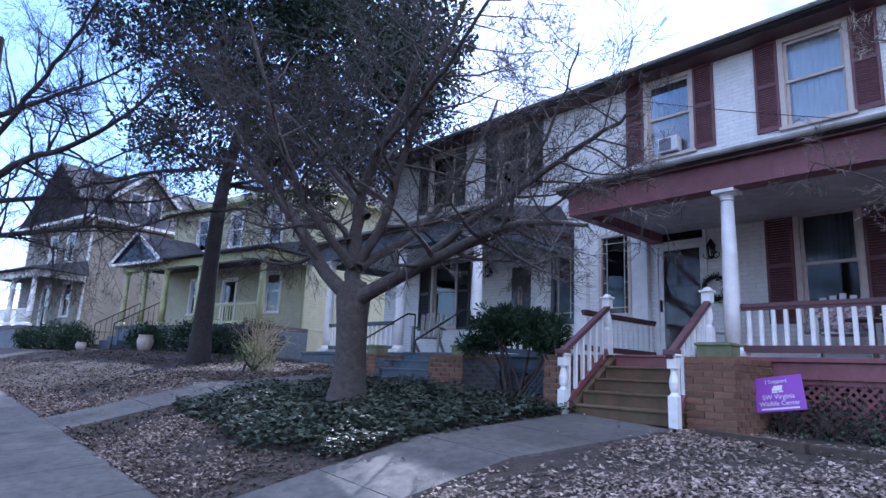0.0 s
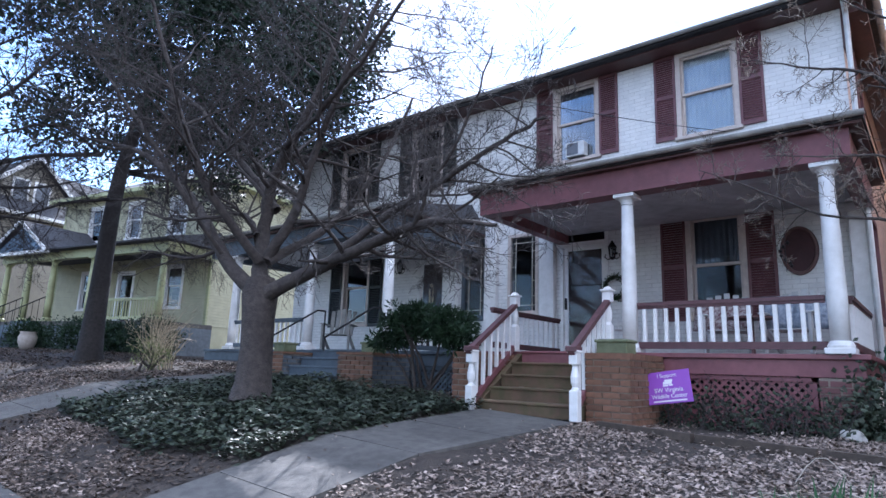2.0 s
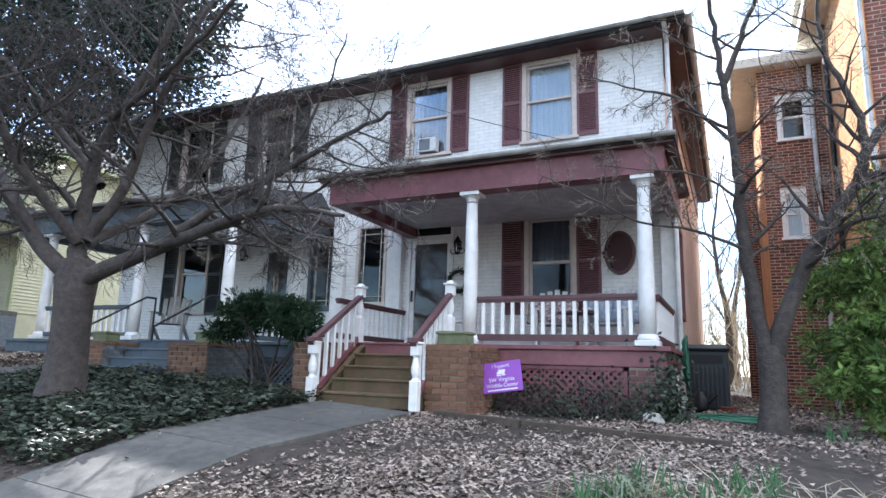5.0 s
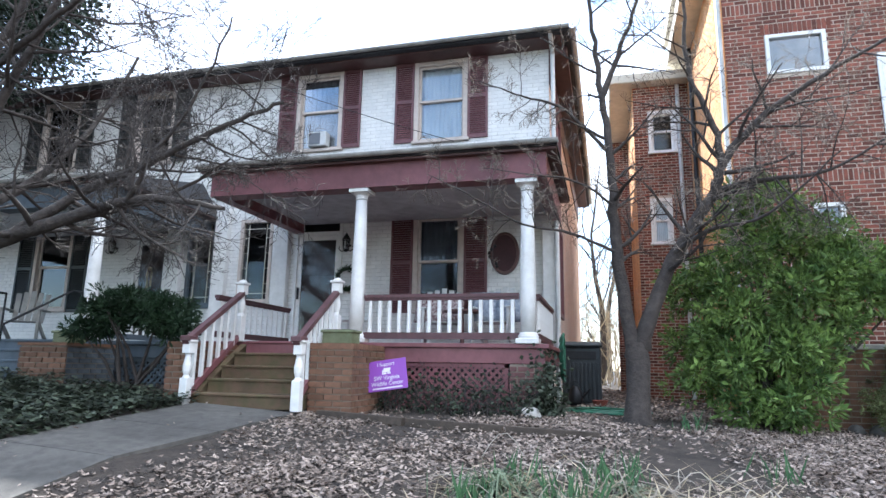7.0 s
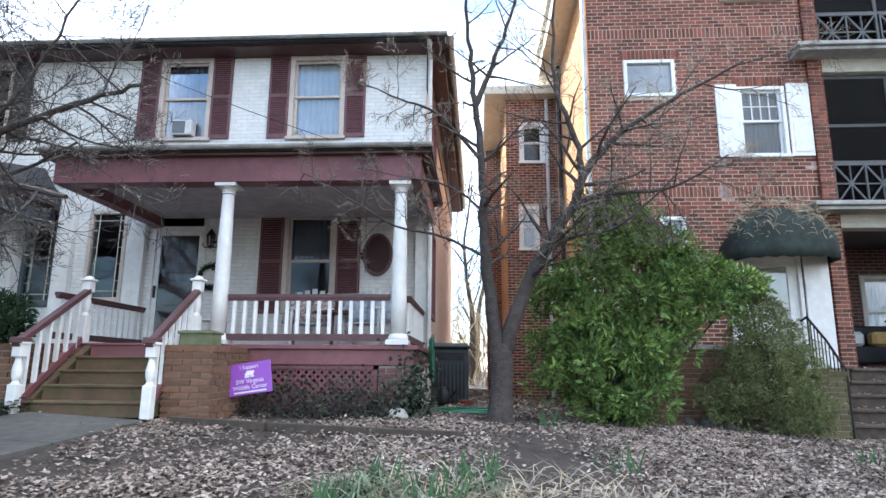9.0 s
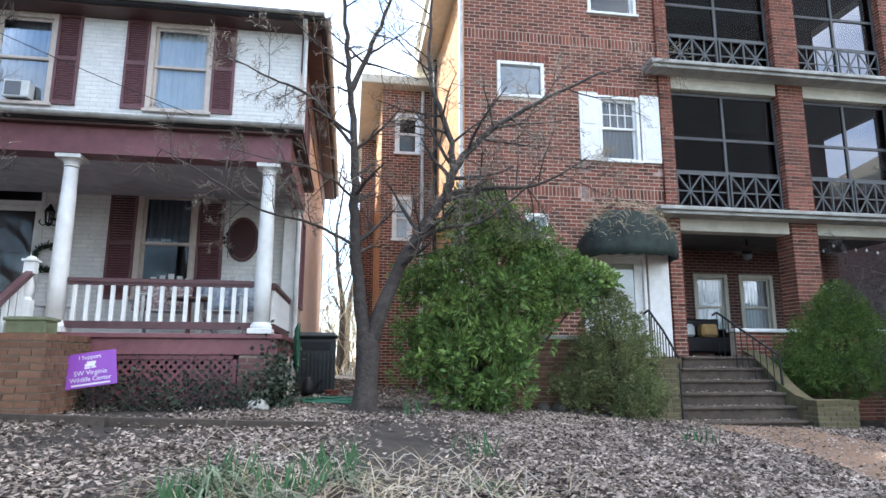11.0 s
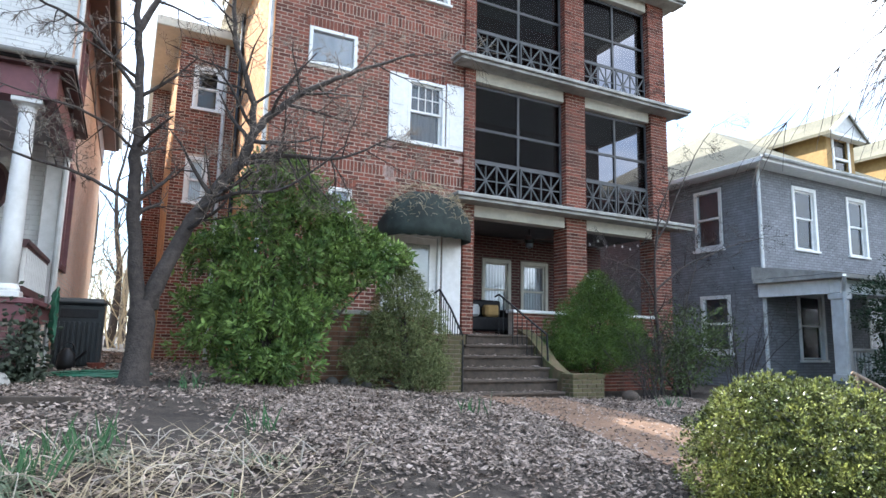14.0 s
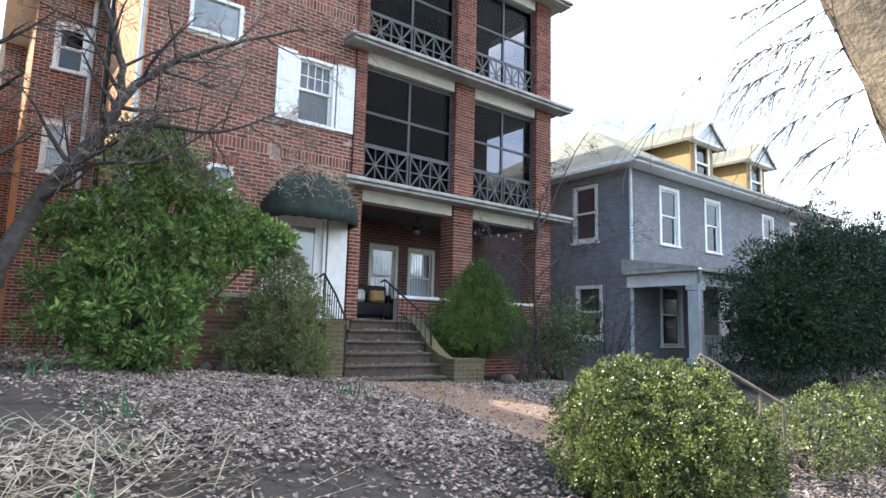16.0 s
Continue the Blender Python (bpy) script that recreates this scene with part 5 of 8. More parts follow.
part("eaves_board", bm, M_WHITE, grey)
half_round_gutter(grey, (GX0 - ov - 0.1, GY - ov - 0.09, 6.42), (GX1 + ov + 0.1, GY - ov - 0.09, 6.42), 0.07, M_GUTTER)
bm = bmesh.new()
rod(bm, (GX0 - 0.06, GY - 0.06, 6.3), (GX0 - 0.06, GY - 0.06, 0.4), 0.05)
part("downpipe", bm, M_GUTTER, grey)
# gabled dormers
for cx in (20.6, 24.6):
    bm = bmesh.new()
    yf = 11.4
    pierced(bm, cx - 0.75, cx + 0.75, 6.6, 8.35, yf, yf + 0.12, [(cx - 0.38, cx + 0.38, 6.95, 8.2)])
    box(bm, cx - 0.75, cx - 0.63, yf + 0.12, 14.5, 6.5, 8.35)
    box(bm, cx + 0.63, cx + 0.75, yf + 0.12, 14.5, 6.5, 8.35)
    do = part("dormer", bm, M_OCHRE, grey, "gabled dormer with ochre shingled sides")
    bm = bmesh.new()
    y0, y1 = yf - 0.35, 15.2
    pr = [(cx - 1.08, 8.30), (cx, 9.15), (cx + 1.08, 8.30), (cx + 1.08, 8.20), (cx, 9.03), (cx - 1.08, 8.20)]
    v = [[bm.verts.new((x, y, z)) for x, z in pr] for y in (y0, y1)]
    for k in range(6):
        bm.faces.new((v[0][k], v[0][(k + 1) % 6], v[1][(k + 1) % 6], v[1][k]))
    bm.faces.new(v[0])
    bm.faces.new(v[1])
    child("dormer_roof", bm, M_ROOF_TAN, do, grey)
    bm = bmesh.new()
    v = [[bm.verts.new((x, y, z)) for x, z in ((cx - 0.98, 8.28), (cx + 0.98, 8.28), (cx, 9.06))] for y in (yf - 0.27, yf - 0.2)]
    bm.faces.new(v[0])
    bm.faces.new(v[1])
    for k in range(3):
        bm.faces.new((v[0][k], v[0][(k + 1) % 3], v[1][(k + 1) % 3], v[1][k]))
    child("dormer_gable", bm, M_GUTTER, do, grey)
    bm = bmesh.new()
    bar(bm, (cx - 1.1, y0 - 0.02, 8.24), (cx, y0 - 0.02, 9.09), 0.04, 0.13)
    bar(bm, (cx + 1.1, y0 - 0.02, 8.24), (cx, y0 - 0.02, 9.09), 0.04, 0.13)
    box(bm, cx - 1.05, cx + 1.05, yf - 0.3, yf - 0.02, 8.22, 8.32)
    box(bm, cx - 0.48, cx - 0.38, yf - 0.03, yf + 0.05, 6.9, 8.25)
    box(bm, cx + 0.38, cx + 0.48, yf - 0.03, yf + 0.05, 6.9, 8.25)
    box(bm, cx - 0.38, cx + 0.38, yf - 0.03, yf + 0.05, 7.53, 7.6)
    child("dormer_trim", bm, M_WHITE, do, grey)
    bm = bmesh.new()
    box(bm, cx - 0.38, cx + 0.38, yf + 0.06, yf + 0.065, 6.95, 8.2)
    child("pane", bm, M_GLASS_BRIGHT, do, grey)
# its porch
bm = bmesh.new()
box(bm, 14.75, 22.0, 8.3, GY - 0.02, 3.10, 3.20, 0.01)
v = [bm.verts.new(p) for p in ((14.75, 8.3, 3.21), (22.0, 8.3, 3.21), (22.0, GY, 3.55), (14.75, GY, 3.55), (14.75, GY, 3.21), (22.0, GY, 3.21))]
bm.faces.new(v[:4])
bm.faces.new((v[0], v[3], v[4]))
bm.faces.new((v[1], v[5], v[2]))
part("porch_roof", bm, M_LEDGE, grey)
bm = bmesh.new()
box(bm, 14.95, 21.9, 8.5, 8.75, 2.76, 3.095, 0.01)
box(bm, 14.95, 15.15, 8.75, GY - 0.02, 2.76, 3.095)
part("porch_beam", bm, M_WHITE, grey)
bm = bmesh.new()
box(bm, 14.9, 22.0, 8.4, GY - 0.02, 0.0, 0.75)
part("porch_floor", bm, M_SLATE_PAINT, grey)
for x in (15.12, 18.3, 21.5):
    bm = bmesh.new()
    box(bm, x - 0.14, x + 0.14, 8.48, 8.76, 0.75, 2.76, 0.012)
    box(bm, x - 0.18, x + 0.18, 8.44, 8.80, 2.62, 2.755, 0.012)
    box(bm, x - 0.18, x + 0.18, 8.44, 8.80, 0.75, 0.90, 0.012)
    part("porch_post", bm, M_GUTTER, grey)
balustrade(grey, (15.3, 8.62, 0.75), (18.1, 8.62, 0.75), 0.72, 0.1, 18, M_GUTTER, M_GUTTER, 0.04)
bm = bmesh.new()
rod(bm, (14.72, 8.25, 3.14), (14.95, 8.42, 2.8), 0.045)
rod(bm, (14.95, 8.42, 2.85), (14.95, 8.42, 0.4), 0.045)
part("downpipe", bm, M_GUTTER, grey)


# ---- pale yellow house and the far one, turned with the bend of the street ----
def sided_house(name, label, width, depth, z0, z1, roof_h, siding, trim, cols, porch_x, gable_at, wins, base_z, at, turn, roof_m, gable_m, boards=0.11, front_gable=False):
    """A clapboard house in its own frame: front along -x from its right corner at x = 0, facing -y."""
    h = thing(name, (0, 0, 0), label, "house")
    D = 2.1
    bm = bmesh.new()
    pierced(bm, -width, 0, base_z, z1, D, D + 0.2, [w for w in wins])
    box(bm, -0.2, 0, D + 0.2, depth, base_z, z1)
    box(bm, -width, -width + 0.2, D + 0.2, depth, base_z, z1)
    part("wall", bm, siding, h)
    bm = bmesh.new()
    z = z0
    while z < z1:
        t = min(z + boards, z1)
        for a, b in [(-width, 0)]:
            spans = [(a, b)]
            for w in wins:
                if t > w[2] - 0.08 and z < w[3] + 0.08:
                    spans = [s for p, q in spans for s in ((p, min(q, w[0] - 0.06)), (max(p, w[1] + 0.06), q)) if s[1] - s[0] > 0.02]
            for p, q in spans:
                v = [bm.verts.new(c) for c in ((p, D - 0.04, z), (q, D - 0.04, z), (q, D - 0.004, t), (p, D - 0.004, t), (p, D + 0.0, z), (q, D + 0.0, z))]
                bm.faces.new((v[0], v[1], v[2], v[3]))
                bm.faces.new((v[0], v[4], v[5], v[1]))
        v = [bm.verts.new(c) for c in ((0.04, D - 0.02, z), (0.04, depth, z), (0.004, depth, t), (0.004, D - 0.02, t), (0, D - 0.02, z), (0, depth, z))]
        bm.faces.new((v[0], v[1], v[2], v[3]))
        bm.faces.new((v[0], v[4], v[5], v[1]))
        z += boards
    tagged(part("clapboard", bm, siding, h, "overlapping horizontal boards"), kind="stuff")
    for w in wins:
        sash_window(h, w[0], w[1], w[2], w[3], D, M_WHITE, M_GLASS_BRIGHT, M_BLIND, casing=0.11)
    dark_room(h, -width + 0.25, -0.25, D + 0.21, depth - 0.5, z0, z1 - 0.1)
    bm = bmesh.new()
    box(bm, -0.1, 0.03, D - 0.035, D + 0.05, z0, z1, 0.005)
    part("corner_board", bm, trim, h)
    bm = bmesh.new()
    box(bm, -width - 0.03, -width + 0.1, D - 0.035, D + 0.05, z0, z1, 0.005)
    part("corner_board", bm, trim, h)
    # roof
    bm = bmesh.new()
    o = 0.5
    e = [(-width - o, D - o), (o, D - o), (o, depth + o), (-width - o, depth + o)]
    low = [bm.verts.new((x, y, z1)) for x, y in e]
    ym = (D + depth) / 2
    if front_gable:
        rg = [bm.verts.new((-width / 2, D - o, z1 + roof_h)), bm.verts.new((-width / 2, depth + o, z1 + roof_h))]
        for f in ((low[0], rg[0], rg[1], low[3]), (low[1], low[2], rg[1], rg[0]), (low[0], low[1], rg[0]), (low[2], low[3], rg[1])):
            bm.faces.new(f)
    else:
        rg = [bm.verts.new((-width * 0.72, ym, z1 + roof_h)), bm.verts.new((-width * 0.28, ym, z1 + roof_h))]
        bm.faces.new((low[0], low[1], rg[1], rg[0]))
        bm.faces.new((low[1], low[2], rg[1]))
        bm.faces.new((low[2], low[3], rg[0], rg[1]))
        bm.faces.new((low[3], low[0], rg[0]))
    bm.faces.new(low[::-1])
    part("roof", bm, roof_m, h)
    if front_gable:
        bm = bmesh.new()
        bm.faces.new([bm.verts.new((x, D - o - 0.012, z)) for x, z in ((-width - 0.1, z1 + 0.1), (0.1, z1 + 0.1), (-width / 2, z1 + roof_h - 0.15))])
        bmesh.ops.solidify(bm, geom=bm.faces[:], thickness=0.03)
        part("front_gable", bm, M_ROOF, h, "dark shingled gable")
        # a wide dormer on the side slope
        ya, yb, xf, zr = 3.2, 6.6, -0.55, z1 + roof_h - 0.3
        yc = (ya + yb) / 2
        bm = bmesh.new()
        pr = [(ya, z1 + 0.2), (yb, z1 + 0.2), (yb, z1 + 1.5), (yc, zr), (ya, z1 + 1.5)]
        v = [[bm.verts.new((x, y, z)) for y, z in pr] for x in (xf, -width / 2)]
        for f in v:
            bm.faces.new(f)
        for k in range(5):
            bm.faces.new((v[0][k], v[0][(k + 1) % 5], v[1][(k + 1) % 5], v[1][k]))
        do = part("side_dormer", bm, siding, h, "beige gabled dormer with white trim")
        for y0, y1 in ((ya - 0.35, yc), (yb + 0.35, yc)):
            bm = bmesh.new()
            v = [bm.verts.new(p) for p in ((xf + 0.4, y0, z1 + 1.28), (xf + 0.4, y1, zr + 0.06), (-width / 2, y1, zr + 0.06), (-width / 2, y0, z1 + 1.28))]
            bm.faces.new(v)
            bmesh.ops.solidify(bm, geom=bm.faces[:], thickness=0.09)
            ob = part("dormer_roof", bm, roof_m, do)
            bm = bmesh.new()
            bar(bm, (xf + 0.43, y0, z1 + 1.25), (xf + 0.43, y1, zr + 0.02), 0.05, 0.2)
            part("dormer_trim", bm, M_WHITE, do)
        for y0 in (yc - 0.95, yc + 0.1):
            bm = bmesh.new()
            box(bm, xf - 0.02, xf + 0.04, y0, y0 + 0.85, z1 + 0.5, z1 + 1.9)
            fr = part("dormer_window", bm, M_WHITE, do)
            bm = bmesh.new()
            box(bm, xf + 0.041, xf + 0.05, y0 + 0.1, y0 + 0.75, z1 + 0.6, z1 + 1.8)
            part("dormer_pane", bm, M_BLIND, do)
    bm = bmesh.new()
    box(bm, -width - o - 0.02, o + 0.02, D - o - 0.02, D - 0.03, z1 - 0.16, z1 - 0.005)
    box(bm, 0.03, o + 0.02, D - 0.03, depth, z1 - 0.16, z1 - 0.005)
    part("eaves_board", bm, trim, h)
    # porch
    a, b = porch_x
    ct = z0 + 2.32
    bm = bmesh.new()
    box(bm, a, b, -0.15, D - 0.03, z0 - 0.15, z0)
    part("porch_floor", bm, M_CONCRETE, h)
    bm = bmesh.new()
    box(bm, a, b, -0.1, D - 0.03, base_z - 0.6, z0 - 0.151)
    part("porch_base", bm, M_SLATE_BRICK, h)
    bm = bmesh.new()
    box(bm, a - 0.05, b + 0.05, -0.15, 0.12, ct, ct + 0.3)
    box(bm, b - 0.15, b + 0.05, 0.12, D - 0.03, ct, ct + 0.3)
    part("porch_beam", bm, trim, h)
    bm = bmesh.new()
    v = [bm.verts.new(p) for p in ((a - 0.4, -0.5, ct + 0.36), (b + 0.4, -0.5, ct + 0.36), (b, D - 0.03, ct + 1.05), (a, D - 0.03, ct + 1.05), (a - 0.4, -0.5, ct + 0.3), (b + 0.4, -0.5, ct + 0.3), (b + 0.4, D - 0.03, ct + 0.3), (a - 0.4, D - 0.03, ct + 0.3))]
    for f in ((0, 1, 2, 3), (4, 7, 6, 5), (0, 4, 5, 1), (1, 5, 6, 2), (3, 7, 4, 0)):
        bm.faces.new([v[k] for k in f])
    part("porch_roof", bm, roof_m, h)
    for x in cols:
        porch_column(h, x, 0.0, z0, ct, 0.12, trim)
    if gable_at:
        g0, g1 = gable_at
        gm = (g0 + g1) / 2
        zt = ct + 0.32
        bm = bmesh.new()
        pr = [(g0 - 0.3, zt), (gm, zt + 1.25), (g1 + 0.3, zt), (g1 + 0.3, zt - 0.08), (gm, zt + 1.12), (g0 - 0.3, zt - 0.08)]
        v = [[bm.verts.new((x, y, z)) for x, z in pr] for y in (-0.65, D - 0.05)]
        for k in range(6):
            bm.faces.new((v[0][k], v[0][(k + 1) % 6], v[1][(k + 1) % 6], v[1][k]))
        bm.faces.new(v[0])
        bm.faces.new(v[1])
        part("porch_gable_roof", bm, roof_m, h)
        bm = bmesh.new()
        bm.faces.new([bm.verts.new((x, -0.5, z)) for x, z in ((g0 - 0.1, zt - 0.02), (g1 + 0.1, zt - 0.02), (gm, zt + 1.02))])
        bmesh.ops.solidify(bm, geom=bm.faces[:], thickness=0.05)
        part("porch_gable", bm, gable_m, h, "blue pediment over the steps")
        bm = bmesh.new()
        bar(bm, (g0 - 0.32, -0.67, zt - 0.05), (gm, -0.67, zt + 1.2), 0.04, 0.14)
        bar(bm, (g1 + 0.32, -0.67, zt - 0.05), (gm, -0.67, zt + 1.2), 0.04, 0.14)
        box(bm, g0 - 0.3, g1 + 0.3, -0.66, -0.5, zt - 0.14, zt - 0.02)
        part("gable_trim", bm, M_WHITE, h)
    h.matrix_world = Matrix.Translation(at) @ Matrix.Rotation(radians(turn), 4, "Z")
    return h


TURN_LEFT = 11.7
yw = [(-2.4, -1.4, 3.5, 5.15), (-5.2, -4.2, 2.86, 5.0), (-7.6, -6.6, 3.5, 5.1), (-2.6, -1.6, 6.35, 7.9), (-5.1, -4.2, 6.35, 7.9), (-7.6, -6.7, 6.35, 7.9)]
ywd = [(a, b, c, d) for a, b, c, d in yw]
yellow = sided_house("pale_yellow_house", "pale yellow clapboard house with columned porch and blue pediment", 9.4, 11.5, 2.82, 8.3, 2.6, M_YELLOW, M_YELLOW_TRIM,
                     (0.15, -3.6, -6.0, -7.6, -9.1), (-9.3, 0.4), (-9.2, -5.9), ywd, 1.2, (-20.1, 9.65, 0), TURN_LEFT, M_ROOF, M_BLUE_GABLE)
for k in range(6):
    bm = bmesh.new()
    z = 1.78 + 0.173 * (k + 1)
    box(bm, -7.5, -6.1, -1.85 + 0.28 * k, -0.15, z - 0.173, z, 0.006)
    part("step", bm, M_SLATE_PAINT, yellow)
for x in (-7.55, -6.05):
    bm = bmesh.new()
    rod(bm, (x, -1.8, 1.8), (x, -1.8, 2.75), 0.02)
    rod(bm, (x, -1.8, 2.75), (x, -0.1, 3.75), 0.022)
    rod(bm, (x, -0.1, 3.75), (x, -0.1, 2.8), 0.02)
    for k in range(1, 8):
        t = k / 8
        rod(bm, (x, -1.8 + 1.7 * t, 1.85 + 1.0 * t), (x, -1.8 + 1.7 * t, 2.75 + 1.0 * t), 0.01, n=6)
    part("iron_handrail", bm, M_IRON, yellow)
balustrade(yellow, (-3.4, 0, 2.82), (0.0, 0, 2.82), 0.75, 0.1, 24, M_YELLOW_TRIM, M_YELLOW_TRIM, 0.04)
fw = [(-2.2, -1.2, 3.4, 5.2), (-4.6, -3.6, 2.9, 5.1), (-2.6, -1.7, 6.2, 7.8), (-4.6, -3.7, 6.2, 7.8)]
far = sided_house("beige_house", "beige clapboard house with white columned porch and dark roof", 7.5, 11.0, 2.75, 8.4, 3.4, M_BEIGE, M_WHITE,
                  (-0.2, -2.6, -5.0, -7.2), (-7.4, 0.1), None, fw, 1.2, (-33.8, 5.2, 0), TURN_LEFT, M_ROOF, M_BEIGE, front_gable=True)
balustrade(far, (-7.0, 0, 2.75), (-0.4, 0, 2.75), 0.8, 0.1, 34, M_WHITE, M_WHITE, 0.05)

# ---- ground ----
def spread(lo, hi, step, far):
    a = [v for v in far if v < lo] + list(np.arange(lo, hi + 1e-6, step)) + [v for v in far if v > hi]
    return a


gx = spread(-24, 14, 0.2, [-1500, -400, -150, -80, -55, -42, -34, -28, 20, 27, 36, 50, 80, 150, 400, 1500])
gy = spread(-2, 12, 0.2, [-1500, -400, -120, -40, -15, -7, -4, 14, 18, 25, 40, 80, 160, 400, 1500])
gv = []
for y in gy:
    for x in gx:
        near = -24 < x < 14 and -2 < y < 12
        gv.append((x, y, land(x, y) + (0.025 * noise.noise((x * 1.1, y * 1.1, 0)) + 0.008 * noise.noise((x * 5, y * 5, 3)) if near and y > 2.2 else -0.02)))
nx = len(gx)
gf = [(j * nx + i, j * nx + i + 1, (j + 1) * nx + i + 1, (j + 1) * nx + i) for j in range(len(gy) - 1) for i in range(nx - 1)]
gm = bpy.data.meshes.new("ground")
gm.from_pydata(gv, [], gf)
gm.polygons.foreach_set("use_smooth", [True] * len(gm.polygons))
gm.materials.append(M_SOIL)
ground = tagged(new("ground", gm), "brown leafy soil sloping up from the street", "ground", kind="structure")


def paving(name, xs, edges, material, label, thick=0.06, lift=0.03):
    """A strip that follows the land: edges gives (y0, y1) or, along y, (x0, x1) for each step."""
    bm = bmesh.new()
    rows = []
    for s in xs:
        (ax, ay), (bx, by) = edges(s)
        row = []
        for k in range(5):
            t = k / 4
            x, y = ax + (bx - ax) * t, ay + (by - ay) * t
            row.append((x, y, land(x, y) + lift))
        rows.append(row)
    top = [[bm.verts.new(p) for p in r] for r in rows]
    for a, b in zip(top, top[1:]):
        for k in range(4):
            bm.faces.new((a[k], a[k + 1], b[k + 1], b[k]))
    rim = [top[i][0] for i in range(len(top))] + top[-1][1:] + [top[i][4] for i in range(len(top) - 2, -1, -1)] + top[0][3:0:-1]
    low = [bm.verts.new((v.co.x, v.co.y, v.co.z - thick)) for v in rim]
    for k in range(len(rim)):
        bm.faces.new((rim[k], rim[(k + 1) % len(rim)], low[(k + 1) % len(rim)], low[k]))
    return bm


k = -30.0
walk_slabs = thing("sidewalk", (0, 1.1, 0), "grey concrete sidewalk of square slabs", "sidewalk", kind="structure")
while k < 20:
    bm = paving("slab", [k + 0.006, k + 0.3, k + 0.6, k + 0.9, k + 1.194], lambda s: ((s, 0.2), (s, 2.0)), M_CONCRETE, "")
    part("slab", bm, M_CONCRETE, walk_slabs)
    k += 1.2
front_walk = thing("front_walk", (-4.2, 4.4, 0.5), "grey concrete path up to the maroon steps", "path", kind="structure")
ys = [2.0, 3.15, 4.3, 5.45, 6.7]
for a, b in zip(ys, ys[1:]):
    bm = paving("slab", [a + 0.006, (a + b) / 2, b - 0.006], lambda s: ((-5.05 + 0.07 * max(0.0, s - 2.5), s), (-3.42 - 0.125 * max(0.0, 6.6 - s), s)), M_CONCRETE, "")
    part("slab", bm, M_CONCRETE, front_walk)
side_walk = thing("neighbour_walk", (-9, 4.4, 0.8), "concrete path to the neighbouring steps", "path", kind="structure")
for a, b in zip(ys, ys[1:]):
    bm = paving("slab", [a + 0.006, (a + b) / 2, b - 0.006], lambda s: ((-10.6, s), (-9.4, s)), M_CONCRETE, "")
    part("slab", bm, M_CONCRETE, side_walk)
brick_walk = thing("reddish_walk", (5.5, 6, 0.2), "reddish worn paving up to the apartment steps", "path", kind="structure")
ys = [1.9 + 0.92 * k for k in range(9)]
for a, b in zip(ys, ys[1:]):
    bm = paving("slab", [a + 0.002, (a + b) / 2, b - 0.002], lambda s: ((4.2 + 0.15 * s, s), (6.0 + 0.15 * s, s)), M_CLAY_PATH, "", lift=0.02)
    part("slab", bm, M_CLAY_PATH, brick_walk)

# ---- trees and shrubs ----
UPV = Vector((0, 0, 1))


def bend(d, rng, amount, lift=0.0):
    v = d + Vector((rng.gauss(0, 1), rng.gauss(0, 1), rng.gauss(0, 1))) * amount + UPV * lift
    return v.normalized()


def grow(soup, p, d, length, r, depth, rng, spec, tips=None, thin=None):
    """A tapering limb with side limbs, down to twigs. spec: for each depth (count, length share, spread, wander, lift)."""
    count, share, spread_, wander, lift = spec[min(depth, len(spec) - 1)]
    n = 5 if depth < 2 else 4
    pts, rad = [p.copy()], [r]
    for i in range(n):
        d = bend(d, rng, wander, lift)
        p = p + d * (length / n)
        pts.append(p.copy())
        rad.append(max(0.0024, r * (1 - 0.72 * (i + 1) / n)))
    last = depth >= len(spec) - 1
    (thin if thin is not None and depth >= 2 else soup).tube(pts, rad, 7 if depth < 1 else 5 if depth < 2 else 3)
    if tips is not None and depth >= 1:
        tips.append((pts[-1], d))
    if last:
        return
    for k in range(count):
        t = 0.25 + 0.75 * (k + rng.random() * 0.8) / count
        i = min(n - 1, int(t * n))
        q = pts[i].lerp(pts[i + 1], t * n - i)
        side = bend(d.cross(Vector((rng.gauss(0, 1), rng.gauss(0, 1), rng.gauss(0, 1)))).normalized(), rng, 0.15)
        nd = (d * (1 - spread_) + side * spread_).normalized()
        grow(soup, q, nd, length * share * rng.uniform(0.7, 1.15) * (1.1 - 0.45 * t), max(0.003, rad[i] * rng.uniform(0.42, 0.62)), depth + 1, rng, spec, tips, thin)


def run_limb(soup, pts, r0, r1, n=9, wobble=0.0, seed=1):
    """A smooth limb through hand-set points; gives back finer points and radii."""
    rng = random.Random(seed)
    P = [Vector(p) for p in pts]
    fine, rad = [], []
    for i in range(len(P) - 1):
        a, b, c, d = P[max(i - 1, 0)], P[i], P[i + 1], P[min(i + 2, len(P) - 1)]
        for k in range(5):
            t = k / 5
            q = 0.5 * ((2 * b) + (c - a) * t + (2 * a - 5 * b + 4 * c - d) * t * t + (3 * b - a - 3 * c + d) * t ** 3)
            fine.append(q + Vector((rng.gauss(0, wobble), rng.gauss(0, wobble), 0)))
    fine.append(P[-1])
    m = len(fine) - 1
    rad = [r0 + (r1 - r0) * (i / m) ** 0.8 for i in range(m + 1)]
    soup.tube(fine, rad, n)
    return fine, rad


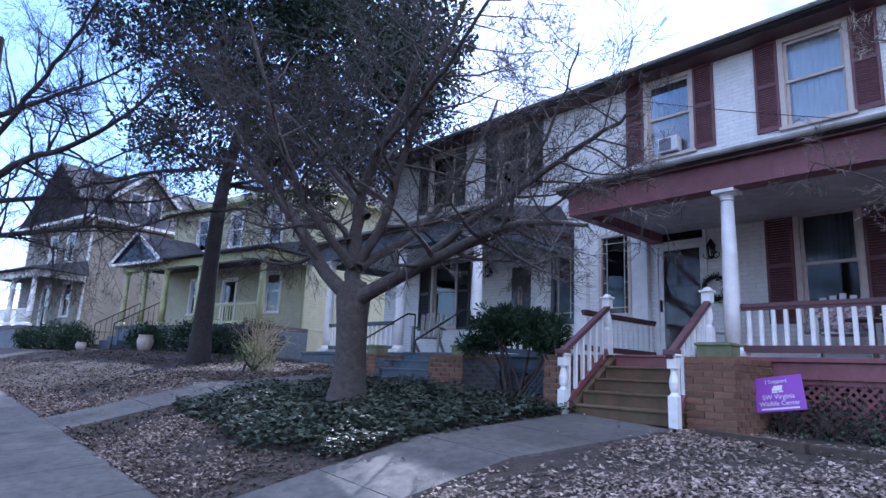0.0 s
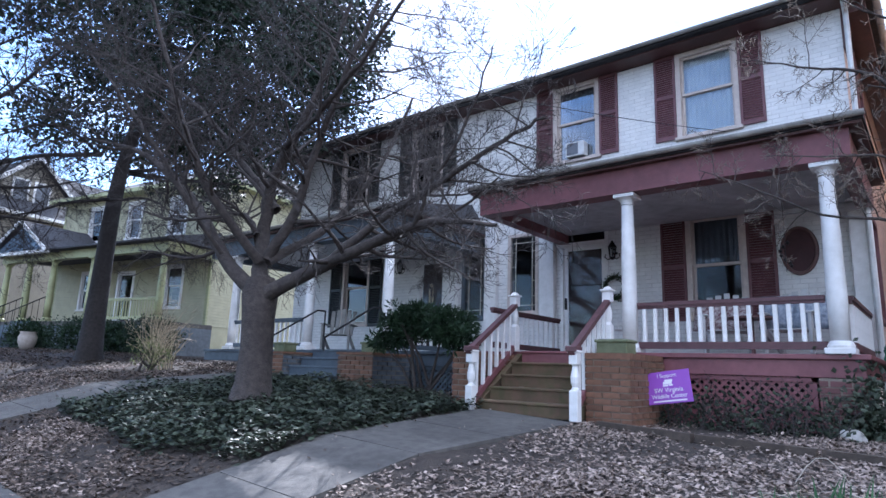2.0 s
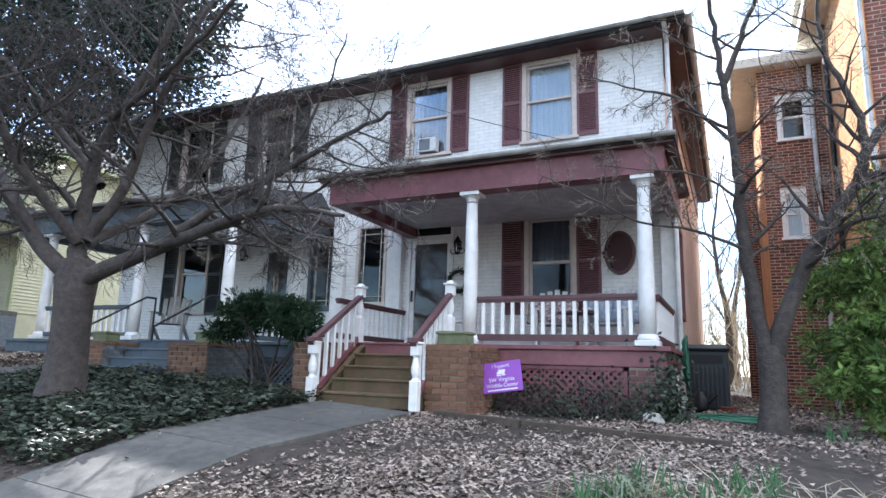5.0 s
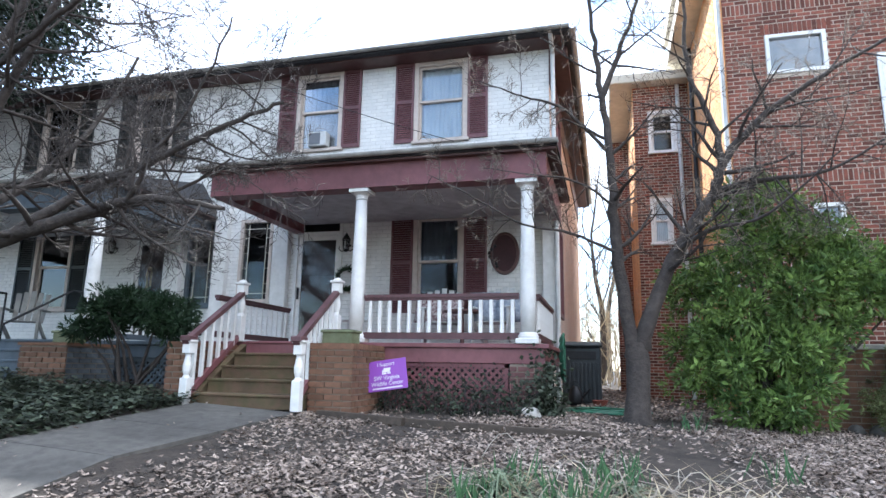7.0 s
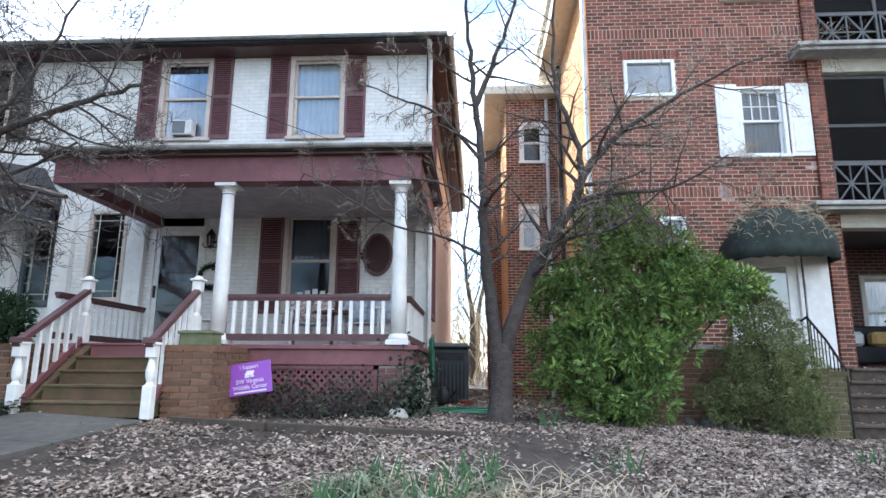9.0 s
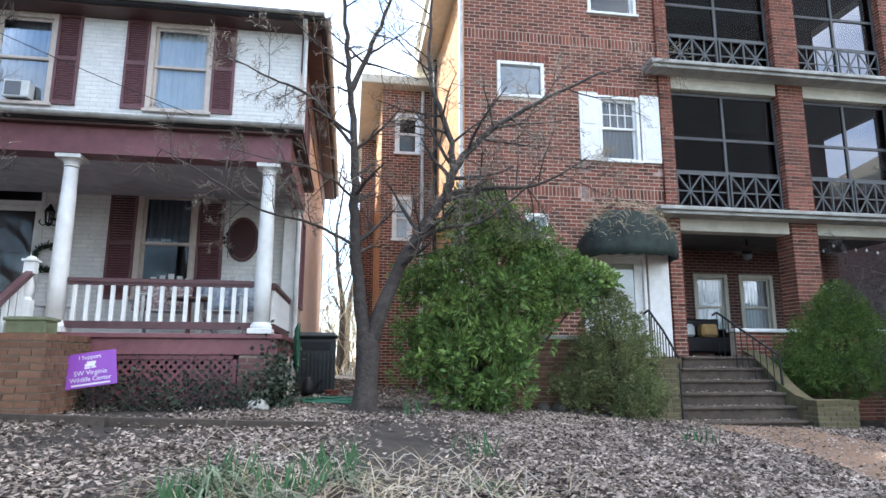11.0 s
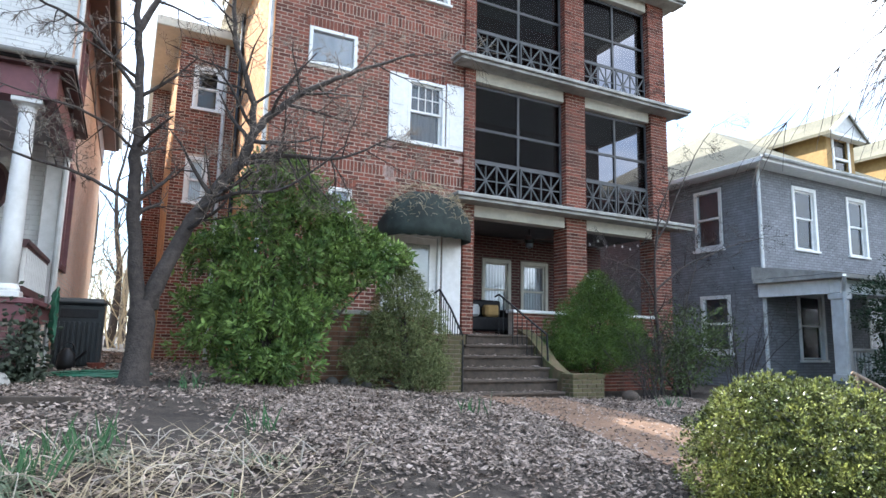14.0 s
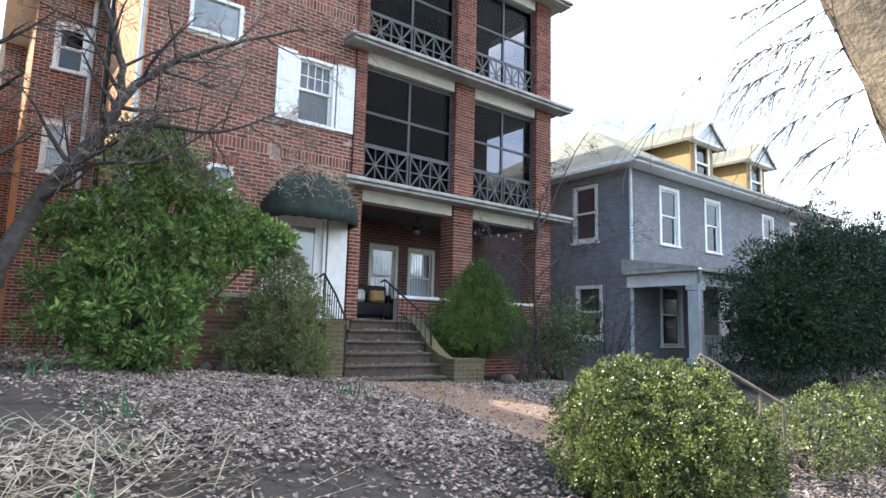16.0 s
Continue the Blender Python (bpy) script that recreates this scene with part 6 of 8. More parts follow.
def dress(soup, thin, fine, rad, rng, every, length, spec, start=0.15, spread_=0.75, lift=0.1):
    """Side limbs along a hand-set limb."""
    m = len(fine) - 1
    for k in range(every):
        t = start + (1 - start) * (k + rng.random()) / every
        i = min(m - 1, int(t * m))
        d = (fine[i + 1] - fine[i]).normalized()
        side = d.cross(Vector((rng.gauss(0, 1), rng.gauss(0, 1), rng.gauss(0, 1)))).normalized()
        nd = (d * (1 - spread_) + side * spread_ + UPV * lift).normalized()
        grow(soup, fine[i], nd, length * rng.uniform(0.6, 1.2), max(0.006, min(rad[i] * 0.5, 0.035)), 0, rng, spec, None, thin)


# the wide bare tree on the ivy bed
TX, TY = -7.02, 4.78
TZ = land(TX, TY) - 0.05
cherry = thing("bare_tree", (TX, TY, TZ), "wide bare grey-barked tree with a low fork on the ivy bed", "tree")
rng = random.Random(11)
S, TH = Soup(), Soup()
S.tube([Vector((TX + dx, TY, TZ + dz)) for dx, dz in ((-0.02, 0), (-0.01, 0.12), (0, 0.35), (0.0, 0.8), (-0.02, 1.2), (-0.03, 1.5), (-0.04, 1.72))], [0.38, 0.29, 0.235, 0.21, 0.215, 0.24, 0.18], 16)
fz = TZ + 1.5
SPEC = [(6, 0.62, 0.5, 0.13, 0.05), (5, 0.66, 0.5, 0.15, 0.05), (4, 0.7, 0.45, 0.17, 0.03), (0, 0.5, 0.5, 0.2, 0.0)]
limbs = [
    ([(TX - 0.1, TY, fz), (-7.5, 4.72, 2.95), (-8.45, 4.72, 3.85), (-9.8, 4.7, 4.75), (-11.0, 4.7, 5.3), (-12.6, 4.6, 5.8)], 0.135, 0.025),
    ([(TX - 0.02, TY, fz), (-7.2, 5.1, 3.1), (-7.15, 5.1, 4.0), (-6.75, 5.1, 4.6), (-6.4, 5.2, 5.3), (-5.9, 5.3, 6.6)], 0.15, 0.03),
    ([(TX + 0.1, TY, fz), (-5.85, 5.12, 2.78), (-5.25, 5.12, 2.92), (-4.55, 5.12, 3.08), (-3.95, 5.12, 3.12), (-3.2, 5.12, 2.98)], 0.13, 0.02),
    ([(-6.93, 5.0, 2.95), (-6.5, 5.1, 3.6), (-6.1, 5.1, 4.5), (-5.5, 5.1, 5.6), (-4.9, 5.2, 6.8)], 0.10, 0.02),
    ([(-7.1, 5.2, 3.7), (-7.9, 5.0, 4.6), (-8.9, 4.8, 5.6), (-10.0, 4.5, 6.4)], 0.085, 0.02),
    ([(-5.6, 5.1, 2.86), (-5.1, 5.3, 3.3), (-4.2, 5.3, 3.6), (-3.4, 5.3, 3.92), (-2.75, 5.3, 4.1)], 0.075, 0.016),
    ([(-5.3, 5.1, 2.9), (-4.8, 5.5, 3.15), (-4.3, 5.7, 3.35), (-3.65, 5.8, 3.75)], 0.05, 0.012),
    ([(-6.9, 5.0, 2.9), (-6.7, 5.9, 3.6), (-6.5, 6.6, 4.6), (-6.2, 7.0, 5.9)], 0.09, 0.02),
    ([(-7.0, 4.9, 2.9), (-7.2, 4.1, 3.9), (-7.3, 3.6, 5.0), (-7.4, 3.2, 6.2)], 0.08, 0.02),
    ([(-8.5, 4.7, 3.75), (-8.9, 4.3, 4.6), (-9.6, 3.9, 5.6), (-10.4, 3.6, 6.5)], 0.06, 0.014),
    ([(-6.75, 5.0, 4.5), (-6.0, 4.9, 4.75), (-5.2, 4.8, 5.1), (-4.4, 4.7, 5.6), (-3.6, 4.6, 6.2)], 0.06, 0.014),
    ([(-7.2, 5.0, 3.3), (-8.0, 5.3, 3.75), (-9.0, 5.5, 4.0), (-10.2, 5.6, 4.2)], 0.06, 0.014),
    ([(-4.3, 5.1, 3.1), (-3.9, 4.9, 3.5), (-3.4, 4.8, 4.0), (-3.0, 4.7, 4.7)], 0.035, 0.008),
]
for k, (pts, r0, r1) in enumerate(limbs):
    pts = [(x - 0.2, y - 0.12, z) if i or abs(z - fz) > 0.01 else (x, y, z) for i, (x, y, z) in enumerate(pts)]
    fine, rad = run_limb(S, pts, r0 * 0.88, r1, 9, 0.012, k)
    few = k in (6, 7)
    dress(S, TH, fine, rad, rng, 6 if few else 12, 1.0 if few or k in (2, 5, 12) else 1.45, SPEC, 0.3 if few else 0.2, 0.74, 0.10)
S.put("trunk", M_BARK, cherry, "grey ringed bark trunk and limbs", smooth=True)
TH.put("twig", M_TWIG, cherry, "fine bare twigs", smooth=True, kind="stuff")

# the dark broad-leaved evergreen behind it
EX, EY = -15.28, 5.95
EZ = land(EX, EY)
ever = thing("evergreen_tree", (EX, EY, EZ), "tall dark-leaved evergreen tree with a single straight trunk", "tree")
rng = random.Random(5)
S, TH, LV = Soup(), Soup(), Soup()
fine, rad = run_limb(S, [(EX, EY, EZ - 0.05), (EX + 0.02, EY, EZ + 0.25), (EX + 0.0, EY + 0.02, EZ + 1.5), (EX + 0.06, EY + 0.1, 6.0), (EX + 0.35, EY + 0.6, 9.5), (EX + 0.5, EY + 0.9, 13.5)], 0.36, 0.06, 14)
centre, axes = Vector((-14.7, 7.5, 9.9)), Vector((5.3, 4.9, 5.0))
k = 0
while k < 470:
    u = Vector((rng.uniform(-1, 1), rng.uniform(-1, 1), rng.uniform(-1, 1)))
    c = centre + Vector((u.x * axes.x, u.y * axes.y, u.z * axes.z))
    if not 0.2 < u.length < 1.0 + 0.16 * noise.noise(u * 2.3) or c.z < 6.7 + 0.9 * noise.noise((c.x * 0.6, c.y * 0.6, 4)):
        continue
    k += 1
    hub = min(fine[12:], key=lambda q: abs(q.z - (c.z - 0.7)))
    if k % 9 == 0:
        mid = hub.lerp(c, 0.5) - UPV * 0.1
        TH.tube([hub.copy(), mid, c.copy()], [0.05, 0.03, 0.008], 4)
    R = rng.uniform(0.45, 0.8)
    for j in range(185):
        v = Vector((rng.gauss(0, 1), rng.gauss(0, 1), rng.gauss(0, 0.8))).normalized() * R * rng.random() ** 0.4
        d = (v.normalized() + Vector((rng.gauss(0, 0.5), rng.gauss(0, 0.5), rng.gauss(0, 0.5)))).normalized()
        LV.quad(c + v, d, d.cross(Vector((rng.gauss(0, 1), rng.gauss(0, 1), rng.gauss(0, 1)))).normalized(), rng.uniform(0.11, 0.19), rng.uniform(0.055, 0.09))
low_limbs = [
    ([(-14.68, 5.36, 6.13), (-14.65, 4.13, 5.73), (-14.46, 3.31, 5.25), (-14.19, 2.54, 4.85), (-13.92, 1.91, 4.14), (-13.59, 1.43, 3.45)], 0.06, 0.008),
    ([(-14.83, 5.67, 5.18), (-14.64, 4.88, 4.87), (-14.48, 4.01, 4.40), (-14.24, 3.21, 3.96), (-13.91, 2.69, 3.42)], 0.045, 0.006),
    ([(-14.68, 5.36, 6.13), (-14.38, 4.33, 6.41), (-14.17, 3.59, 6.01), (-14.06, 2.66, 5.28), (-13.77, 1.86, 4.89)], 0.045, 0.006),
    ([(-14.81, 5.74, 5.15), (-14.03, 6.26, 5.18), (-13.42, 6.59, 4.75), (-12.95, 6.71, 4.03)], 0.04, 0.006),
    ([(-15.19, 4.04, 5.82), (-15.03, 3.37, 5.01), (-14.86, 2.71, 3.96), (-14.46, 2.37, 3.61)], 0.03, 0.005),
]
DEAD = [(5, 0.6, 0.5, 0.12, -0.05), (4, 0.6, 0.5, 0.16, -0.06), (3, 0.55, 0.5, 0.18, -0.05), (0, 0.5, 0.5, 0.2, 0.0)]
for i, (pts, r0, r1) in enumerate(low_limbs):
    f2, rd2 = run_limb(S, pts, r0, r1, 7, 0.03, 130 + i)
    dress(S, TH, f2, rd2, rng, 12, 1.5, DEAD, 0.15, 0.7, -0.12)
S.put("trunk", M_BARK_DARK, ever, smooth=True)
TH.put("limb", M_BARK_DARK, ever, smooth=True, kind="stuff")
LV.put("crown", M_EVERGREEN, ever, "dense glossy dark green leaves", kind="stuff")

# the slender forked tree before the gap
FXT, FYT = 0.43, 8.1
FZT = land(FXT, FYT) - 0.03
fork = thing("bare_tree", (FXT, FYT, FZT), "slender bare tree forking low beside the shrub", "tree")
rng = random.Random(23)
S, TH = Soup(), Soup()
S.tube([Vector((FXT + dx, FYT, FZT + dz)) for dx, dz in ((0, 0), (0, 0.1), (0.02, 0.4), (0.03, 0.75), (0.02, 1.0))], [0.22, 0.165, 0.14, 0.15, 0.12], 14)
SP2 = [(5, 0.62, 0.55, 0.12, 0.05), (4, 0.62, 0.5, 0.14, 0.03), (3, 0.55, 0.5, 0.16, 0.0), (0, 0.5, 0.5, 0.16, 0.0)]
for k, (pts, r0, r1, e, ln) in enumerate((
        ([(0.42, 8.1, FZT + 0.8), (0.30, 8.1, 2.5), (0.24, 8.05, 3.4), (0.22, 8.0, 4.1), (0.12, 8.0, 5.15), (0.05, 7.95, 5.9), (0.0, 7.9, 6.9)], 0.105, 0.02, 9, 0.8),
        ([(0.50, 8.1, FZT + 0.85), (0.66, 8.1, 2.3), (1.0, 8.1, 3.05), (1.45, 8.05, 3.75), (1.56, 8.0, 4.1), (1.95, 8.0, 4.55), (2.45, 7.95, 4.95), (3.0, 7.9, 5.25), (3.7, 7.8, 5.6)], 0.115, 0.015, 14, 0.95),
        ([(1.45, 8.05, 3.75), (2.0, 8.0, 3.85), (2.7, 7.9, 3.9), (3.4, 7.8, 4.3)], 0.05, 0.01, 10, 0.8),
        ([(1.55, 8.0, 4.05), (1.5, 8.0, 4.6), (1.25, 8.0, 5.3), (1.2, 7.9, 6.3), (1.3, 7.8, 7.2)], 0.055, 0.012, 9, 0.8),
        ([(0.13, 8.0, 5.1), (0.35, 8.0, 5.7), (0.62, 7.9, 6.4), (0.9, 7.8, 7.4)], 0.05, 0.012, 7, 0.7),
        ([(0.22, 8.0, 4.3), (-0.35, 7.8, 4.9), (-0.9, 7.7, 5.1), (-1.5, 7.6, 5.35)], 0.03, 0.006, 8, 0.55),
        ([(0.28, 8.05, 3.0), (-0.3, 7.9, 3.25), (-0.9, 7.7, 3.35), (-1.6, 7.5, 3.75), (-2.1, 7.4, 4.0)], 0.026, 0.005, 9, 0.5),
        ([(0.26, 8.0, 3.6), (-0.2, 7.8, 3.9), (-0.75, 7.7, 4.0), (-1.4, 7.6, 4.1)], 0.022, 0.005, 7, 0.5),
        ([(0.9, 8.1, 2.95), (1.3, 7.8, 3.2), (1.9, 7.5, 3.3), (2.6, 7.2, 3.9)], 0.04, 0.008, 9, 0.7))):
    fine, rad = run_limb(S, pts, r0, r1, 8, 0.012, 40 + k)
    dress(S, TH, fine, rad, rng, e + 4, ln * 1.1, SP2, 0.2, 0.75, 0.05)
S.put("trunk", M_BARK, fork, "smooth brown-grey forked trunk", smooth=True)
TH.put("twig", M_TWIG_PALE, fork, smooth=True, kind="stuff")

# leaning trunk with hanging twigs beside the hedge
big = thing("leaning_tree", (8.0, 0.75, land(8.0, 0.75)), "thick leaning tree with pale ridged bark and hanging twigs", "tree")
rng = random.Random(3)
S, TH = Soup(), Soup()
fine, rad = run_limb(S, [(8.2, 0.6, -0.25), (8.1, 0.8, 0.6), (7.95, 1.35, 2.2), (7.75, 1.87, 3.9), (7.47, 2.25, 5.2), (7.1, 2.7, 7.0)], 0.48, 0.33, 44, 0.0)
def weeping(start, way, length, r, sub_count):
    """A limb that arches out and droops, hung with fine twigs."""
    pts, q, d = [Vector(start)], Vector(start), Vector(way).normalized()
    for i in range(9):
        d = (d + Vector((rng.gauss(0, 0.05), rng.gauss(0, 0.05), -0.045))).normalized()
        q = q + d * length / 9
        pts.append(q.copy())
    TH.tube(pts, [max(0.004, r * (1 - i / 10)) for i in range(10)], 5)
    for j in range(sub_count):
        i = rng.randrange(1, 10)
        e = pts[i].copy()
        g = (d + Vector((rng.gauss(0, 0.45), rng.gauss(0, 0.3), rng.gauss(-0.1, 0.3)))).normalized()
        ln = rng.uniform(0.3, 1.1)
        sp = [e.copy()]
        for m in range(6):
            g = (g + Vector((rng.gauss(0, 0.08), rng.gauss(0, 0.08), -0.19))).normalized()
            e = e + g * ln / 6
            sp.append(e.copy())
        TH.tube(sp, [0.0060 - 0.0006 * m for m in range(7)], 3)


weeping((7.2, 2.45, 5.15), (-0.3, 1.0, -0.40), 2.2, 0.013, 16)
weeping((7.35, 2.4, 5.0), (-0.35, 1.0, -0.25), 1.1, 0.010, 26)
weeping((7.3, 2.4, 5.25), (-0.1, 1.0, 0.1), 1.0, 0.009, 30)
weeping((7.45, 2.35, 4.75), (-0.3, 1.0, 0.12), 1.1, 0.008, 34)
weeping((7.5, 2.3, 4.55), (-0.3, 1.0, 0.0), 1.2, 0.008, 34)
weeping((7.55, 2.25, 4.35), (-0.25, 1.0, 0.05), 1.0, 0.007, 30)
weeping((7.6, 2.2, 4.1), (-0.2, 1.0, -0.15), 1.0, 0.007, 26)
weeping((7.68, 2.1, 3.75), (-0.15, 1.0, -0.1), 0.9, 0.006, 20)
weeping((7.72, 2.05, 3.55), (-0.15, 1.0, -0.2), 0.8, 0.006, 16)
for i, (x, y, z) in enumerate(S.v):
    c = fine[i // 44]
    d = Vector((x, y, z)) - c
    ridge = noise.noise((math.atan2(d.y, d.x) * 7.0, z * 1.3, 2.0)) + 0.6 * noise.noise((math.atan2(d.y, d.x) * 15.0, z * 3.0, 7.0))
    S.v[i] = tuple(c + d * (1 + 0.17 * ridge))
S.put("trunk", M_BARK_PALE, big, smooth=True)
TH.put("hanging_twig", M_TWIG, big, smooth=True, kind="stuff")


def bare_tree(at, height, seed, group=""):
    t = thing("bare_tree", at, "leafless tree standing behind the houses", "tree", group)
    rng = random.Random(seed)
    S, TH = Soup(), Soup()
    p = Vector(at)
    fine, rad = run_limb(S, [p, p + Vector((rng.gauss(0, 0.2), 0, height * 0.3)), p + Vector((rng.gauss(0, 0.5), rng.gauss(0, 0.4), height * 0.65)), p + Vector((rng.gauss(0, 0.8), 0, height))], height * 0.022, 0.02, 8, 0.02, seed)
    dress(S, TH, fine, rad, rng, 16, height * 0.34, [(6, 0.6, 0.5, 0.18, 0.06), (5, 0.6, 0.55, 0.2, 0.03), (3, 0.6, 0.5, 0.25, 0.0)], 0.2, 0.62, 0.25)
    S.put("trunk", M_BARK, t, smooth=True)
    TH.put("twig", M_TWIG, t, smooth=True, kind="stuff")
    return t


for k, (x, y, h) in enumerate(((-0.2, 27, 9), (1.0, 33, 11), (-1.8, 36, 11), (0.2, 42, 13), (1.9, 25, 8), (14.0, 30, 12), (33, 20, 9), (-27, 26, 15), (-16.5, 24, 13))):
    bare_tree((x, y, land(x, y) - 0.1), h, 70 + k, "bare trees behind the houses")
# bare limbs that reach in from a tree by the kerb
kerb = thing("kerb_tree", (-16.5, 1.0, land(-16.5, 1.0) - 0.05), "bare kerbside tree with long dark spreading limbs", "tree")
rng = random.Random(31)
S, TH = Soup(), Soup()
run_limb(S, [(-16.5, 1.0, land(-16.5, 1.0) - 0.1), (-16.5, 1.0, 1.6), (-16.4, 1.05, 3.6), (-16.3, 1.1, 5.2), (-16.4, 1.0, 8.5)], 0.28, 0.1, 12)
for k, (pts, r0, r1) in enumerate((
        ([(-14.3, 1.1, 4.9), (-13.2, 1.7, 5.4), (-12.2, 2.2, 5.5), (-11.2, 2.9, 6.1), (-10.4, 3.4, 6.9)], 0.11, 0.02),
        ([(-14.4, 1.05, 3.8), (-13.6, 2.1, 4.0), (-13.0, 3.1, 4.2), (-12.4, 4.2, 4.1)], 0.09, 0.015),
        ([(-14.25, 1.1, 5.6), (-13.4, 1.6, 6.8), (-12.3, 2.0, 7.8), (-11.3, 2.3, 8.6)], 0.09, 0.015),
        ([(-14.3, 1.1, 4.6), (-14.2, 2.6, 5.0), (-14.3, 4.2, 5.2), (-13.9, 5.3, 5.6)], 0.08, 0.015),
        ([(-14.2, 1.2, 6.6), (-13.9, 2.6, 7.6), (-13.4, 3.8, 8.6)], 0.08, 0.015))):
    pts = [(x - 2.0 + 0.3 * i, y, z) for i, (x, y, z) in enumerate(pts)]
    fine, rad = run_limb(S, pts, r0 * 0.9, r1, 8, 0.02, 90 + k)
    dress(S, TH, fine, rad, rng, 22, 1.45, SPEC, 0.15, 0.7, 0.02)
S.put("trunk", M_BARK_DARK, kerb, smooth=True)
TH.put("twig", M_BARK_DARK, kerb, smooth=True, kind="stuff")


def shrub(name, at, label, blobs, count, leaf, material, seed, category="shrub", stems=8, inner=0.45, lumps=0.30, narrow=0.45, lift=0.35, spray=5):
    """A loose shrub of leaf sprays: blobs are (dx, dy, z, rx, ry, rz) above the base, uneven at their rims."""
    t = thing(name, at, label, category)
    rng = random.Random(seed)
    LV, S = Soup(), Soup()
    p = Vector(at)
    weight = [b[3] * b[4] + b[4] * b[5] + b[3] * b[5] for b in blobs]
    for i in range(count):
        b = rng.choices(blobs, weight)[0]
        u = Vector((rng.gauss(0, 1), rng.gauss(0, 1), rng.gauss(0, 1))).normalized()
        rr = (1 - (1 - inner) * rng.random() ** 2.2) * (1 + lumps * noise.noise(u * 2.2 + Vector((b[0], b[1], b[2])) * 3.1 + Vector((seed, 0, 0))))
        c = p + Vector((b[0] + u.x * b[3] * rr, b[1] + u.y * b[4] * rr, b[2] + u.z * b[5] * rr))
        if c.z < land(c.x, c.y) + 0.02:
            continue
        for j in range(spray):
            d = (u * 0.8 + UPV * lift + Vector((rng.gauss(0, 0.6), rng.gauss(0, 0.6), rng.gauss(0, 0.6)))).normalized()
            s = d.cross(Vector((rng.gauss(0, 1), rng.gauss(0, 1), rng.gauss(0, 1)))).normalized()
            LV.leaf(c + Vector((rng.gauss(0, 1), rng.gauss(0, 1), rng.gauss(0, 1))) * leaf * 0.6, d, s, leaf * rng.uniform(0.7, 1.25), leaf * narrow * rng.uniform(0.8, 1.2))
    shrub_stems(S, p, blobs, stems, rng)
    S.put("stem", M_BARK, t, smooth=True, kind="stuff")
    LV.put("foliage", material, t, kind="stuff")
    return t


def shrub_stems(S, p, blobs, stems, rng):
    for i in range(stems):
        b = blobs[i % len(blobs)]
        q = p + Vector((rng.gauss(0, 0.08), rng.gauss(0, 0.08), -0.03))
        e = p + Vector((b[0] + rng.gauss(0, b[3] * 0.4), b[1] + rng.gauss(0, b[4] * 0.4), b[2] + b[5] * rng.uniform(-0.2, 0.5)))
        S.tube([q, q.lerp(e, 0.5) + Vector((rng.gauss(0, 0.05), rng.gauss(0, 0.05), 0.05)), e], [0.03, 0.02, 0.008], 5)


def clumped(name, at, label, blobs, clump, per, leaf, material, seed, category="shrub", stems=8, uneven=0.15, narrow=0.45, fill=0.35, gaps=0.25, droop=0.0, pack=2.4, lobe=1.0):
    """A dense shrub whose leaves stand in tufts of radius clump on the rims of its blobs, with hollows between the tufts."""
    t = thing(name, at, label, category)
    rng = random.Random(seed)
    LV, S = Soup(), Soup()
    p = Vector(at)
    blobs = [(*b[:3], b[3] * lobe, b[4] * lobe, b[5] * lobe) for b in blobs]

    def within(c, share):
        return any(((c.x - p.x - o[0]) / o[3]) ** 2 + ((c.y - p.y - o[1]) / o[4]) ** 2 + ((c.z - p.z - o[2]) / o[5]) ** 2 < share for o in blobs)
    for b in blobs:
        mean = (b[3] + b[4] + b[5]) / 3
        m = int(4 * math.pi * mean * mean / (clump * clump * pack))
        for i in range(m):
            zz = 1 - 2 * (i + rng.random()) / m
            an = i * 2.39996 + rng.gauss(0, 0.35)
            q = math.sqrt(max(0.0, 1 - zz * zz))
            u = Vector((q * math.cos(an), q * math.sin(an), zz))
            rr = 1 + uneven * (rng.random() - 0.5) + uneven * noise.noise(u * 2.4 + Vector((b[0], b[1], seed)))
            c = p + Vector((b[0] + u.x * b[3] * rr, b[1] + u.y * b[4] * rr, b[2] + u.z * b[5] * rr))
            if c.z < land(c.x, c.y) + 0.03 or within(c, 0.62) or rng.random() < gaps * 0.5:
                continue
            size = clump * rng.uniform(0.65, 1.35)
            root = c - u * size * 0.8
            for j in range(per):
                v = (u * 0.85 + UPV * 0.3 + Vector((rng.gauss(0, 0.62), rng.gauss(0, 0.62), rng.gauss(0, 0.62) - droop))).normalized()
                d = (v + Vector((rng.gauss(0, 0.35), rng.gauss(0, 0.35), rng.gauss(0, 0.35)))).normalized()
                s = d.cross(Vector((rng.gauss(0, 1), rng.gauss(0, 1), rng.gauss(0, 1)))).normalized()
                LV.leaf(root + v * size * rng.uniform(0.5, 1.15), d, s, leaf * rng.uniform(0.65, 1.25), leaf * narrow * rng.uniform(0.8, 1.2))
            for j in range(int(per * fill)):
                v = Vector((rng.gauss(0, 1), rng.gauss(0, 1), rng.gauss(0, 1))).normalized()
                c2 = c - u * mean * rng.uniform(0.25, 0.6) + v * size
                s = v.cross(Vector((rng.gauss(0, 1), rng.gauss(0, 1), rng.gauss(0, 1)))).normalized()
                if c2.z > land(c2.x, c2.y):
                    LV.leaf(c2, v, s, leaf * 1.7, leaf * narrow * 1.8)
    shrub_stems(S, p, blobs, stems, rng)
    S.put("stem", M_BARK, t, smooth=True, kind="stuff")
    LV.put("foliage", material, t, kind="stuff")
    return t


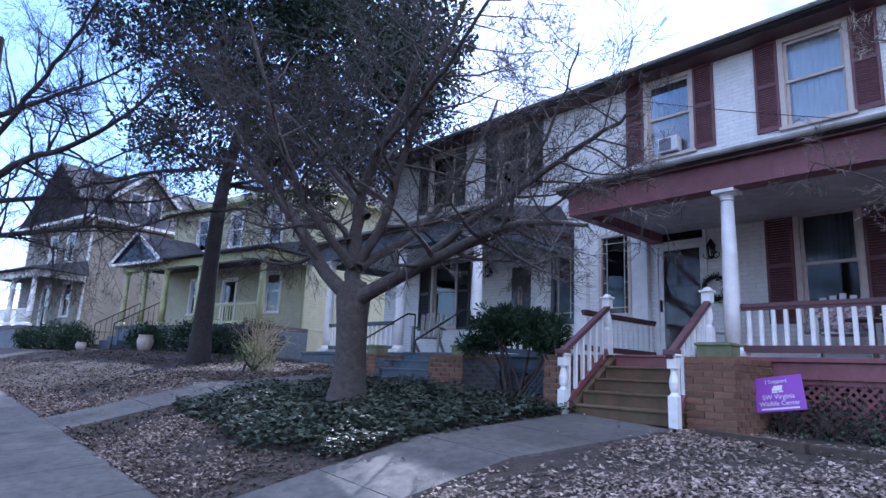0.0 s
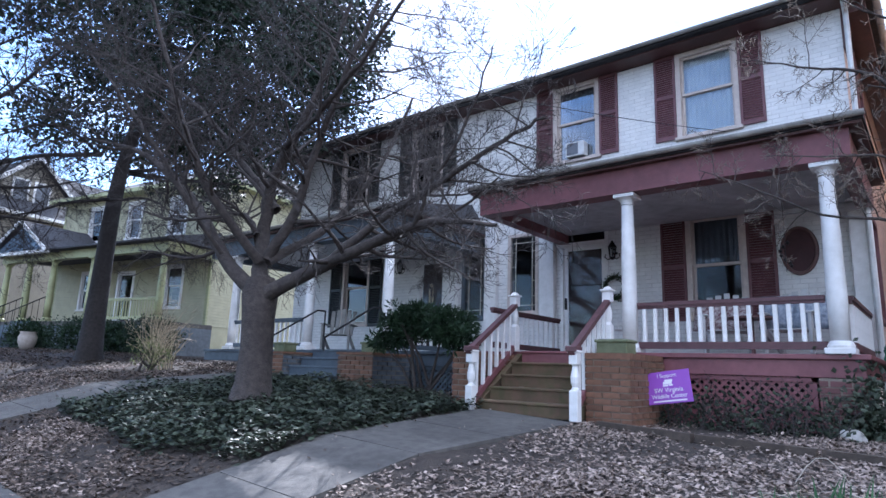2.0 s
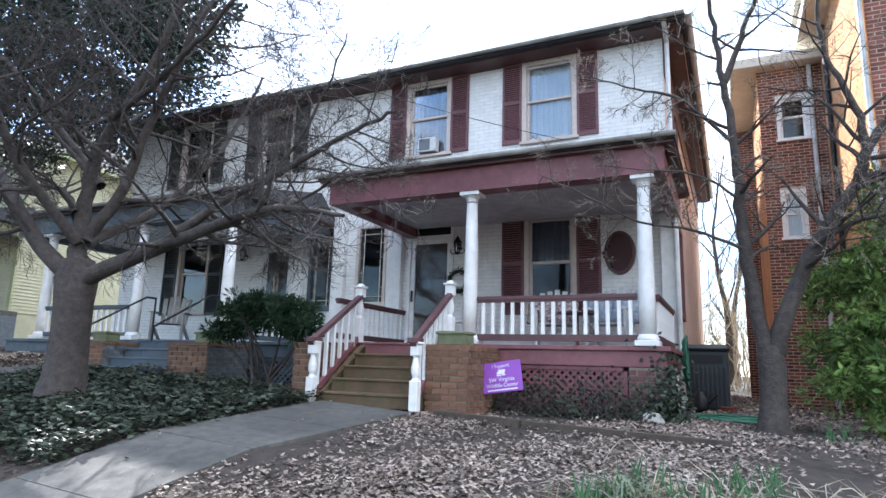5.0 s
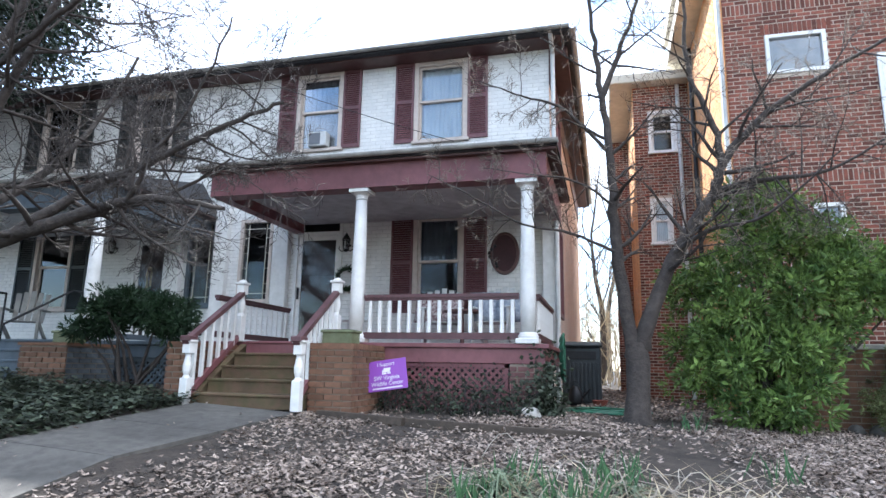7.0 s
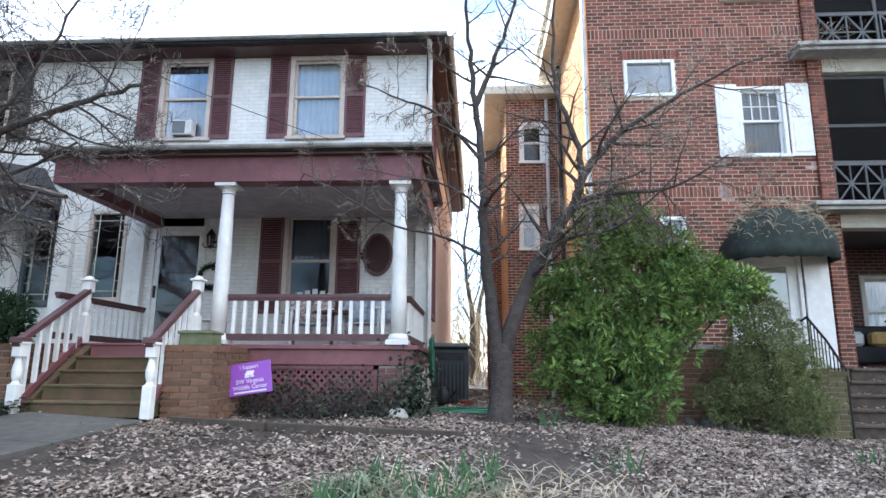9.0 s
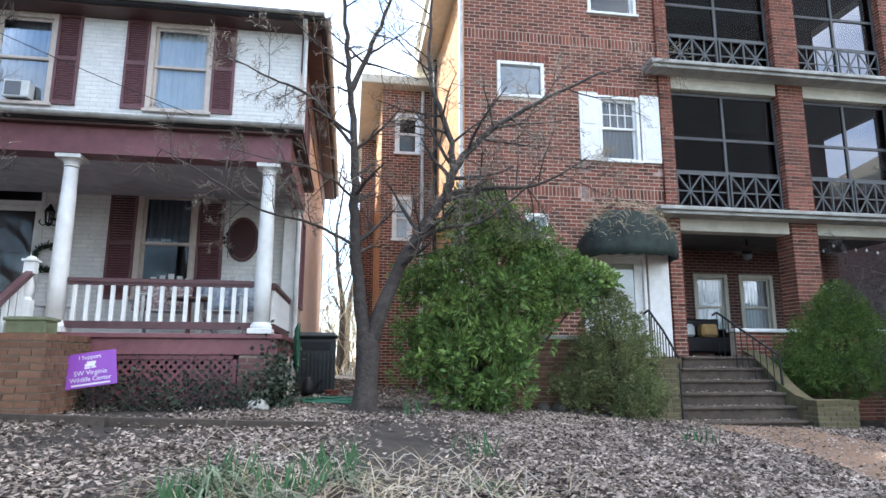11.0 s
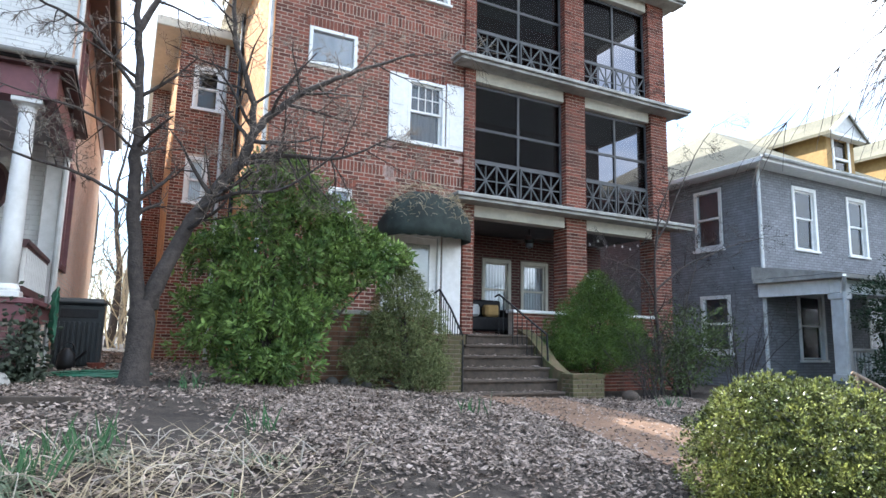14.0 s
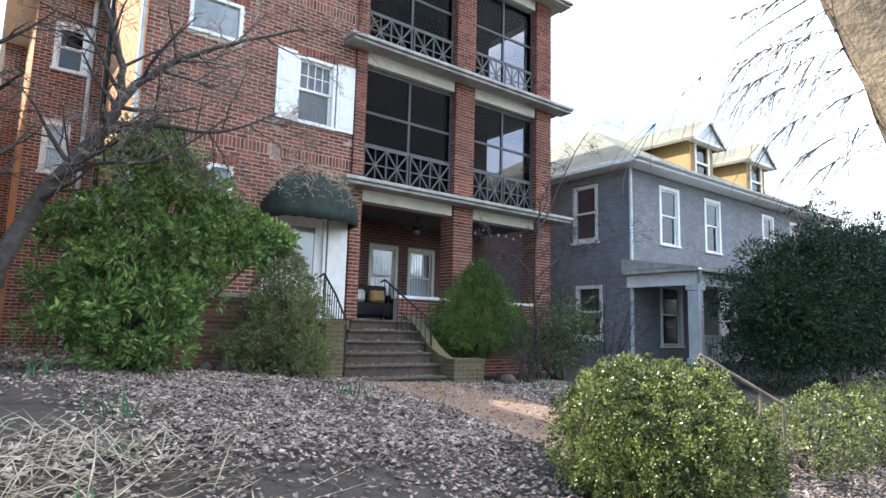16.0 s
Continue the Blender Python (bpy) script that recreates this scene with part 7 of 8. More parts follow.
clumped("leafy_shrub", (2.0, 8.75, land(2.0, 8.75)), "large loose bright green broad-leaved shrub before the brick wall",
        [(0.0, 0.15, 1.0, 0.72, 0.55, 0.6), (-0.75, 0.0, 1.05, 0.36, 0.32, 0.3), (-0.85, 0.1, 1.75, 0.34, 0.3, 0.26), (-0.35, 0.0, 2.0, 0.42, 0.36, 0.32), (0.1, 0.1, 2.35, 0.46, 0.4, 0.34),
         (-0.1, 0.2, 2.85, 0.30, 0.28, 0.34), (0.3, 0.1, 2.95, 0.30, 0.28, 0.30), (0.72, 0.2, 2.5, 0.40, 0.36, 0.30), (1.15, 0.2, 2.15, 0.42, 0.36, 0.32), (1.6, 0.3, 1.95, 0.40, 0.32, 0.28),
         (2.0, 0.35, 1.9, 0.32, 0.28, 0.22), (1.3, 0.0, 1.62, 0.42, 0.34, 0.25), (0.85, -0.1, 1.95, 0.36, 0.34, 0.30), (0.45, -0.25, 1.65, 0.38, 0.34, 0.30), (-0.3, -0.3, 1.45, 0.40, 0.34, 0.30),
         (-0.75, -0.25, 0.62, 0.32, 0.3, 0.25), (-0.35, -0.45, 0.85, 0.34, 0.3, 0.26), (0.15, -0.45, 1.05, 0.30, 0.28, 0.26), (0.55, -0.3, 1.0, 0.30, 0.28, 0.24), (0.85, -0.15, 1.3, 0.28, 0.26, 0.22),
         (0.2, -0.5, 0.35, 0.34, 0.3, 0.28), (-0.3, -0.4, 0.3, 0.26, 0.24, 0.22), (0.42, -0.5, 0.62, 0.22, 0.2, 0.2)],
        0.115, 26, 0.08, M_SHRUB, 2, stems=30, uneven=0.95, narrow=0.38, fill=0.24, gaps=0.42, pack=1.0, lobe=0.88)
clumped("conical_conifer", (4.35, 9.0, land(4.35, 9.0)), "rounded conical conifer beside the steps",
        [(-0.28, 0, 0.45, 0.78, 0.5, 0.5), (-0.12, -0.1, 0.95, 0.62, 0.45, 0.45), (-0.18, 0, 1.35, 0.48, 0.38, 0.4), (-0.24, 0, 1.68, 0.32, 0.28, 0.32), (-0.28, 0, 1.95, 0.16, 0.15, 0.2), (0.1, -0.35, 0.4, 0.36, 0.3, 0.32)],
        0.085, 46, 0.045, M_JUNIPER, 4, "conifer", uneven=0.4, narrow=0.22, gaps=0.3, pack=1.7)
clumped("conical_conifer", (9.13, 10.25, land(9.13, 10.25)), "dense pointed dwarf conifer with a short bare trunk",
        [(0.08, 0, 0.9, 1.22, 0.8, 0.42), (0.08, 0, 1.28, 1.12, 0.76, 0.46), (0.08, 0, 1.68, 0.84, 0.6, 0.44), (0.08, 0, 2.05, 0.54, 0.44, 0.38), (0.08, 0, 2.36, 0.27, 0.24, 0.24), (0.7, -0.2, 1.0, 0.5, 0.4, 0.25), (-0.6, -0.2, 1.05, 0.5, 0.4, 0.25)],
        0.10, 46, 0.045, M_CONIFER, 6, "conifer", uneven=0.24, narrow=0.34, gaps=0.3, droop=0.2, pack=1.9)
clumped("clipped_bush", (4.86, 3.07, land(4.86, 3.07)), "rounded clipped box bush with yellow-green tips",
        [(0, 0, 0.55, 0.82, 0.80, 0.60), (-0.25, 0.0, 0.7, 0.56, 0.55, 0.46), (0.28, 0.1, 0.66, 0.53, 0.55, 0.44), (0, -0.2, 0.4, 0.78, 0.68, 0.42)],
        0.06, 34, 0.028, M_BOX, 8, "bush", uneven=0.2, narrow=0.62, gaps=0.6, fill=0.25, pack=1.7)
clumped("clipped_hedge", (8.5, 3.3, land(8.5, 3.3) - 0.1), "low clipped box hedge along the street",
        [(-0.55, 0.0, 0.46, 0.65, 0.5, 0.45), (0.25, 0.0, 0.5, 0.8, 0.55, 0.48), (1.2, 0.0, 0.52, 0.9, 0.55, 0.5), (2.4, 0.0, 0.55, 0.9, 0.55, 0.5)],
        0.085, 44, 0.034, M_BOX, 9, "hedge", uneven=0.3, narrow=0.55, gaps=0.7, fill=0.15, pack=3.0)
clumped("dark_yew", (17.6, 6.3, land(17.6, 6.3)), "large spreading dark green yew before the grey house",
        [(-2.75, 0, 1.5, 1.6, 1.3, 1.5), (-0.6, 0, 2.3, 2.0, 1.5, 1.75), (1.8, 0, 2.4, 2.2, 1.6, 1.9), (4.0, 0, 2.1, 2.2, 1.6, 1.9), (-1.7, 0.2, 2.7, 0.8, 0.8, 0.8), (0.6, 0, 3.1, 0.9, 0.8, 0.8), (2.8, 0, 3.2, 1.0, 0.8, 0.9)],
        0.27, 100, 0.07, M_YEW, 10, stems=26, uneven=0.4, narrow=0.36, fill=1.0, gaps=0.2, pack=2.0)
clumped("spreading_yew", (-6.05, 7.0, land(-6.05, 7.0)), "dark flat-topped yew bush beside the brick pier",
        [(0.0, 0, 1.05, 0.52, 0.42, 0.10), (-0.05, 0, 1.25, 0.40, 0.34, 0.10), (0.5, 0, 0.92, 0.34, 0.30, 0.08), (-0.55, 0, 0.88, 0.34, 0.28, 0.08), (-0.3, -0.1, 1.1, 0.34, 0.26, 0.08), (0.3, 0.1, 1.16, 0.34, 0.26, 0.08), (0.7, 0, 0.78, 0.2, 0.2, 0.06), (-0.78, 0, 0.8, 0.2, 0.18, 0.06)],
        0.08, 34, 0.07, M_YEW, 12, narrow=0.26, uneven=0.8, gaps=0.5, pack=1.6)
shrub("thin_shrub", (11.0, 9.6, land(11, 9.6)), "thin straggling evergreen shrub between the houses",
      [(0, 0, 1.0, 1.0, 0.6, 0.8), (0.9, 0.2, 1.2, 0.9, 0.6, 0.8), (-0.5, 0, 0.6, 0.7, 0.5, 0.5)], 750, 0.09, M_SHRUB_DEEP, 14, stems=16, inner=0.1)
for k, (x, y, r) in enumerate(((-18.0, 8.6, 0.8), (-19.6, 8.2, 0.7), (-21.5, 7.9, 0.8), (-26.8, 5.6, 0.7), (-28.6, 5.3, 0.75), (-31.5, 5.0, 0.6), (-24.0, 7.4, 0.7))):
    shrub("low_shrub", (x, y, land(x, y)), "low dark evergreen shrub before a porch", [(0, 0, r * 0.6, r * 1.1, r, r * 0.75), (r * 0.5, 0, r * 0.5, r * 0.7, r * 0.7, r * 0.6)], 700, 0.10, M_YEW, 50 + k, stems=5)
# twiggy bare shrubs
for x, y, h, seed in ((-13.2, 6.4, 1.5, 1), (-12.2, 6.2, 1.1, 2), (12.2, 9.2, 2.4, 3), (9.6, 9.2, 1.6, 4)):
    t = thing("twiggy_shrub", (x, y, land(x, y)), "bare twiggy shrub with pale stems", "shrub", "bare shrubs")
    S = Soup()
    rng = random.Random(200 + seed)
    for k in range(14):
        d = Vector((rng.gauss(0, 0.35), rng.gauss(0, 0.35), 1)).normalized()
        grow(S, Vector((x + rng.gauss(0, 0.1), y + rng.gauss(0, 0.1), land(x, y) - 0.02)), d, h * rng.uniform(0.6, 1.0), 0.012, 1, rng, [(0, 0, 0, 0, 0), (5, 0.5, 0.45, 0.14, 0.05), (4, 0.5, 0.5, 0.2, 0.0), (0, 0.4, 0.5, 0.2, 0.0)])
    S.put("stem", M_STRAW if seed < 3 else M_TWIG, t, smooth=True, kind="stuff")
shrub("budding_shrub", (-12.4, 6.0, land(-12.4, 6.0)), "low yellow-green shrub at the edge of the ivy", [(0, 0, 0.35, 0.5, 0.4, 0.35), (0.4, -0.1, 0.25, 0.4, 0.35, 0.25)], 150, 0.05, M_JUNIPER, 77, stems=6, inner=0.2)

# thicket in the gap behind the houses
S = Soup()
rng = random.Random(88)
for k in range(230):
    x, y = rng.uniform(-3.5, 5.0), rng.uniform(24, 38)
    grow(S, Vector((x, y, land(x, y) - 0.05)), Vector((rng.gauss(0, 0.25), rng.gauss(0, 0.25), 1)).normalized(), rng.uniform(1.5, 5.5), rng.uniform(0.015, 0.04), 1, rng, [(0, 0, 0, 0, 0), (6, 0.45, 0.45, 0.12, 0.04), (3, 0.5, 0.5, 0.2, 0.0), (0, 0.4, 0.5, 0.2, 0.0)])
tagged(S.put("thicket", M_STRAW, None, kind="stuff"), "pale tangled winter thicket behind the houses", "thicket")

# ivy bed, leaf litter, tufts
rng = random.Random(61)


def on_path(x, y):
    return (-5.1 + 0.07 * max(0.0, y - 2.5) < x < -3.38 - 0.125 * max(0.0, 6.6 - y) and y < 6.8) or (4.15 + 0.15 * y < x < 6.05 + 0.15 * y and y < 9.3) or (-10.65 < x < -9.35 and y < 6.8) or y < 2.0


def in_ivy(x, y):
    wob = 0.35 * noise.noise((x * 0.8, y * 0.8, 5))
    return -9.25 + wob < x < -5.05 + 0.07 * (y - 2.5) + 0.3 * wob and 3.2 + wob + 0.06 * abs(x + 6.0) < y < 6.75


IV = Soup()
n = 0
while n < 17000:
    x, y = rng.uniform(-9.6, -4.7), rng.uniform(2.8, 6.8)
    if not in_ivy(x, y):
        continue
    n += 1
    z = land(x, y) + rng.uniform(0.03, 0.20) * (0.6 + 0.6 * noise.noise((x * 1.7, y * 1.7, 9)) + 0.3)
    a = rng.uniform(0, 2 * math.pi)
    d = Vector((math.cos(a), math.sin(a), rng.uniform(-0.5, 0.35))).normalized()
    s = d.cross(Vector((rng.gauss(0, 0.35), rng.gauss(0, 0.35), 1))).normalized()
    IV.leaf(Vector((x, y, z)), d, s, rng.uniform(0.05, 0.09), rng.uniform(0.045, 0.08))
ivy = IV.put("ivy_bed", M_IVY, None, smooth=False, kind="stuff")
tagged(ivy, "dense dark green ivy groundcover round the tree", "ivy")
LT, LEAF_STEPS, LT_GAP = Soup(), Soup(), Soup()
n = 0
while n < 105000:
    x = rng.uniform(-13.5, 10.5)
    y = 2.0 + 7.6 * rng.random() ** 1.15
    if on_path(x, y) and rng.random() > (0.16 if x > 2 else 0.02):
        continue
    if in_ivy(x, y) and rng.random() > 0.05:
        continue
    if y > 8.1 and x < -0.6:
        continue
    dens = 0.45 + 0.9 * noise.noise((x * 0.7, y * 0.7, 1)) + (0.25 if x > 1.5 else -0.02 if x > -3.4 else -0.30)
    if rng.random() > dens:
        continue
    n += 1
    a = rng.uniform(0, 2 * math.pi)
    d = Vector((math.cos(a), math.sin(a), rng.gauss(0, 0.3))).normalized()
    s = d.cross(Vector((rng.gauss(0, 0.4), rng.gauss(0, 0.4), 1))).normalized()
    LT.leaf(Vector((x, y, land(x, y) + rng.uniform(0.012, 0.045))), d, s, rng.uniform(0.03, 0.07), rng.uniform(0.018, 0.042), rng.uniform(0.1, 0.4))
tagged(LT.put("leaf_litter", M_LITTER, None, kind="stuff"), "dry brown and grey fallen leaves over the yard", "fallen leaves")
for k in range(420):
    i = rng.randrange(6)
    t0 = i / 6
    x, y = rng.uniform(5.5 + 1.25 * t0, 7.4 + 0.3 * t0), 9.25 + 1.75 * t0 + rng.uniform(0.03, 0.28)
    a = rng.uniform(0, 2 * math.pi)
    d = Vector((math.cos(a), math.sin(a), rng.gauss(0, 0.2))).normalized()
    LEAF_STEPS.leaf(Vector((x, y, 0.40 + (1.62 - 0.40) * (i + 1) / 6 + rng.uniform(0.008, 0.02))), d, d.cross(Vector((rng.gauss(0, 0.3), rng.gauss(0, 0.3), 1))).normalized(), rng.uniform(0.04, 0.08), rng.uniform(0.02, 0.045))
tagged(LEAF_STEPS.put("leaves_on_steps", M_LITTER, None, kind="stuff"), "dry leaves blown onto the stone steps", "fallen leaves")
for k in range(2600):
    x, y = rng.uniform(-0.5, 2.7), rng.uniform(8.6, 21.0)
    a = rng.uniform(0, 2 * math.pi)
    d = Vector((math.cos(a), math.sin(a), rng.gauss(0, 0.25))).normalized()
    LT_GAP.leaf(Vector((x, y, land(x, y) + rng.uniform(0.0, 0.03))), d, d.cross(Vector((rng.gauss(0, 0.4), rng.gauss(0, 0.4), 1))).normalized(), rng.uniform(0.06, 0.13), rng.uniform(0.04, 0.08), 0.25)
tagged(LT_GAP.put("gap_leaves", M_LITTER, None, kind="stuff"), "dry leaves in the passage between the houses", "fallen leaves")
LS, n = Soup(), 0
while n < 30000:
    x, y = rng.uniform(-24.0, -4.8), 2.0 + 7.0 * rng.random() ** 1.3
    if on_path(x, y) and rng.random() > 0.03 or in_ivy(x, y) or rng.random() > 0.55 + 0.8 * noise.noise((x * 0.9, y * 0.9, 7)):
        continue
    n += 1
    a = rng.uniform(0, 2 * math.pi)
    d = Vector((math.cos(a), math.sin(a), rng.gauss(0, 0.3))).normalized()
    LS.leaf(Vector((x, y, land(x, y) + rng.uniform(0.02, 0.05))), d, d.cross(Vector((rng.gauss(0, 0.4), rng.gauss(0, 0.4), 1))).normalized(), rng.uniform(0.035, 0.09), rng.uniform(0.02, 0.05), 0.25)
tagged(LS.put("rotted_leaves", M_ROTTED, None, kind="stuff"), "dark half-rotted leaves over the damp soil", "fallen leaves")
GR = Soup()
for k in range(700):
    x, y = rng.gauss(0.3, 0.7), rng.gauss(3.95, 0.45)
    if on_path(x, y):
        continue
    a = rng.uniform(0, 2 * math.pi)
    d = Vector((math.cos(a), math.sin(a), rng.uniform(0.02, 0.5))).normalized()
    GR.leaf(Vector((x, y, land(x, y) + 0.02)), d, d.cross(UPV).normalized(), rng.uniform(0.18, 0.55), 0.011, 0.1)
tagged(GR.put("dry_stalks", M_STRAW, None, kind="stuff"), "pale flattened dead stalks among the leaves", "dead stalks")
ARCH = Soup()
for k in range(70):
    x, y = rng.gauss(0.35, 0.55), rng.gauss(4.4, 0.35)
    a = rng.uniform(0, 2 * math.pi)
    ln, hgt = rng.uniform(0.2, 0.6), 0.02 + 0.2 * rng.random() ** 3
    out = Vector((math.cos(a), math.sin(a), 0))
    bow = Vector((-out.y, out.x, 0)) * rng.gauss(0, 0.18) * ln
    base = Vector((x, y, land(x, y) + 0.01))
    pts = []
    for j in range(7):
        t = j / 6
        q = base + out * ln * t + bow * math.sin(math.pi * t)
        pts.append(Vector((q.x, q.y, land(q.x, q.y) + 0.02 + hgt * math.sin(math.pi * min(1.0, t * 1.15)))))
    ARCH.tube(pts, [0.004, 0.004, 0.0035, 0.003, 0.003, 0.0025, 0.002], 4)
tagged(ARCH.put("arching_stalks", M_STALK, None, kind="stuff"), "long pale dead stalks arching over the leaf litter", "dead stalks")


def strap_clump(x, y, count, length, seed):
    t = thing("strap_leaf_clump", (x, y, land(x, y)), "arching grey-green strap-leaved clump with dry tips", "plant", "strap-leaved clumps")
    rng = random.Random(seed)
    S = Soup()
    for k in range(count):
        a = rng.uniform(0, 2 * math.pi)
        out = Vector((math.cos(a), math.sin(a), 0))
        side = Vector((-out.y, out.x, 0)) * 0.009
        ln, up = length * rng.uniform(0.6, 1.1), rng.uniform(0.35, 0.9)
        base = Vector((x + rng.gauss(0, 0.05), y + rng.gauss(0, 0.05), land(x, y)))
        n0 = len(S.v)
        for j in range(6):
            u = j / 5
            q = base + out * ln * u * (1.1 - up * 0.5) + UPV * ln * (up * u * 1.5 - (0.55 + up) * u * u * 0.95)
            q.z = max(q.z, land(q.x, q.y) + 0.02)
            w = 1.0 - 0.85 * u ** 2
            S.v += [tuple(q - side * w), tuple(q + side * w)]
        for j in range(5):
            S.f.append((n0 + 2 * j, n0 + 2 * j + 1, n0 + 2 * j + 3, n0 + 2 * j + 2))
    S.put("strap", M_STRAP, t, kind="stuff")


for k, (x, y, c, ln) in enumerate(((-0.63, 4.35, 120, 0.5), (-0.25, 4.1, 80, 0.42), (0.2, 4.55, 60, 0.36), (1.15, 4.45, 50, 0.22))):
    strap_clump(x, y, c, ln, 300 + k)
for k, (x, y) in enumerate(((-0.15, 4.25), (-0.75, 4.1), (0.15, 4.7), (0.9, 3.4), (3.9, 6.4), (-0.6, 4.6), (1.3, 5.3), (8.7, 7.9), (1.0, 7.6))):
    t = thing("bulb_tuft", (x, y, land(x, y)), "tuft of green daffodil blades in dry leaves", "plant", "green tufts")
    S = Soup()
    for j in range(46 if k < 3 else 20):
        a = rng.uniform(0, 2 * math.pi)
        d = Vector((0.6 * rng.random() * math.cos(a), 0.6 * rng.random() * math.sin(a), 1)).normalized()
        q = Vector((x + rng.gauss(0, 0.10), y + rng.gauss(0, 0.10), land(x, y)))
        S.leaf(q, d, d.cross(Vector((math.sin(a), -math.cos(a), 0.2))).normalized(), rng.uniform(0.12, 0.32), 0.018, 0.2)
    S.put("blade", M_BLADE, t, kind="stuff")
# vine and dead stems before the lattice, ivy up the corner pier
VN, VT = Soup(), Soup()
for k in range(900):
    x = rng.uniform(-2.95, -0.75)
    y = FY - 0.16 - abs(rng.gauss(0, 0.16))
    z = land(x, y) + abs(rng.gauss(0, 0.22))
    a = rng.uniform(0, 2 * math.pi)
    d = Vector((math.cos(a), math.sin(a) * 0.5, rng.gauss(0, 0.5))).normalized()
    VN.leaf(Vector((x, y, z)), d, d.cross(Vector((rng.gauss(0, 1), -1, rng.gauss(0, 1)))).normalized(), rng.uniform(0.04, 0.08), rng.uniform(0.03, 0.06))
for k in range(1100):
    x, z = rng.gauss(-0.70, 0.12), 0.9 + abs(rng.gauss(0, 0.36))
    y = FY - 0.05 + rng.gauss(0, 0.16)
    d = Vector((rng.gauss(0, 1), -0.5, rng.gauss(-0.3, 0.7))).normalized()
    VN.leaf(Vector((x, y, z)), d, d.cross(Vector((rng.gauss(0, 1), -1, rng.gauss(0, 1)))).normalized(), rng.uniform(0.05, 0.09), rng.uniform(0.04, 0.07))
for k in range(90):
    x = rng.uniform(-2.9, -0.9)
    grow(VT, Vector((x, FY - 0.2 - rng.random() * 0.3, land(x, 8) - 0.01)), Vector((rng.gauss(0, 0.5), rng.gauss(0, 0.2), 1)).normalized(), rng.uniform(0.25, 0.7), 0.006, 1, rng, [(0, 0, 0, 0, 0), (3, 0.5, 0.5, 0.2, 0), (0, 0.5, 0.5, 0.25, 0)])
vine = thing("climbing_vine", (-1.6, FY - 0.3, 0.95), "dark straggling vine and dead stems before the lattice", "vine")
VN.put("leaf", M_IVY, vine, kind="stuff")
VT.put("stem", M_TWIG, vine, kind="stuff")

# ---- things on and about the porches ----
def wall_lantern(x, z):
    t = thing("wall_lantern", (x, WY - 0.01, z), "black iron carriage lantern on the porch wall", "lantern", "porch lanterns")
    y = WY - 0.14
    bm = bmesh.new()
    lathe(bm, x, WY - 0.025, [(0.05, z - 0.02), (0.05, z + 0.02)], 12)
    rod(bm, (x, WY - 0.02, z + 0.02), (x, y, z + 0.10), 0.01)
    rod(bm, (x, y, z + 0.10), (x, y, z + 0.20), 0.008)
    for s in (-1, 1):
        pts = [Vector((x, y + 0.02, z - 0.10)), Vector((x + s * 0.09, y, z - 0.13)), Vector((x + s * 0.15, y, z - 0.08)), Vector((x + s * 0.13, y, z - 0.03))]
        for a, b in zip(pts, pts[1:]):
            rod(bm, a, b, 0.009, n=6)
    part("bracket", bm, M_IRON, t)
    bm = bmesh.new()
    lathe(bm, x, y, [(0.085, z + 0.09), (0.075, z + 0.12), (0.03, z + 0.19), (0.008, z + 0.23)], 12)
    lathe(bm, x, y, [(0.02, z - 0.14), (0.05, z - 0.11), (0.055, z - 0.09)], 12)
    for k in range(6):
        a = k * math.pi / 3
        rod(bm, (x + 0.052 * math.cos(a), y + 0.052 * math.sin(a), z - 0.09), (x + 0.075 * math.cos(a), y + 0.075 * math.sin(a), z + 0.09), 0.006, n=5)
    part("cage", bm, M_IRON, t)
    bm = bmesh.new()
    lathe(bm, x, y, [(0.047, z - 0.09), (0.068, z + 0.09)], 12)
    part("lantern_glass", bm, M_GLASS_BRIGHT, t)


wall_lantern(-4.66, 3.80)
wall_lantern(-10.08, 3.92)

wreath = thing("wreath", (-4.65, WY - 0.05, 3.15), "dark evergreen wreath hung on the white wall", "wreath")
S = Soup()
rng = random.Random(17)
for k in range(700):
    a = rng.uniform(0, 2 * math.pi)
    c = Vector((-4.65 + 0.20 * math.cos(a), WY - 0.07, 3.15 + 0.20 * math.sin(a)))
    d = Vector((rng.gauss(0, 1), rng.gauss(-0.3, 0.5), rng.gauss(0, 1))).normalized()
    S.leaf(c + Vector((rng.gauss(0, 0.022), rng.gauss(0, 0.015), rng.gauss(0, 0.022))), d, d.cross(Vector((rng.gauss(0, 1), 1, rng.gauss(0, 1)))).normalized(), 0.05, 0.02)
S.put("sprig", M_YEW, wreath, kind="stuff")
S = Soup()
S.tube([Vector((-4.65 + 0.2 * math.cos(k * math.pi / 16), WY - 0.06, 3.15 + 0.2 * math.sin(k * math.pi / 16))) for k in range(33)], [0.022] * 33, 6)
S.put("ring", M_TWIG, wreath)

chime = thing("hanging_ornament", (-1.78, FY + 1.2, 4.2), "small dark wind chime hanging from the porch ceiling", "wind chime")
bm = bmesh.new()
cx, cy = -1.52, FY + 0.8
rod(bm, (cx, cy, 4.3), (cx, cy, 2.95), 0.004, n=5)
part("cord", bm, M_IRON, chime)
for k in range(7):
    a = k * 0.9
    bm = bmesh.new()
    lathe(bm, cx + 0.06 * math.cos(a), cy + 0.06 * math.sin(a), [(0.006, 3.0 + 0.05 * k), (0.026, 3.03 + 0.05 * k), (0.006, 3.06 + 0.05 * k)], 8)
    part("bell", bm, M_IRON, chime)


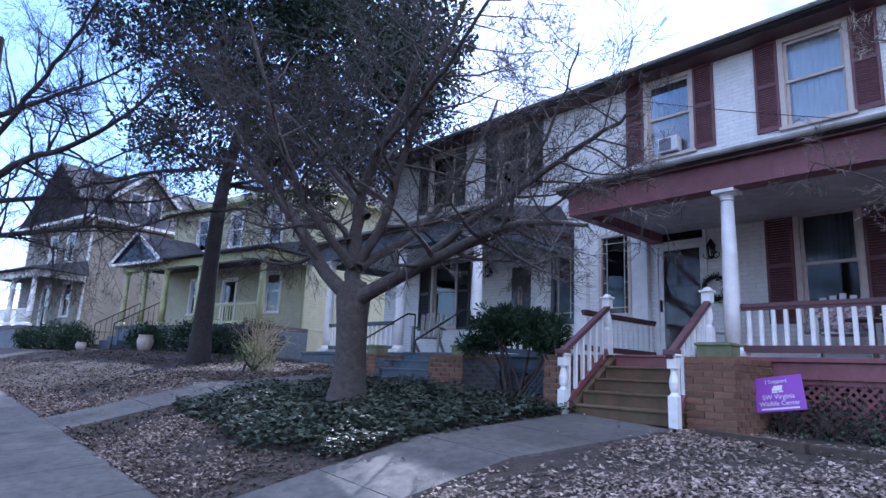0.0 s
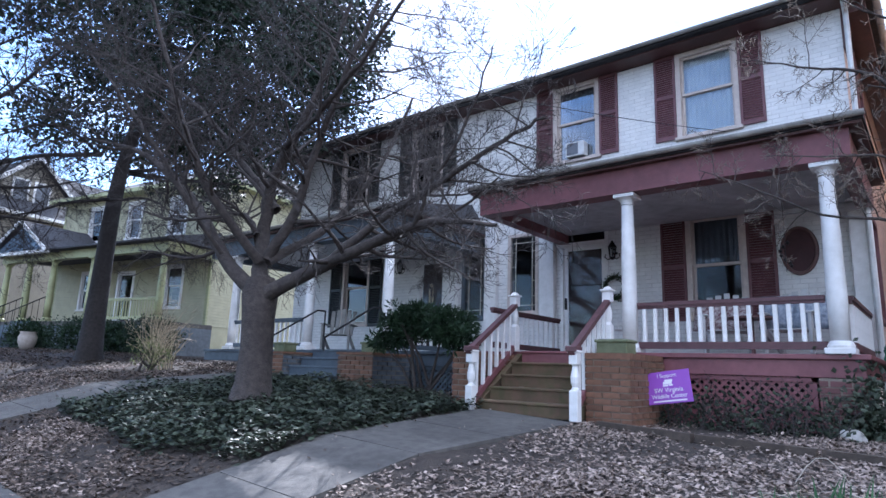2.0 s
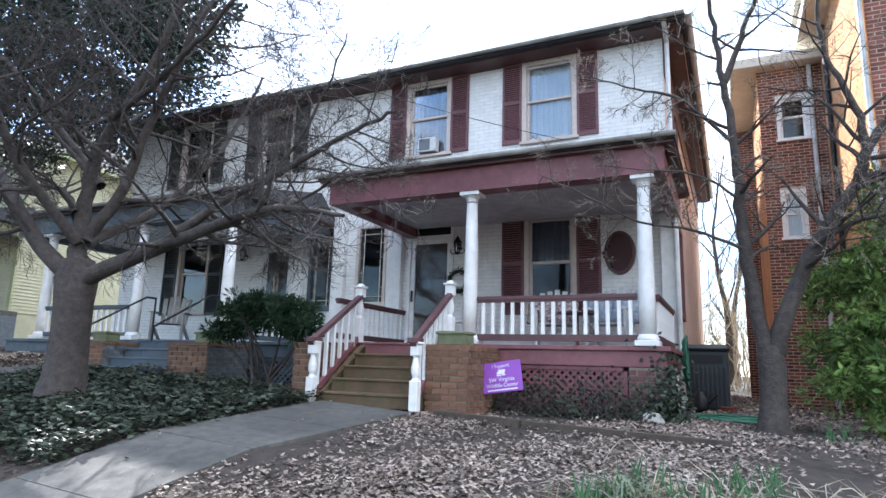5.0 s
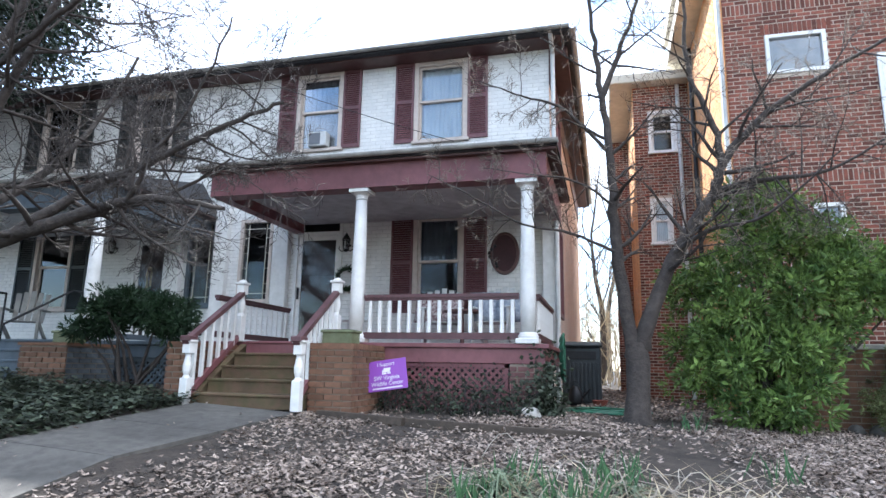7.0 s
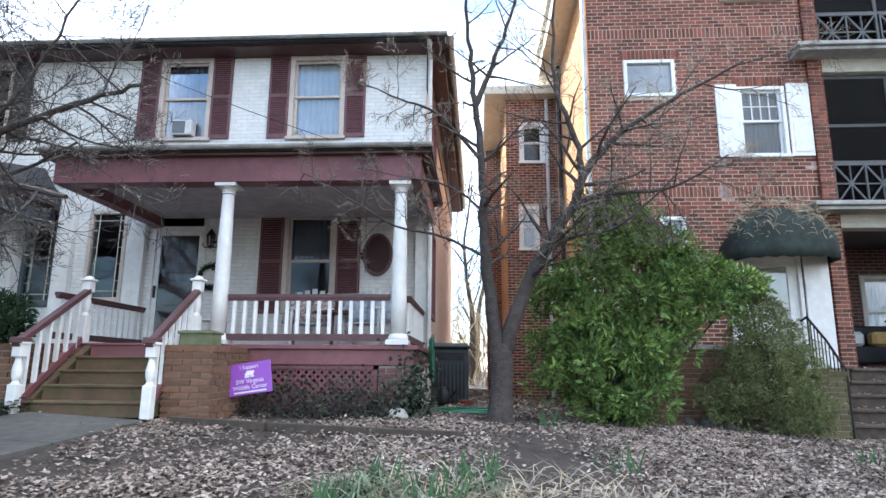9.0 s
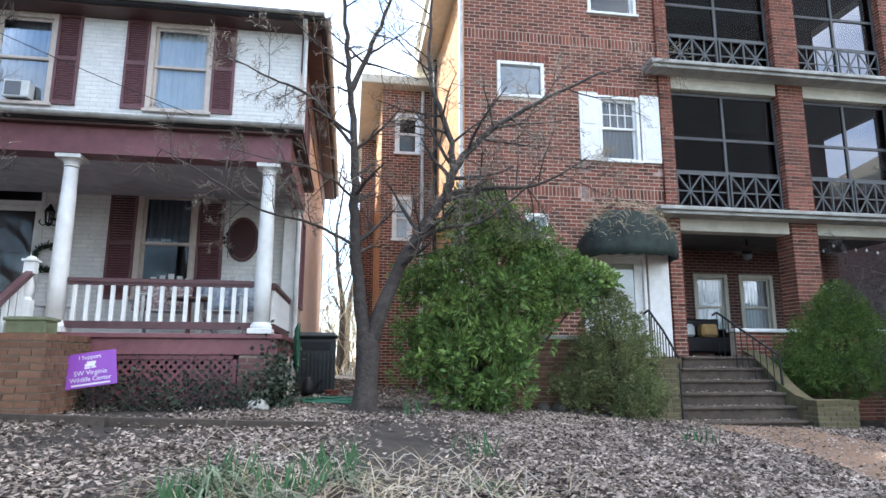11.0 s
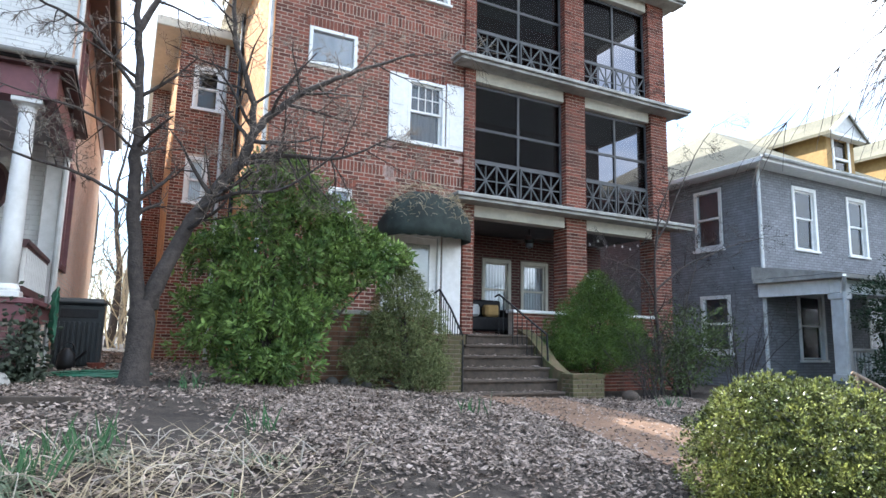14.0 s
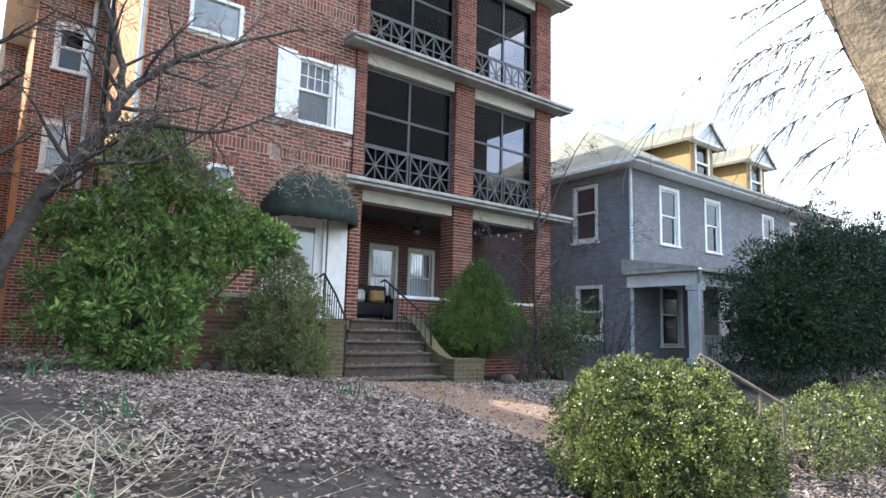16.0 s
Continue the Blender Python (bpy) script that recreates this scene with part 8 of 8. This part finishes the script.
def planter_box(x, y, z, w, d, h, label):
    t = thing("planter", (x, y, z), label, "planter", "planters on the piers")
    bm = bmesh.new()
    box(bm, x - w / 2, x + w / 2, y - d / 2, y + d / 2, z, z + h, 0.012)
    box(bm, x - w / 2 - 0.02, x + w / 2 + 0.02, y - d / 2 - 0.02, y + d / 2 + 0.02, z + h - 0.03, z + h + 0.005, 0.008)
    part("pot", bm, M_PLANTER, t)
    bm = bmesh.new()
    box(bm, x - w / 2 + 0.02, x + w / 2 - 0.02, y - d / 2 + 0.02, y + d / 2 - 0.02, z + h, z + h + 0.012)
    part("soil", bm, M_SOIL, t)


planter_box(-3.18, 7.35, 1.795, 0.40, 0.28, 0.17, "mossy green planter box on the brick pier")
planter_box(-7.55, 7.45, 1.78, 0.32, 0.3, 0.17, "mossy green planter box on the neighbour's pier")
planter_box(-10.0, 7.45, 1.78, 0.32, 0.3, 0.17, "mossy green planter box on the neighbour's far pier")

# yard sign, tilted on its wire stand
SIGN_Y = 7.55
sign = thing("yard_sign", (-2.62, SIGN_Y, 0.96), "purple printed yard sign on thin stakes", "sign")
sx, sz = -2.62, 1.42


def tilted(bm):
    bmesh.ops.transform(bm, matrix=Matrix.Translation((sx, SIGN_Y, sz)) @ Matrix.Rotation(radians(-8.5), 4, "Y") @ Matrix.Rotation(radians(-4), 4, "X"), verts=bm.verts)
    return bm


bm = bmesh.new()
box(bm, -0.27, 0.27, -0.005, 0.005, -0.19, 0.19, 0.003)
board = part("board", tilted(bm), M_PURPLE, sign)
bm = bmesh.new()
for s in (-0.02, 0.12):
    rod(bm, (sx + s, SIGN_Y + 0.012, 0.85), (sx + s + 0.02, SIGN_Y + 0.012, sz + 0.05), 0.006, n=6)
part("stake", bm, M_IRON, sign)
turn_sign = Matrix.Translation((sx, SIGN_Y, sz)) @ Matrix.Rotation(radians(-8.5), 4, "Y") @ Matrix.Rotation(radians(-4), 4, "X")
for text, size, z in (("I Support", 0.062, 0.118), ("SW Virginia", 0.072, -0.055), ("Wildlife Center", 0.068, -0.125)):
    cu = bpy.data.curves.new("lettering", "FONT")
    cu.body, cu.size, cu.align_x, cu.extrude = text, size, "CENTER", 0.001
    cu.materials.append(M_SIGN_WHITE)
    ob = new("lettering", cu)
    ob.parent = board
    ob.matrix_local = Matrix.Translation(-ORIGIN[sign.name]) @ turn_sign @ Matrix.Translation((0, -0.008, z)) @ Matrix.Rotation(radians(90), 4, "X")
bm = bmesh.new()
for a, b, c, d in ((-0.055, 0.05, 0.035, 0.065), (-0.035, 0.06, 0.062, 0.09), (-0.06, 0.0, 0.012, 0.03), (0.01, 0.06, 0.015, 0.03)):
    box(bm, a, b, -0.008, -0.0055, c, d, 0.001)
child("emblem", tilted(bm), M_SIGN_WHITE, board, sign)
bm = bmesh.new()
box(bm, -0.2, 0.2, -0.008, -0.0055, -0.168, -0.15)
child("small_print", tilted(bm), M_SIGN_WHITE, board, sign)

# air conditioner beside the house
AX, AY = -0.36, 11.75
ac = thing("air_conditioner", (AX, AY, 0.9), "dark louvred outdoor air-conditioning unit beside the house", "air conditioner")
bm = bmesh.new()
box(bm, AX - 0.38, AX + 0.38, AY - 0.35, AY + 0.35, 0.88, 0.96)
part("pad", bm, M_CONCRETE, ac)
bm = bmesh.new()
box(bm, AX - 0.34, AX + 0.34, AY - 0.31, AY + 0.31, 0.96, 1.92, 0.02)
part("casing", bm, M_AC, ac)
bm = bmesh.new()
box(bm, AX - 0.37, AX + 0.37, AY - 0.34, AY + 0.34, 1.90, 2.03, 0.055)
part("top", bm, M_AC, ac)
for k in range(9):
    bm = bmesh.new()
    u = AX - 0.28 + 0.56 * k / 8
    box(bm, u - 0.02, u + 0.02, AY - 0.345, AY - 0.309, 1.0, 1.66, 0.008)
    part("fin", bm, M_AC, ac)
bm = bmesh.new()
box(bm, AX - 0.26, AX + 0.26, AY - 0.325, AY - 0.309, 1.72, 1.86, 0.004)
part("front_grille", bm, M_IRON, ac)
# watering can before it
can = thing("watering_can", (-0.46, 11.15, 0.95), "dark watering can beside the air conditioner", "watering can")
bm = bmesh.new()
lathe(bm, -0.46, 11.15, [(0.12, 0.93), (0.13, 1.0), (0.12, 1.15), (0.07, 1.22), (0.06, 1.25)], 16)
part("body", bm, M_IRON, can, smooth=True)
bm = bmesh.new()
rod(bm, (-0.38, 11.15, 1.02), (-0.2, 11.1, 1.22), 0.025, 0.015)
part("spout", bm, M_IRON, can)
S = Soup()
S.tube([Vector((-0.46 + 0.1 * math.cos(t), 11.15, 1.22 + 0.12 * math.sin(t))) for t in [math.pi * k / 8 for k in range(9)]], [0.01] * 9, 6)
S.put("handle", M_IRON, can)
pot = thing("clay_pot", (-0.05, 11.05, 0.94), "small low red clay pot on the ground", "pot")
bm = bmesh.new()
lathe(bm, -0.05, 11.05, [(0.09, 0.92), (0.13, 1.02), (0.135, 1.03), (0.11, 1.03), (0.08, 0.95)], 16)
part("body", bm, mat("red_clay", (0.3, 0.09, 0.06), None, 0.8, 9, 0.1), pot)
# hose: coils on the wall and loops on the ground
hose = thing("garden_hose", (-0.1, 9.8, 0.95), "green garden hose, hung in coils and looped on the ground", "hose")
S = Soup()
for j in range(5):
    c = Vector((-0.62 + 0.012 * j, 10.1, 1.72))
    S.tube([c + Vector((0.01 * math.sin(3 * k), (0.16 + 0.01 * j) * math.cos(2 * math.pi * k / 24), (0.30 + 0.02 * j) * math.sin(2 * math.pi * k / 24))) for k in range(25)], [0.014] * 25, 6)
S.put("coil", M_HOSE, hose, smooth=True)
S = Soup()
for j in range(4):
    pts = []
    for k in range(41):
        t = 2 * math.pi * k / 40
        x, y = -0.05 + 0.1 * j + (0.55 - 0.06 * j) * math.cos(t) + 0.05 * math.sin(3 * t + j), 9.0 + (0.35 - 0.04 * j) * math.sin(t) + 0.04 * math.sin(2 * t + 2 * j)
        pts.append(Vector((x, y, land(x, y) + 0.04 + 0.012 * j)))
    S.tube(pts, [0.014] * 41, 6)
S.put("loop", M_HOSE, hose, smooth=True)
stone = thing("pale_stone", (-0.83, 7.85, land(-0.83, 7.85)), "pale rounded stone at the corner of the lattice", "stone")
bm = bmesh.new()
bmesh.ops.create_icosphere(bm, subdivisions=3, radius=0.13)
for v in bm.verts:
    v.co *= 1 + 0.25 * noise.noise(v.co * 9)
    v.co = Vector((v.co.x * 1.0 - 0.83, v.co.y * 0.8 + 7.85, v.co.z * 0.75 + land(-0.83, 7.85) + 0.05))
part("rock", bm, M_STONE, stone, smooth=True)
for x, y, r in ((8.9, 9.0, 0.16), (3.35, 9.1, 0.12), (3.6, 9.0, 0.09), (3.1, 9.12, 0.1)):
    t = thing("garden_stone", (x, y, land(x, y)), "rounded grey garden stone in the leaves", "stone", "garden stones")
    bm = bmesh.new()
    bmesh.ops.create_icosphere(bm, subdivisions=2, radius=r)
    for v in bm.verts:
        v.co *= 1 + 0.3 * noise.noise(v.co * 7 + Vector((x, y, 0)))
        v.co += Vector((x, y, land(x, y) + r * 0.4))
    part("rock", bm, M_STEP_STONE if r > 0.15 else M_CONCRETE, t, smooth=True)
# edging of the planting bed
for a, b in (((-3.15, 6.75), (-2.05, 6.55)), ((-2.0, 6.54), (-0.95, 6.40)), ((-0.9, 6.39), (0.0, 6.30))):
    e = thing("bed_edging", (a[0], a[1], land(*a)), "weathered timber edging of the planting bed", "edging", "bed edging")
    bm = bmesh.new()
    bar(bm, (a[0], a[1], land(*a) + 0.03), (b[0], b[1], land(*b) + 0.03), 0.09, 0.10)
    part("timber", bm, M_STEP_STONE, e)
# dirt patch beside the house
bm = paving("slab", [7.2, 8.0, 8.8, 9.6], lambda s: ((-0.62, s), (0.12, s)), M_CLAY_PATH, "", lift=0.012)
tagged(part("side_path", bm, M_STEP_STONE), "bare earth path beside the white house", "path", kind="structure")


# wire chair beside the door
def wire_chair(x, y, z):
    t = thing("wire_chair", (x, y, z), "white wire garden chair beside the door", "chair")
    S = Soup()
    for k in range(5):
        u = -0.2 + 0.1 * k
        S.tube([Vector((x + u, y - 0.22, z + 0.43)), Vector((x + u * 1.05, y + 0.2, z + 0.43)), Vector((x + u * (1.0 - 0.08 * abs(k - 2)), y + 0.30, z + 0.88 - 0.05 * abs(k - 2))), Vector((x, y + 0.31, z + 0.95))], [0.007] * 4, 5)
    S.put("backrest", M_WHITE, t, smooth=True)
    S = Soup()
    S.tube([Vector((x + 0.23 * math.cos(a), y + 0.23 * math.sin(a), z + 0.43)) for a in [2 * math.pi * k / 20 for k in range(21)]], [0.01] * 21, 6)
    for k in range(1, 5):
        S.tube([Vector((x + 0.05 * k * math.cos(a), y + 0.05 * k * math.sin(a), z + 0.43)) for a in [2 * math.pi * j / 14 for j in range(15)]], [0.005] * 15, 4)
    S.put("seat", M_WHITE, t, smooth=True)
    for sx_ in (-1, 1):
        for sy_ in (-1, 1):
            bm = bmesh.new()
            rod(bm, (x + sx_ * 0.15, y + sy_ * 0.15, z + 0.43), (x + sx_ * 0.22, y + sy_ * 0.22, z), 0.01)
            part("leg", bm, M_WHITE, t)


wire_chair(-4.05, 9.7, PF)


# plain porch chairs and a table behind the balustrade
def porch_chair(x, y, z, turn, wood, label, group=""):
    t = thing("porch_chair", (0, 0, 0), label, "chair", group)
    bm = bmesh.new()
    for k in range(5):
        box(bm, -0.26, 0.26, -0.25 + 0.105 * k, -0.155 + 0.105 * k, 0.38 + 0.0 * k, 0.40, 0.004)
    part("seat", bm, wood, t)
    for k in range(5):
        bm = bmesh.new()
        u = -0.22 + 0.11 * k
        bar(bm, (u, 0.24, 0.38), (u * 1.15, 0.48, 1.02 - 0.03 * abs(k - 2)), 0.085, 0.018)
        part("slat", bm, wood, t)
    for s in (-0.30, 0.30):
        bm = bmesh.new()
        box(bm, s - 0.05, s + 0.05, -0.32, 0.38, 0.60, 0.625, 0.004)
        part("armrest", bm, wood, t)
        bm = bmesh.new()
        box(bm, s - 0.02, s + 0.02, -0.30, -0.22, 0.0, 0.60)
        part("leg", bm, wood, t)
        bm = bmesh.new()
        bar(bm, (s, -0.22, 0.36), (s, 0.45, 0.04), 0.03, 0.09)
        part("leg", bm, wood, t)
    t.matrix_world = Matrix.Translation((x, y, z)) @ Matrix.Rotation(radians(turn), 4, "Z")
    return t


porch_chair(-10.6, 9.3, PF, 35, M_LEDGE, "weathered grey slatted reclining chair on the neighbouring porch")
porch_chair(-1.6, 9.7, PF, -10, M_GUTTER, "pale grey slatted porch chair behind the balustrade", "chairs behind the balustrade")
porch_chair(-2.5, 9.8, PF, 12, M_GUTTER, "pale grey slatted porch chair behind the balustrade", "chairs behind the balustrade")
tb = thing("porch_table", (-2.05, 9.3, PF), "small round table with folded cloth on the porch", "table")
bm = bmesh.new()
lathe(bm, -2.05, 9.3, [(0.30, PF + 0.52), (0.30, PF + 0.545)], 20)
part("tabletop", bm, M_BROWN, tb)
bm = bmesh.new()
lathe(bm, -2.05, 9.3, [(0.18, PF), (0.03, PF + 0.05), (0.025, PF + 0.52)], 14)
part("pedestal", bm, M_BROWN, tb)
def cushion(x, y, z, w, h, material, label):
    """A plump upright cushion leaning on a chair back."""
    t = thing("cushion", (x, y, z), label, "cushion", "porch cushions")
    bm = bmesh.new()
    box(bm, -w / 2, w / 2, -0.07, 0.07, 0, h)
    bmesh.ops.subdivide_edges(bm, edges=bm.edges[:], cuts=5, use_grid_fill=True)
    for v in bm.verts:
        u, q = v.co.x / (w / 2), v.co.z / (h / 2) - 1
        v.co.y *= 1.25 - 0.95 * max(abs(u), abs(q)) ** 3
        v.co.x *= 1 - 0.06 * (1 - q * q)
    bmesh.ops.transform(bm, matrix=Matrix.Translation((x, y, z)) @ Matrix.Rotation(radians(-18), 4, "X"), verts=bm.verts)
    part("cover", bm, material, t, smooth=True)


cushion(-2.72, 9.72, PF + 0.40, 0.5, 0.5, M_CUSHION, "dark red patterned cushion on a porch chair")
cushion(-2.35, 9.74, PF + 0.40, 0.42, 0.46, M_CUSHION, "dark red patterned cushion on a porch chair")
cushion(-1.78, 9.62, PF + 0.40, 0.5, 0.5, M_THROW, "grey-blue striped cushion on a porch chair")
cushion(-1.38, 9.60, PF + 0.40, 0.48, 0.46, M_THROW, "grey-blue striped cushion on a porch chair")
orn = thing("door_ornament", (-9.16, WY - 0.01, 3.3), "pale straw bow hanging inside the neighbouring storm door", "ornament")
bm = bmesh.new()
for dx, dz, w, h in ((-0.05, 0.02, 0.05, 0.22), (0.05, 0.02, 0.05, 0.22), (0.0, 0.16, 0.09, 0.10), (-0.04, -0.16, 0.045, 0.24), (0.045, -0.15, 0.045, 0.22)):
    lathe(bm, -9.16 + dx, WY - 0.015, [(0.005, 3.3 + dz - h / 2), (w / 2, 3.3 + dz - h * 0.2), (w / 2, 3.3 + dz + h * 0.2), (0.005, 3.3 + dz + h / 2)], 8)
part("bow", bm, M_STRAW, orn, smooth=True)
lights = thing("string_lights", (10.8, BY + 0.3, 4.0), "string of small clear bulbs under the porch beam", "string lights")
rng = random.Random(909)
S = Soup()
wire_pts = [Vector((9.75 + 2.1 * k / 16, BY + 0.35, 4.0 - 0.12 * abs(math.sin(k * math.pi / 5)))) for k in range(17)]
S.tube(wire_pts, [0.005] * 17, 5)
S.put("cord", M_IRON, lights)
for k in range(1, 16, 2):
    q = wire_pts[k]
    bm = bmesh.new()
    lathe(bm, q.x, q.y, [(0.008, q.z), (0.022, q.z - 0.03), (0.024, q.z - 0.05), (0.006, q.z - 0.075)], 8)
    part("bulb", bm, M_CURTAIN, lights, "clear glass bulb", smooth=True)
sap = thing("bare_tree", (10.35, 9.6, land(10.35, 9.6) - 0.03), "thin bare sapling with spreading twigs before the brick pillar", "tree")
S, TH = Soup(), Soup()
for k, (pts, r0, r1) in enumerate((
        ([(10.35, 9.6, land(10.35, 9.6) - 0.05), (10.3, 9.6, 1.6), (10.22, 9.6, 2.5), (10.34, 9.6, 4.05), (10.6, 9.6, 4.7), (10.9, 9.6, 5.3)], 0.045, 0.01),
        ([(10.25, 9.6, 2.6), (10.9, 9.55, 3.1), (11.7, 9.5, 3.45), (12.6, 9.45, 3.8), (13.6, 9.4, 4.05)], 0.028, 0.006),
        ([(10.3, 9.6, 3.6), (10.9, 9.6, 4.6), (11.6, 9.6, 5.8), (12.35, 9.6, 6.7)], 0.026, 0.006),
        ([(10.25, 9.6, 2.4), (9.8, 9.5, 2.9), (9.2, 9.45, 3.1), (8.6, 9.4, 3.2)], 0.02, 0.005),
        ([(10.6, 9.6, land(10.6, 9.6) - 0.03), (10.9, 9.55, 1.5), (11.1, 9.5, 2.6), (11.6, 9.5, 3.6)], 0.026, 0.006),
        ([(10.45, 9.55, land(10.4, 9.6) - 0.03), (10.1, 9.5, 1.4), (9.95, 9.5, 2.2), (9.9, 9.5, 3.0)], 0.02, 0.005))):
    fine, rad = run_limb(S, pts, r0, r1, 7, 0.012, 500 + k)
    dress(S, TH, fine, rad, rng, 9, 0.75, SP2, 0.2, 0.7, 0.05)
S.put("trunk", M_BARK, sap, smooth=True)
TH.put("twig", M_TWIG, sap, smooth=True, kind="stuff")
bench = thing("porch_sofa", (9.0, 12.6, BF), "black porch sofa with a grey and a yellow cushion", "sofa")
bx, by = 7.75, 12.6
bm = bmesh.new()
box(bm, bx - 0.7, bx + 0.7, by - 0.35, by + 0.35, BF + 0.1, BF + 0.42, 0.03)
part("seat", bm, M_IRON, bench)
bm = bmesh.new()
box(bm, bx - 0.7, bx + 0.7, by + 0.25, by + 0.42, BF + 0.42, BF + 0.85, 0.04)
part("backrest", bm, M_IRON, bench)
for s in (-0.72, 0.62):
    bm = bmesh.new()
    box(bm, bx + s, bx + s + 0.12, by - 0.38, by + 0.42, BF, BF + 0.62, 0.03)
    part("armrest", bm, M_IRON, bench)
for u, m in ((-0.25, M_GUTTER), (0.3, M_OCHRE)):
    bm = bmesh.new()
    box(bm, bx + u - 0.2, bx + u + 0.2, by - 0.05, by + 0.22, BF + 0.43, BF + 0.72, 0.06)
    part("cushion", bm, m, bench)
fan = thing("ceiling_fan", (8.9, 12.3, 4.2), "dark ceiling fan with a pale lamp under the porch ceiling", "fan")
bm = bmesh.new()
rod(bm, (8.9, 12.3, 4.22), (8.9, 12.3, 3.98), 0.02)
lathe(bm, 8.9, 12.3, [(0.06, 3.86), (0.12, 3.9), (0.12, 3.97), (0.05, 4.0)], 16)
part("motor", bm, M_IRON, fan)
for k in range(5):
    bm = bmesh.new()
    a = k * 2 * math.pi / 5 + 0.3
    bar(bm, (8.9 + 0.12 * math.cos(a), 12.3 + 0.12 * math.sin(a), 3.94), (8.9 + 0.68 * math.cos(a), 12.3 + 0.68 * math.sin(a), 3.94), 0.13, 0.012)
    part("blade", bm, M_BROWN, fan)
bm = bmesh.new()
lathe(bm, 8.9, 12.3, [(0.03, 3.74), (0.09, 3.78), (0.1, 3.86)], 14)
part("lamp_bowl", bm, M_BLIND, fan)
# pale pot and small lamp by the yellow house
for x, y, r, h in ((-21.9, 6.7, 0.26, 0.55), (-25.4, 5.6, 0.18, 0.3)):
    p = thing("garden_pot", (x, y, land(x, y)), "pale round pottery urn beside the path", "pot", "garden pots")
    z = land(x, y)
    bm = bmesh.new()
    lathe(bm, x, y, [(r * 0.6, z - 0.02), (r * 0.95, z + h * 0.4), (r, z + h * 0.7), (r * 0.8, z + h * 0.92), (r * 0.95, z + h), (r * 0.8, z + h), (r * 0.6, z + h * 0.8)], 18)
    part("urn", bm, M_TERRACOTTA, p, smooth=True)
# handrail of the street steps
rail = thing("street_handrail", (6.3, 2.9, 0.1), "thin rusty iron handrail by the clipped bush", "handrail")
for a, b, r in (((5.95, 3.3, 1.285), (6.52, 2.80, 0.84), 0.018), ((6.52, 2.80, 0.86), (6.52, 2.80, -0.1), 0.016), ((6.36, 2.94, 0.97), (6.36, 2.94, -0.1), 0.014), ((5.97, 3.27, 1.27), (5.97, 3.27, 0.0), 0.016)):
    bm = bmesh.new()
    rod(bm, a, b, r)
    part("rail" if a[2] > 1.28 else "post", bm, M_RUST, rail)
# wires
for name, a, b, sag in (("service_wire", (-12.0, 2.0, 8.4), (-2.6, WY - 0.05, 5.75), 0.5), ("street_wire", (13.0, 6.0, 4.1), (34.0, 9.0, 5.2), 0.4)):
    S = Soup()
    a, b = Vector(a), Vector(b)
    S.tube([a.lerp(b, k / 24) - UPV * sag * 4 * (k / 24) * (1 - k / 24) for k in range(25)], [0.007] * 25, 5)
    tagged(S.put(name, M_IRON), "thin black overhead wire", "wire")
# window air conditioner
wa = thing("window_air_conditioner", (-5.2, WY - 0.1, 5.86), "small white air conditioner in an upper window", "air conditioner")
bm = bmesh.new()
box(bm, -5.62, -5.22, WY - 0.14, WY + 0.06, 5.85, 6.15, 0.012)
part("casing", bm, M_GUTTER, wa)
bm = bmesh.new()
box(bm, -5.59, -5.34, WY - 0.15, WY - 0.139, 5.88, 6.12, 0.004)
part("grille", bm, M_BLIND, wa)
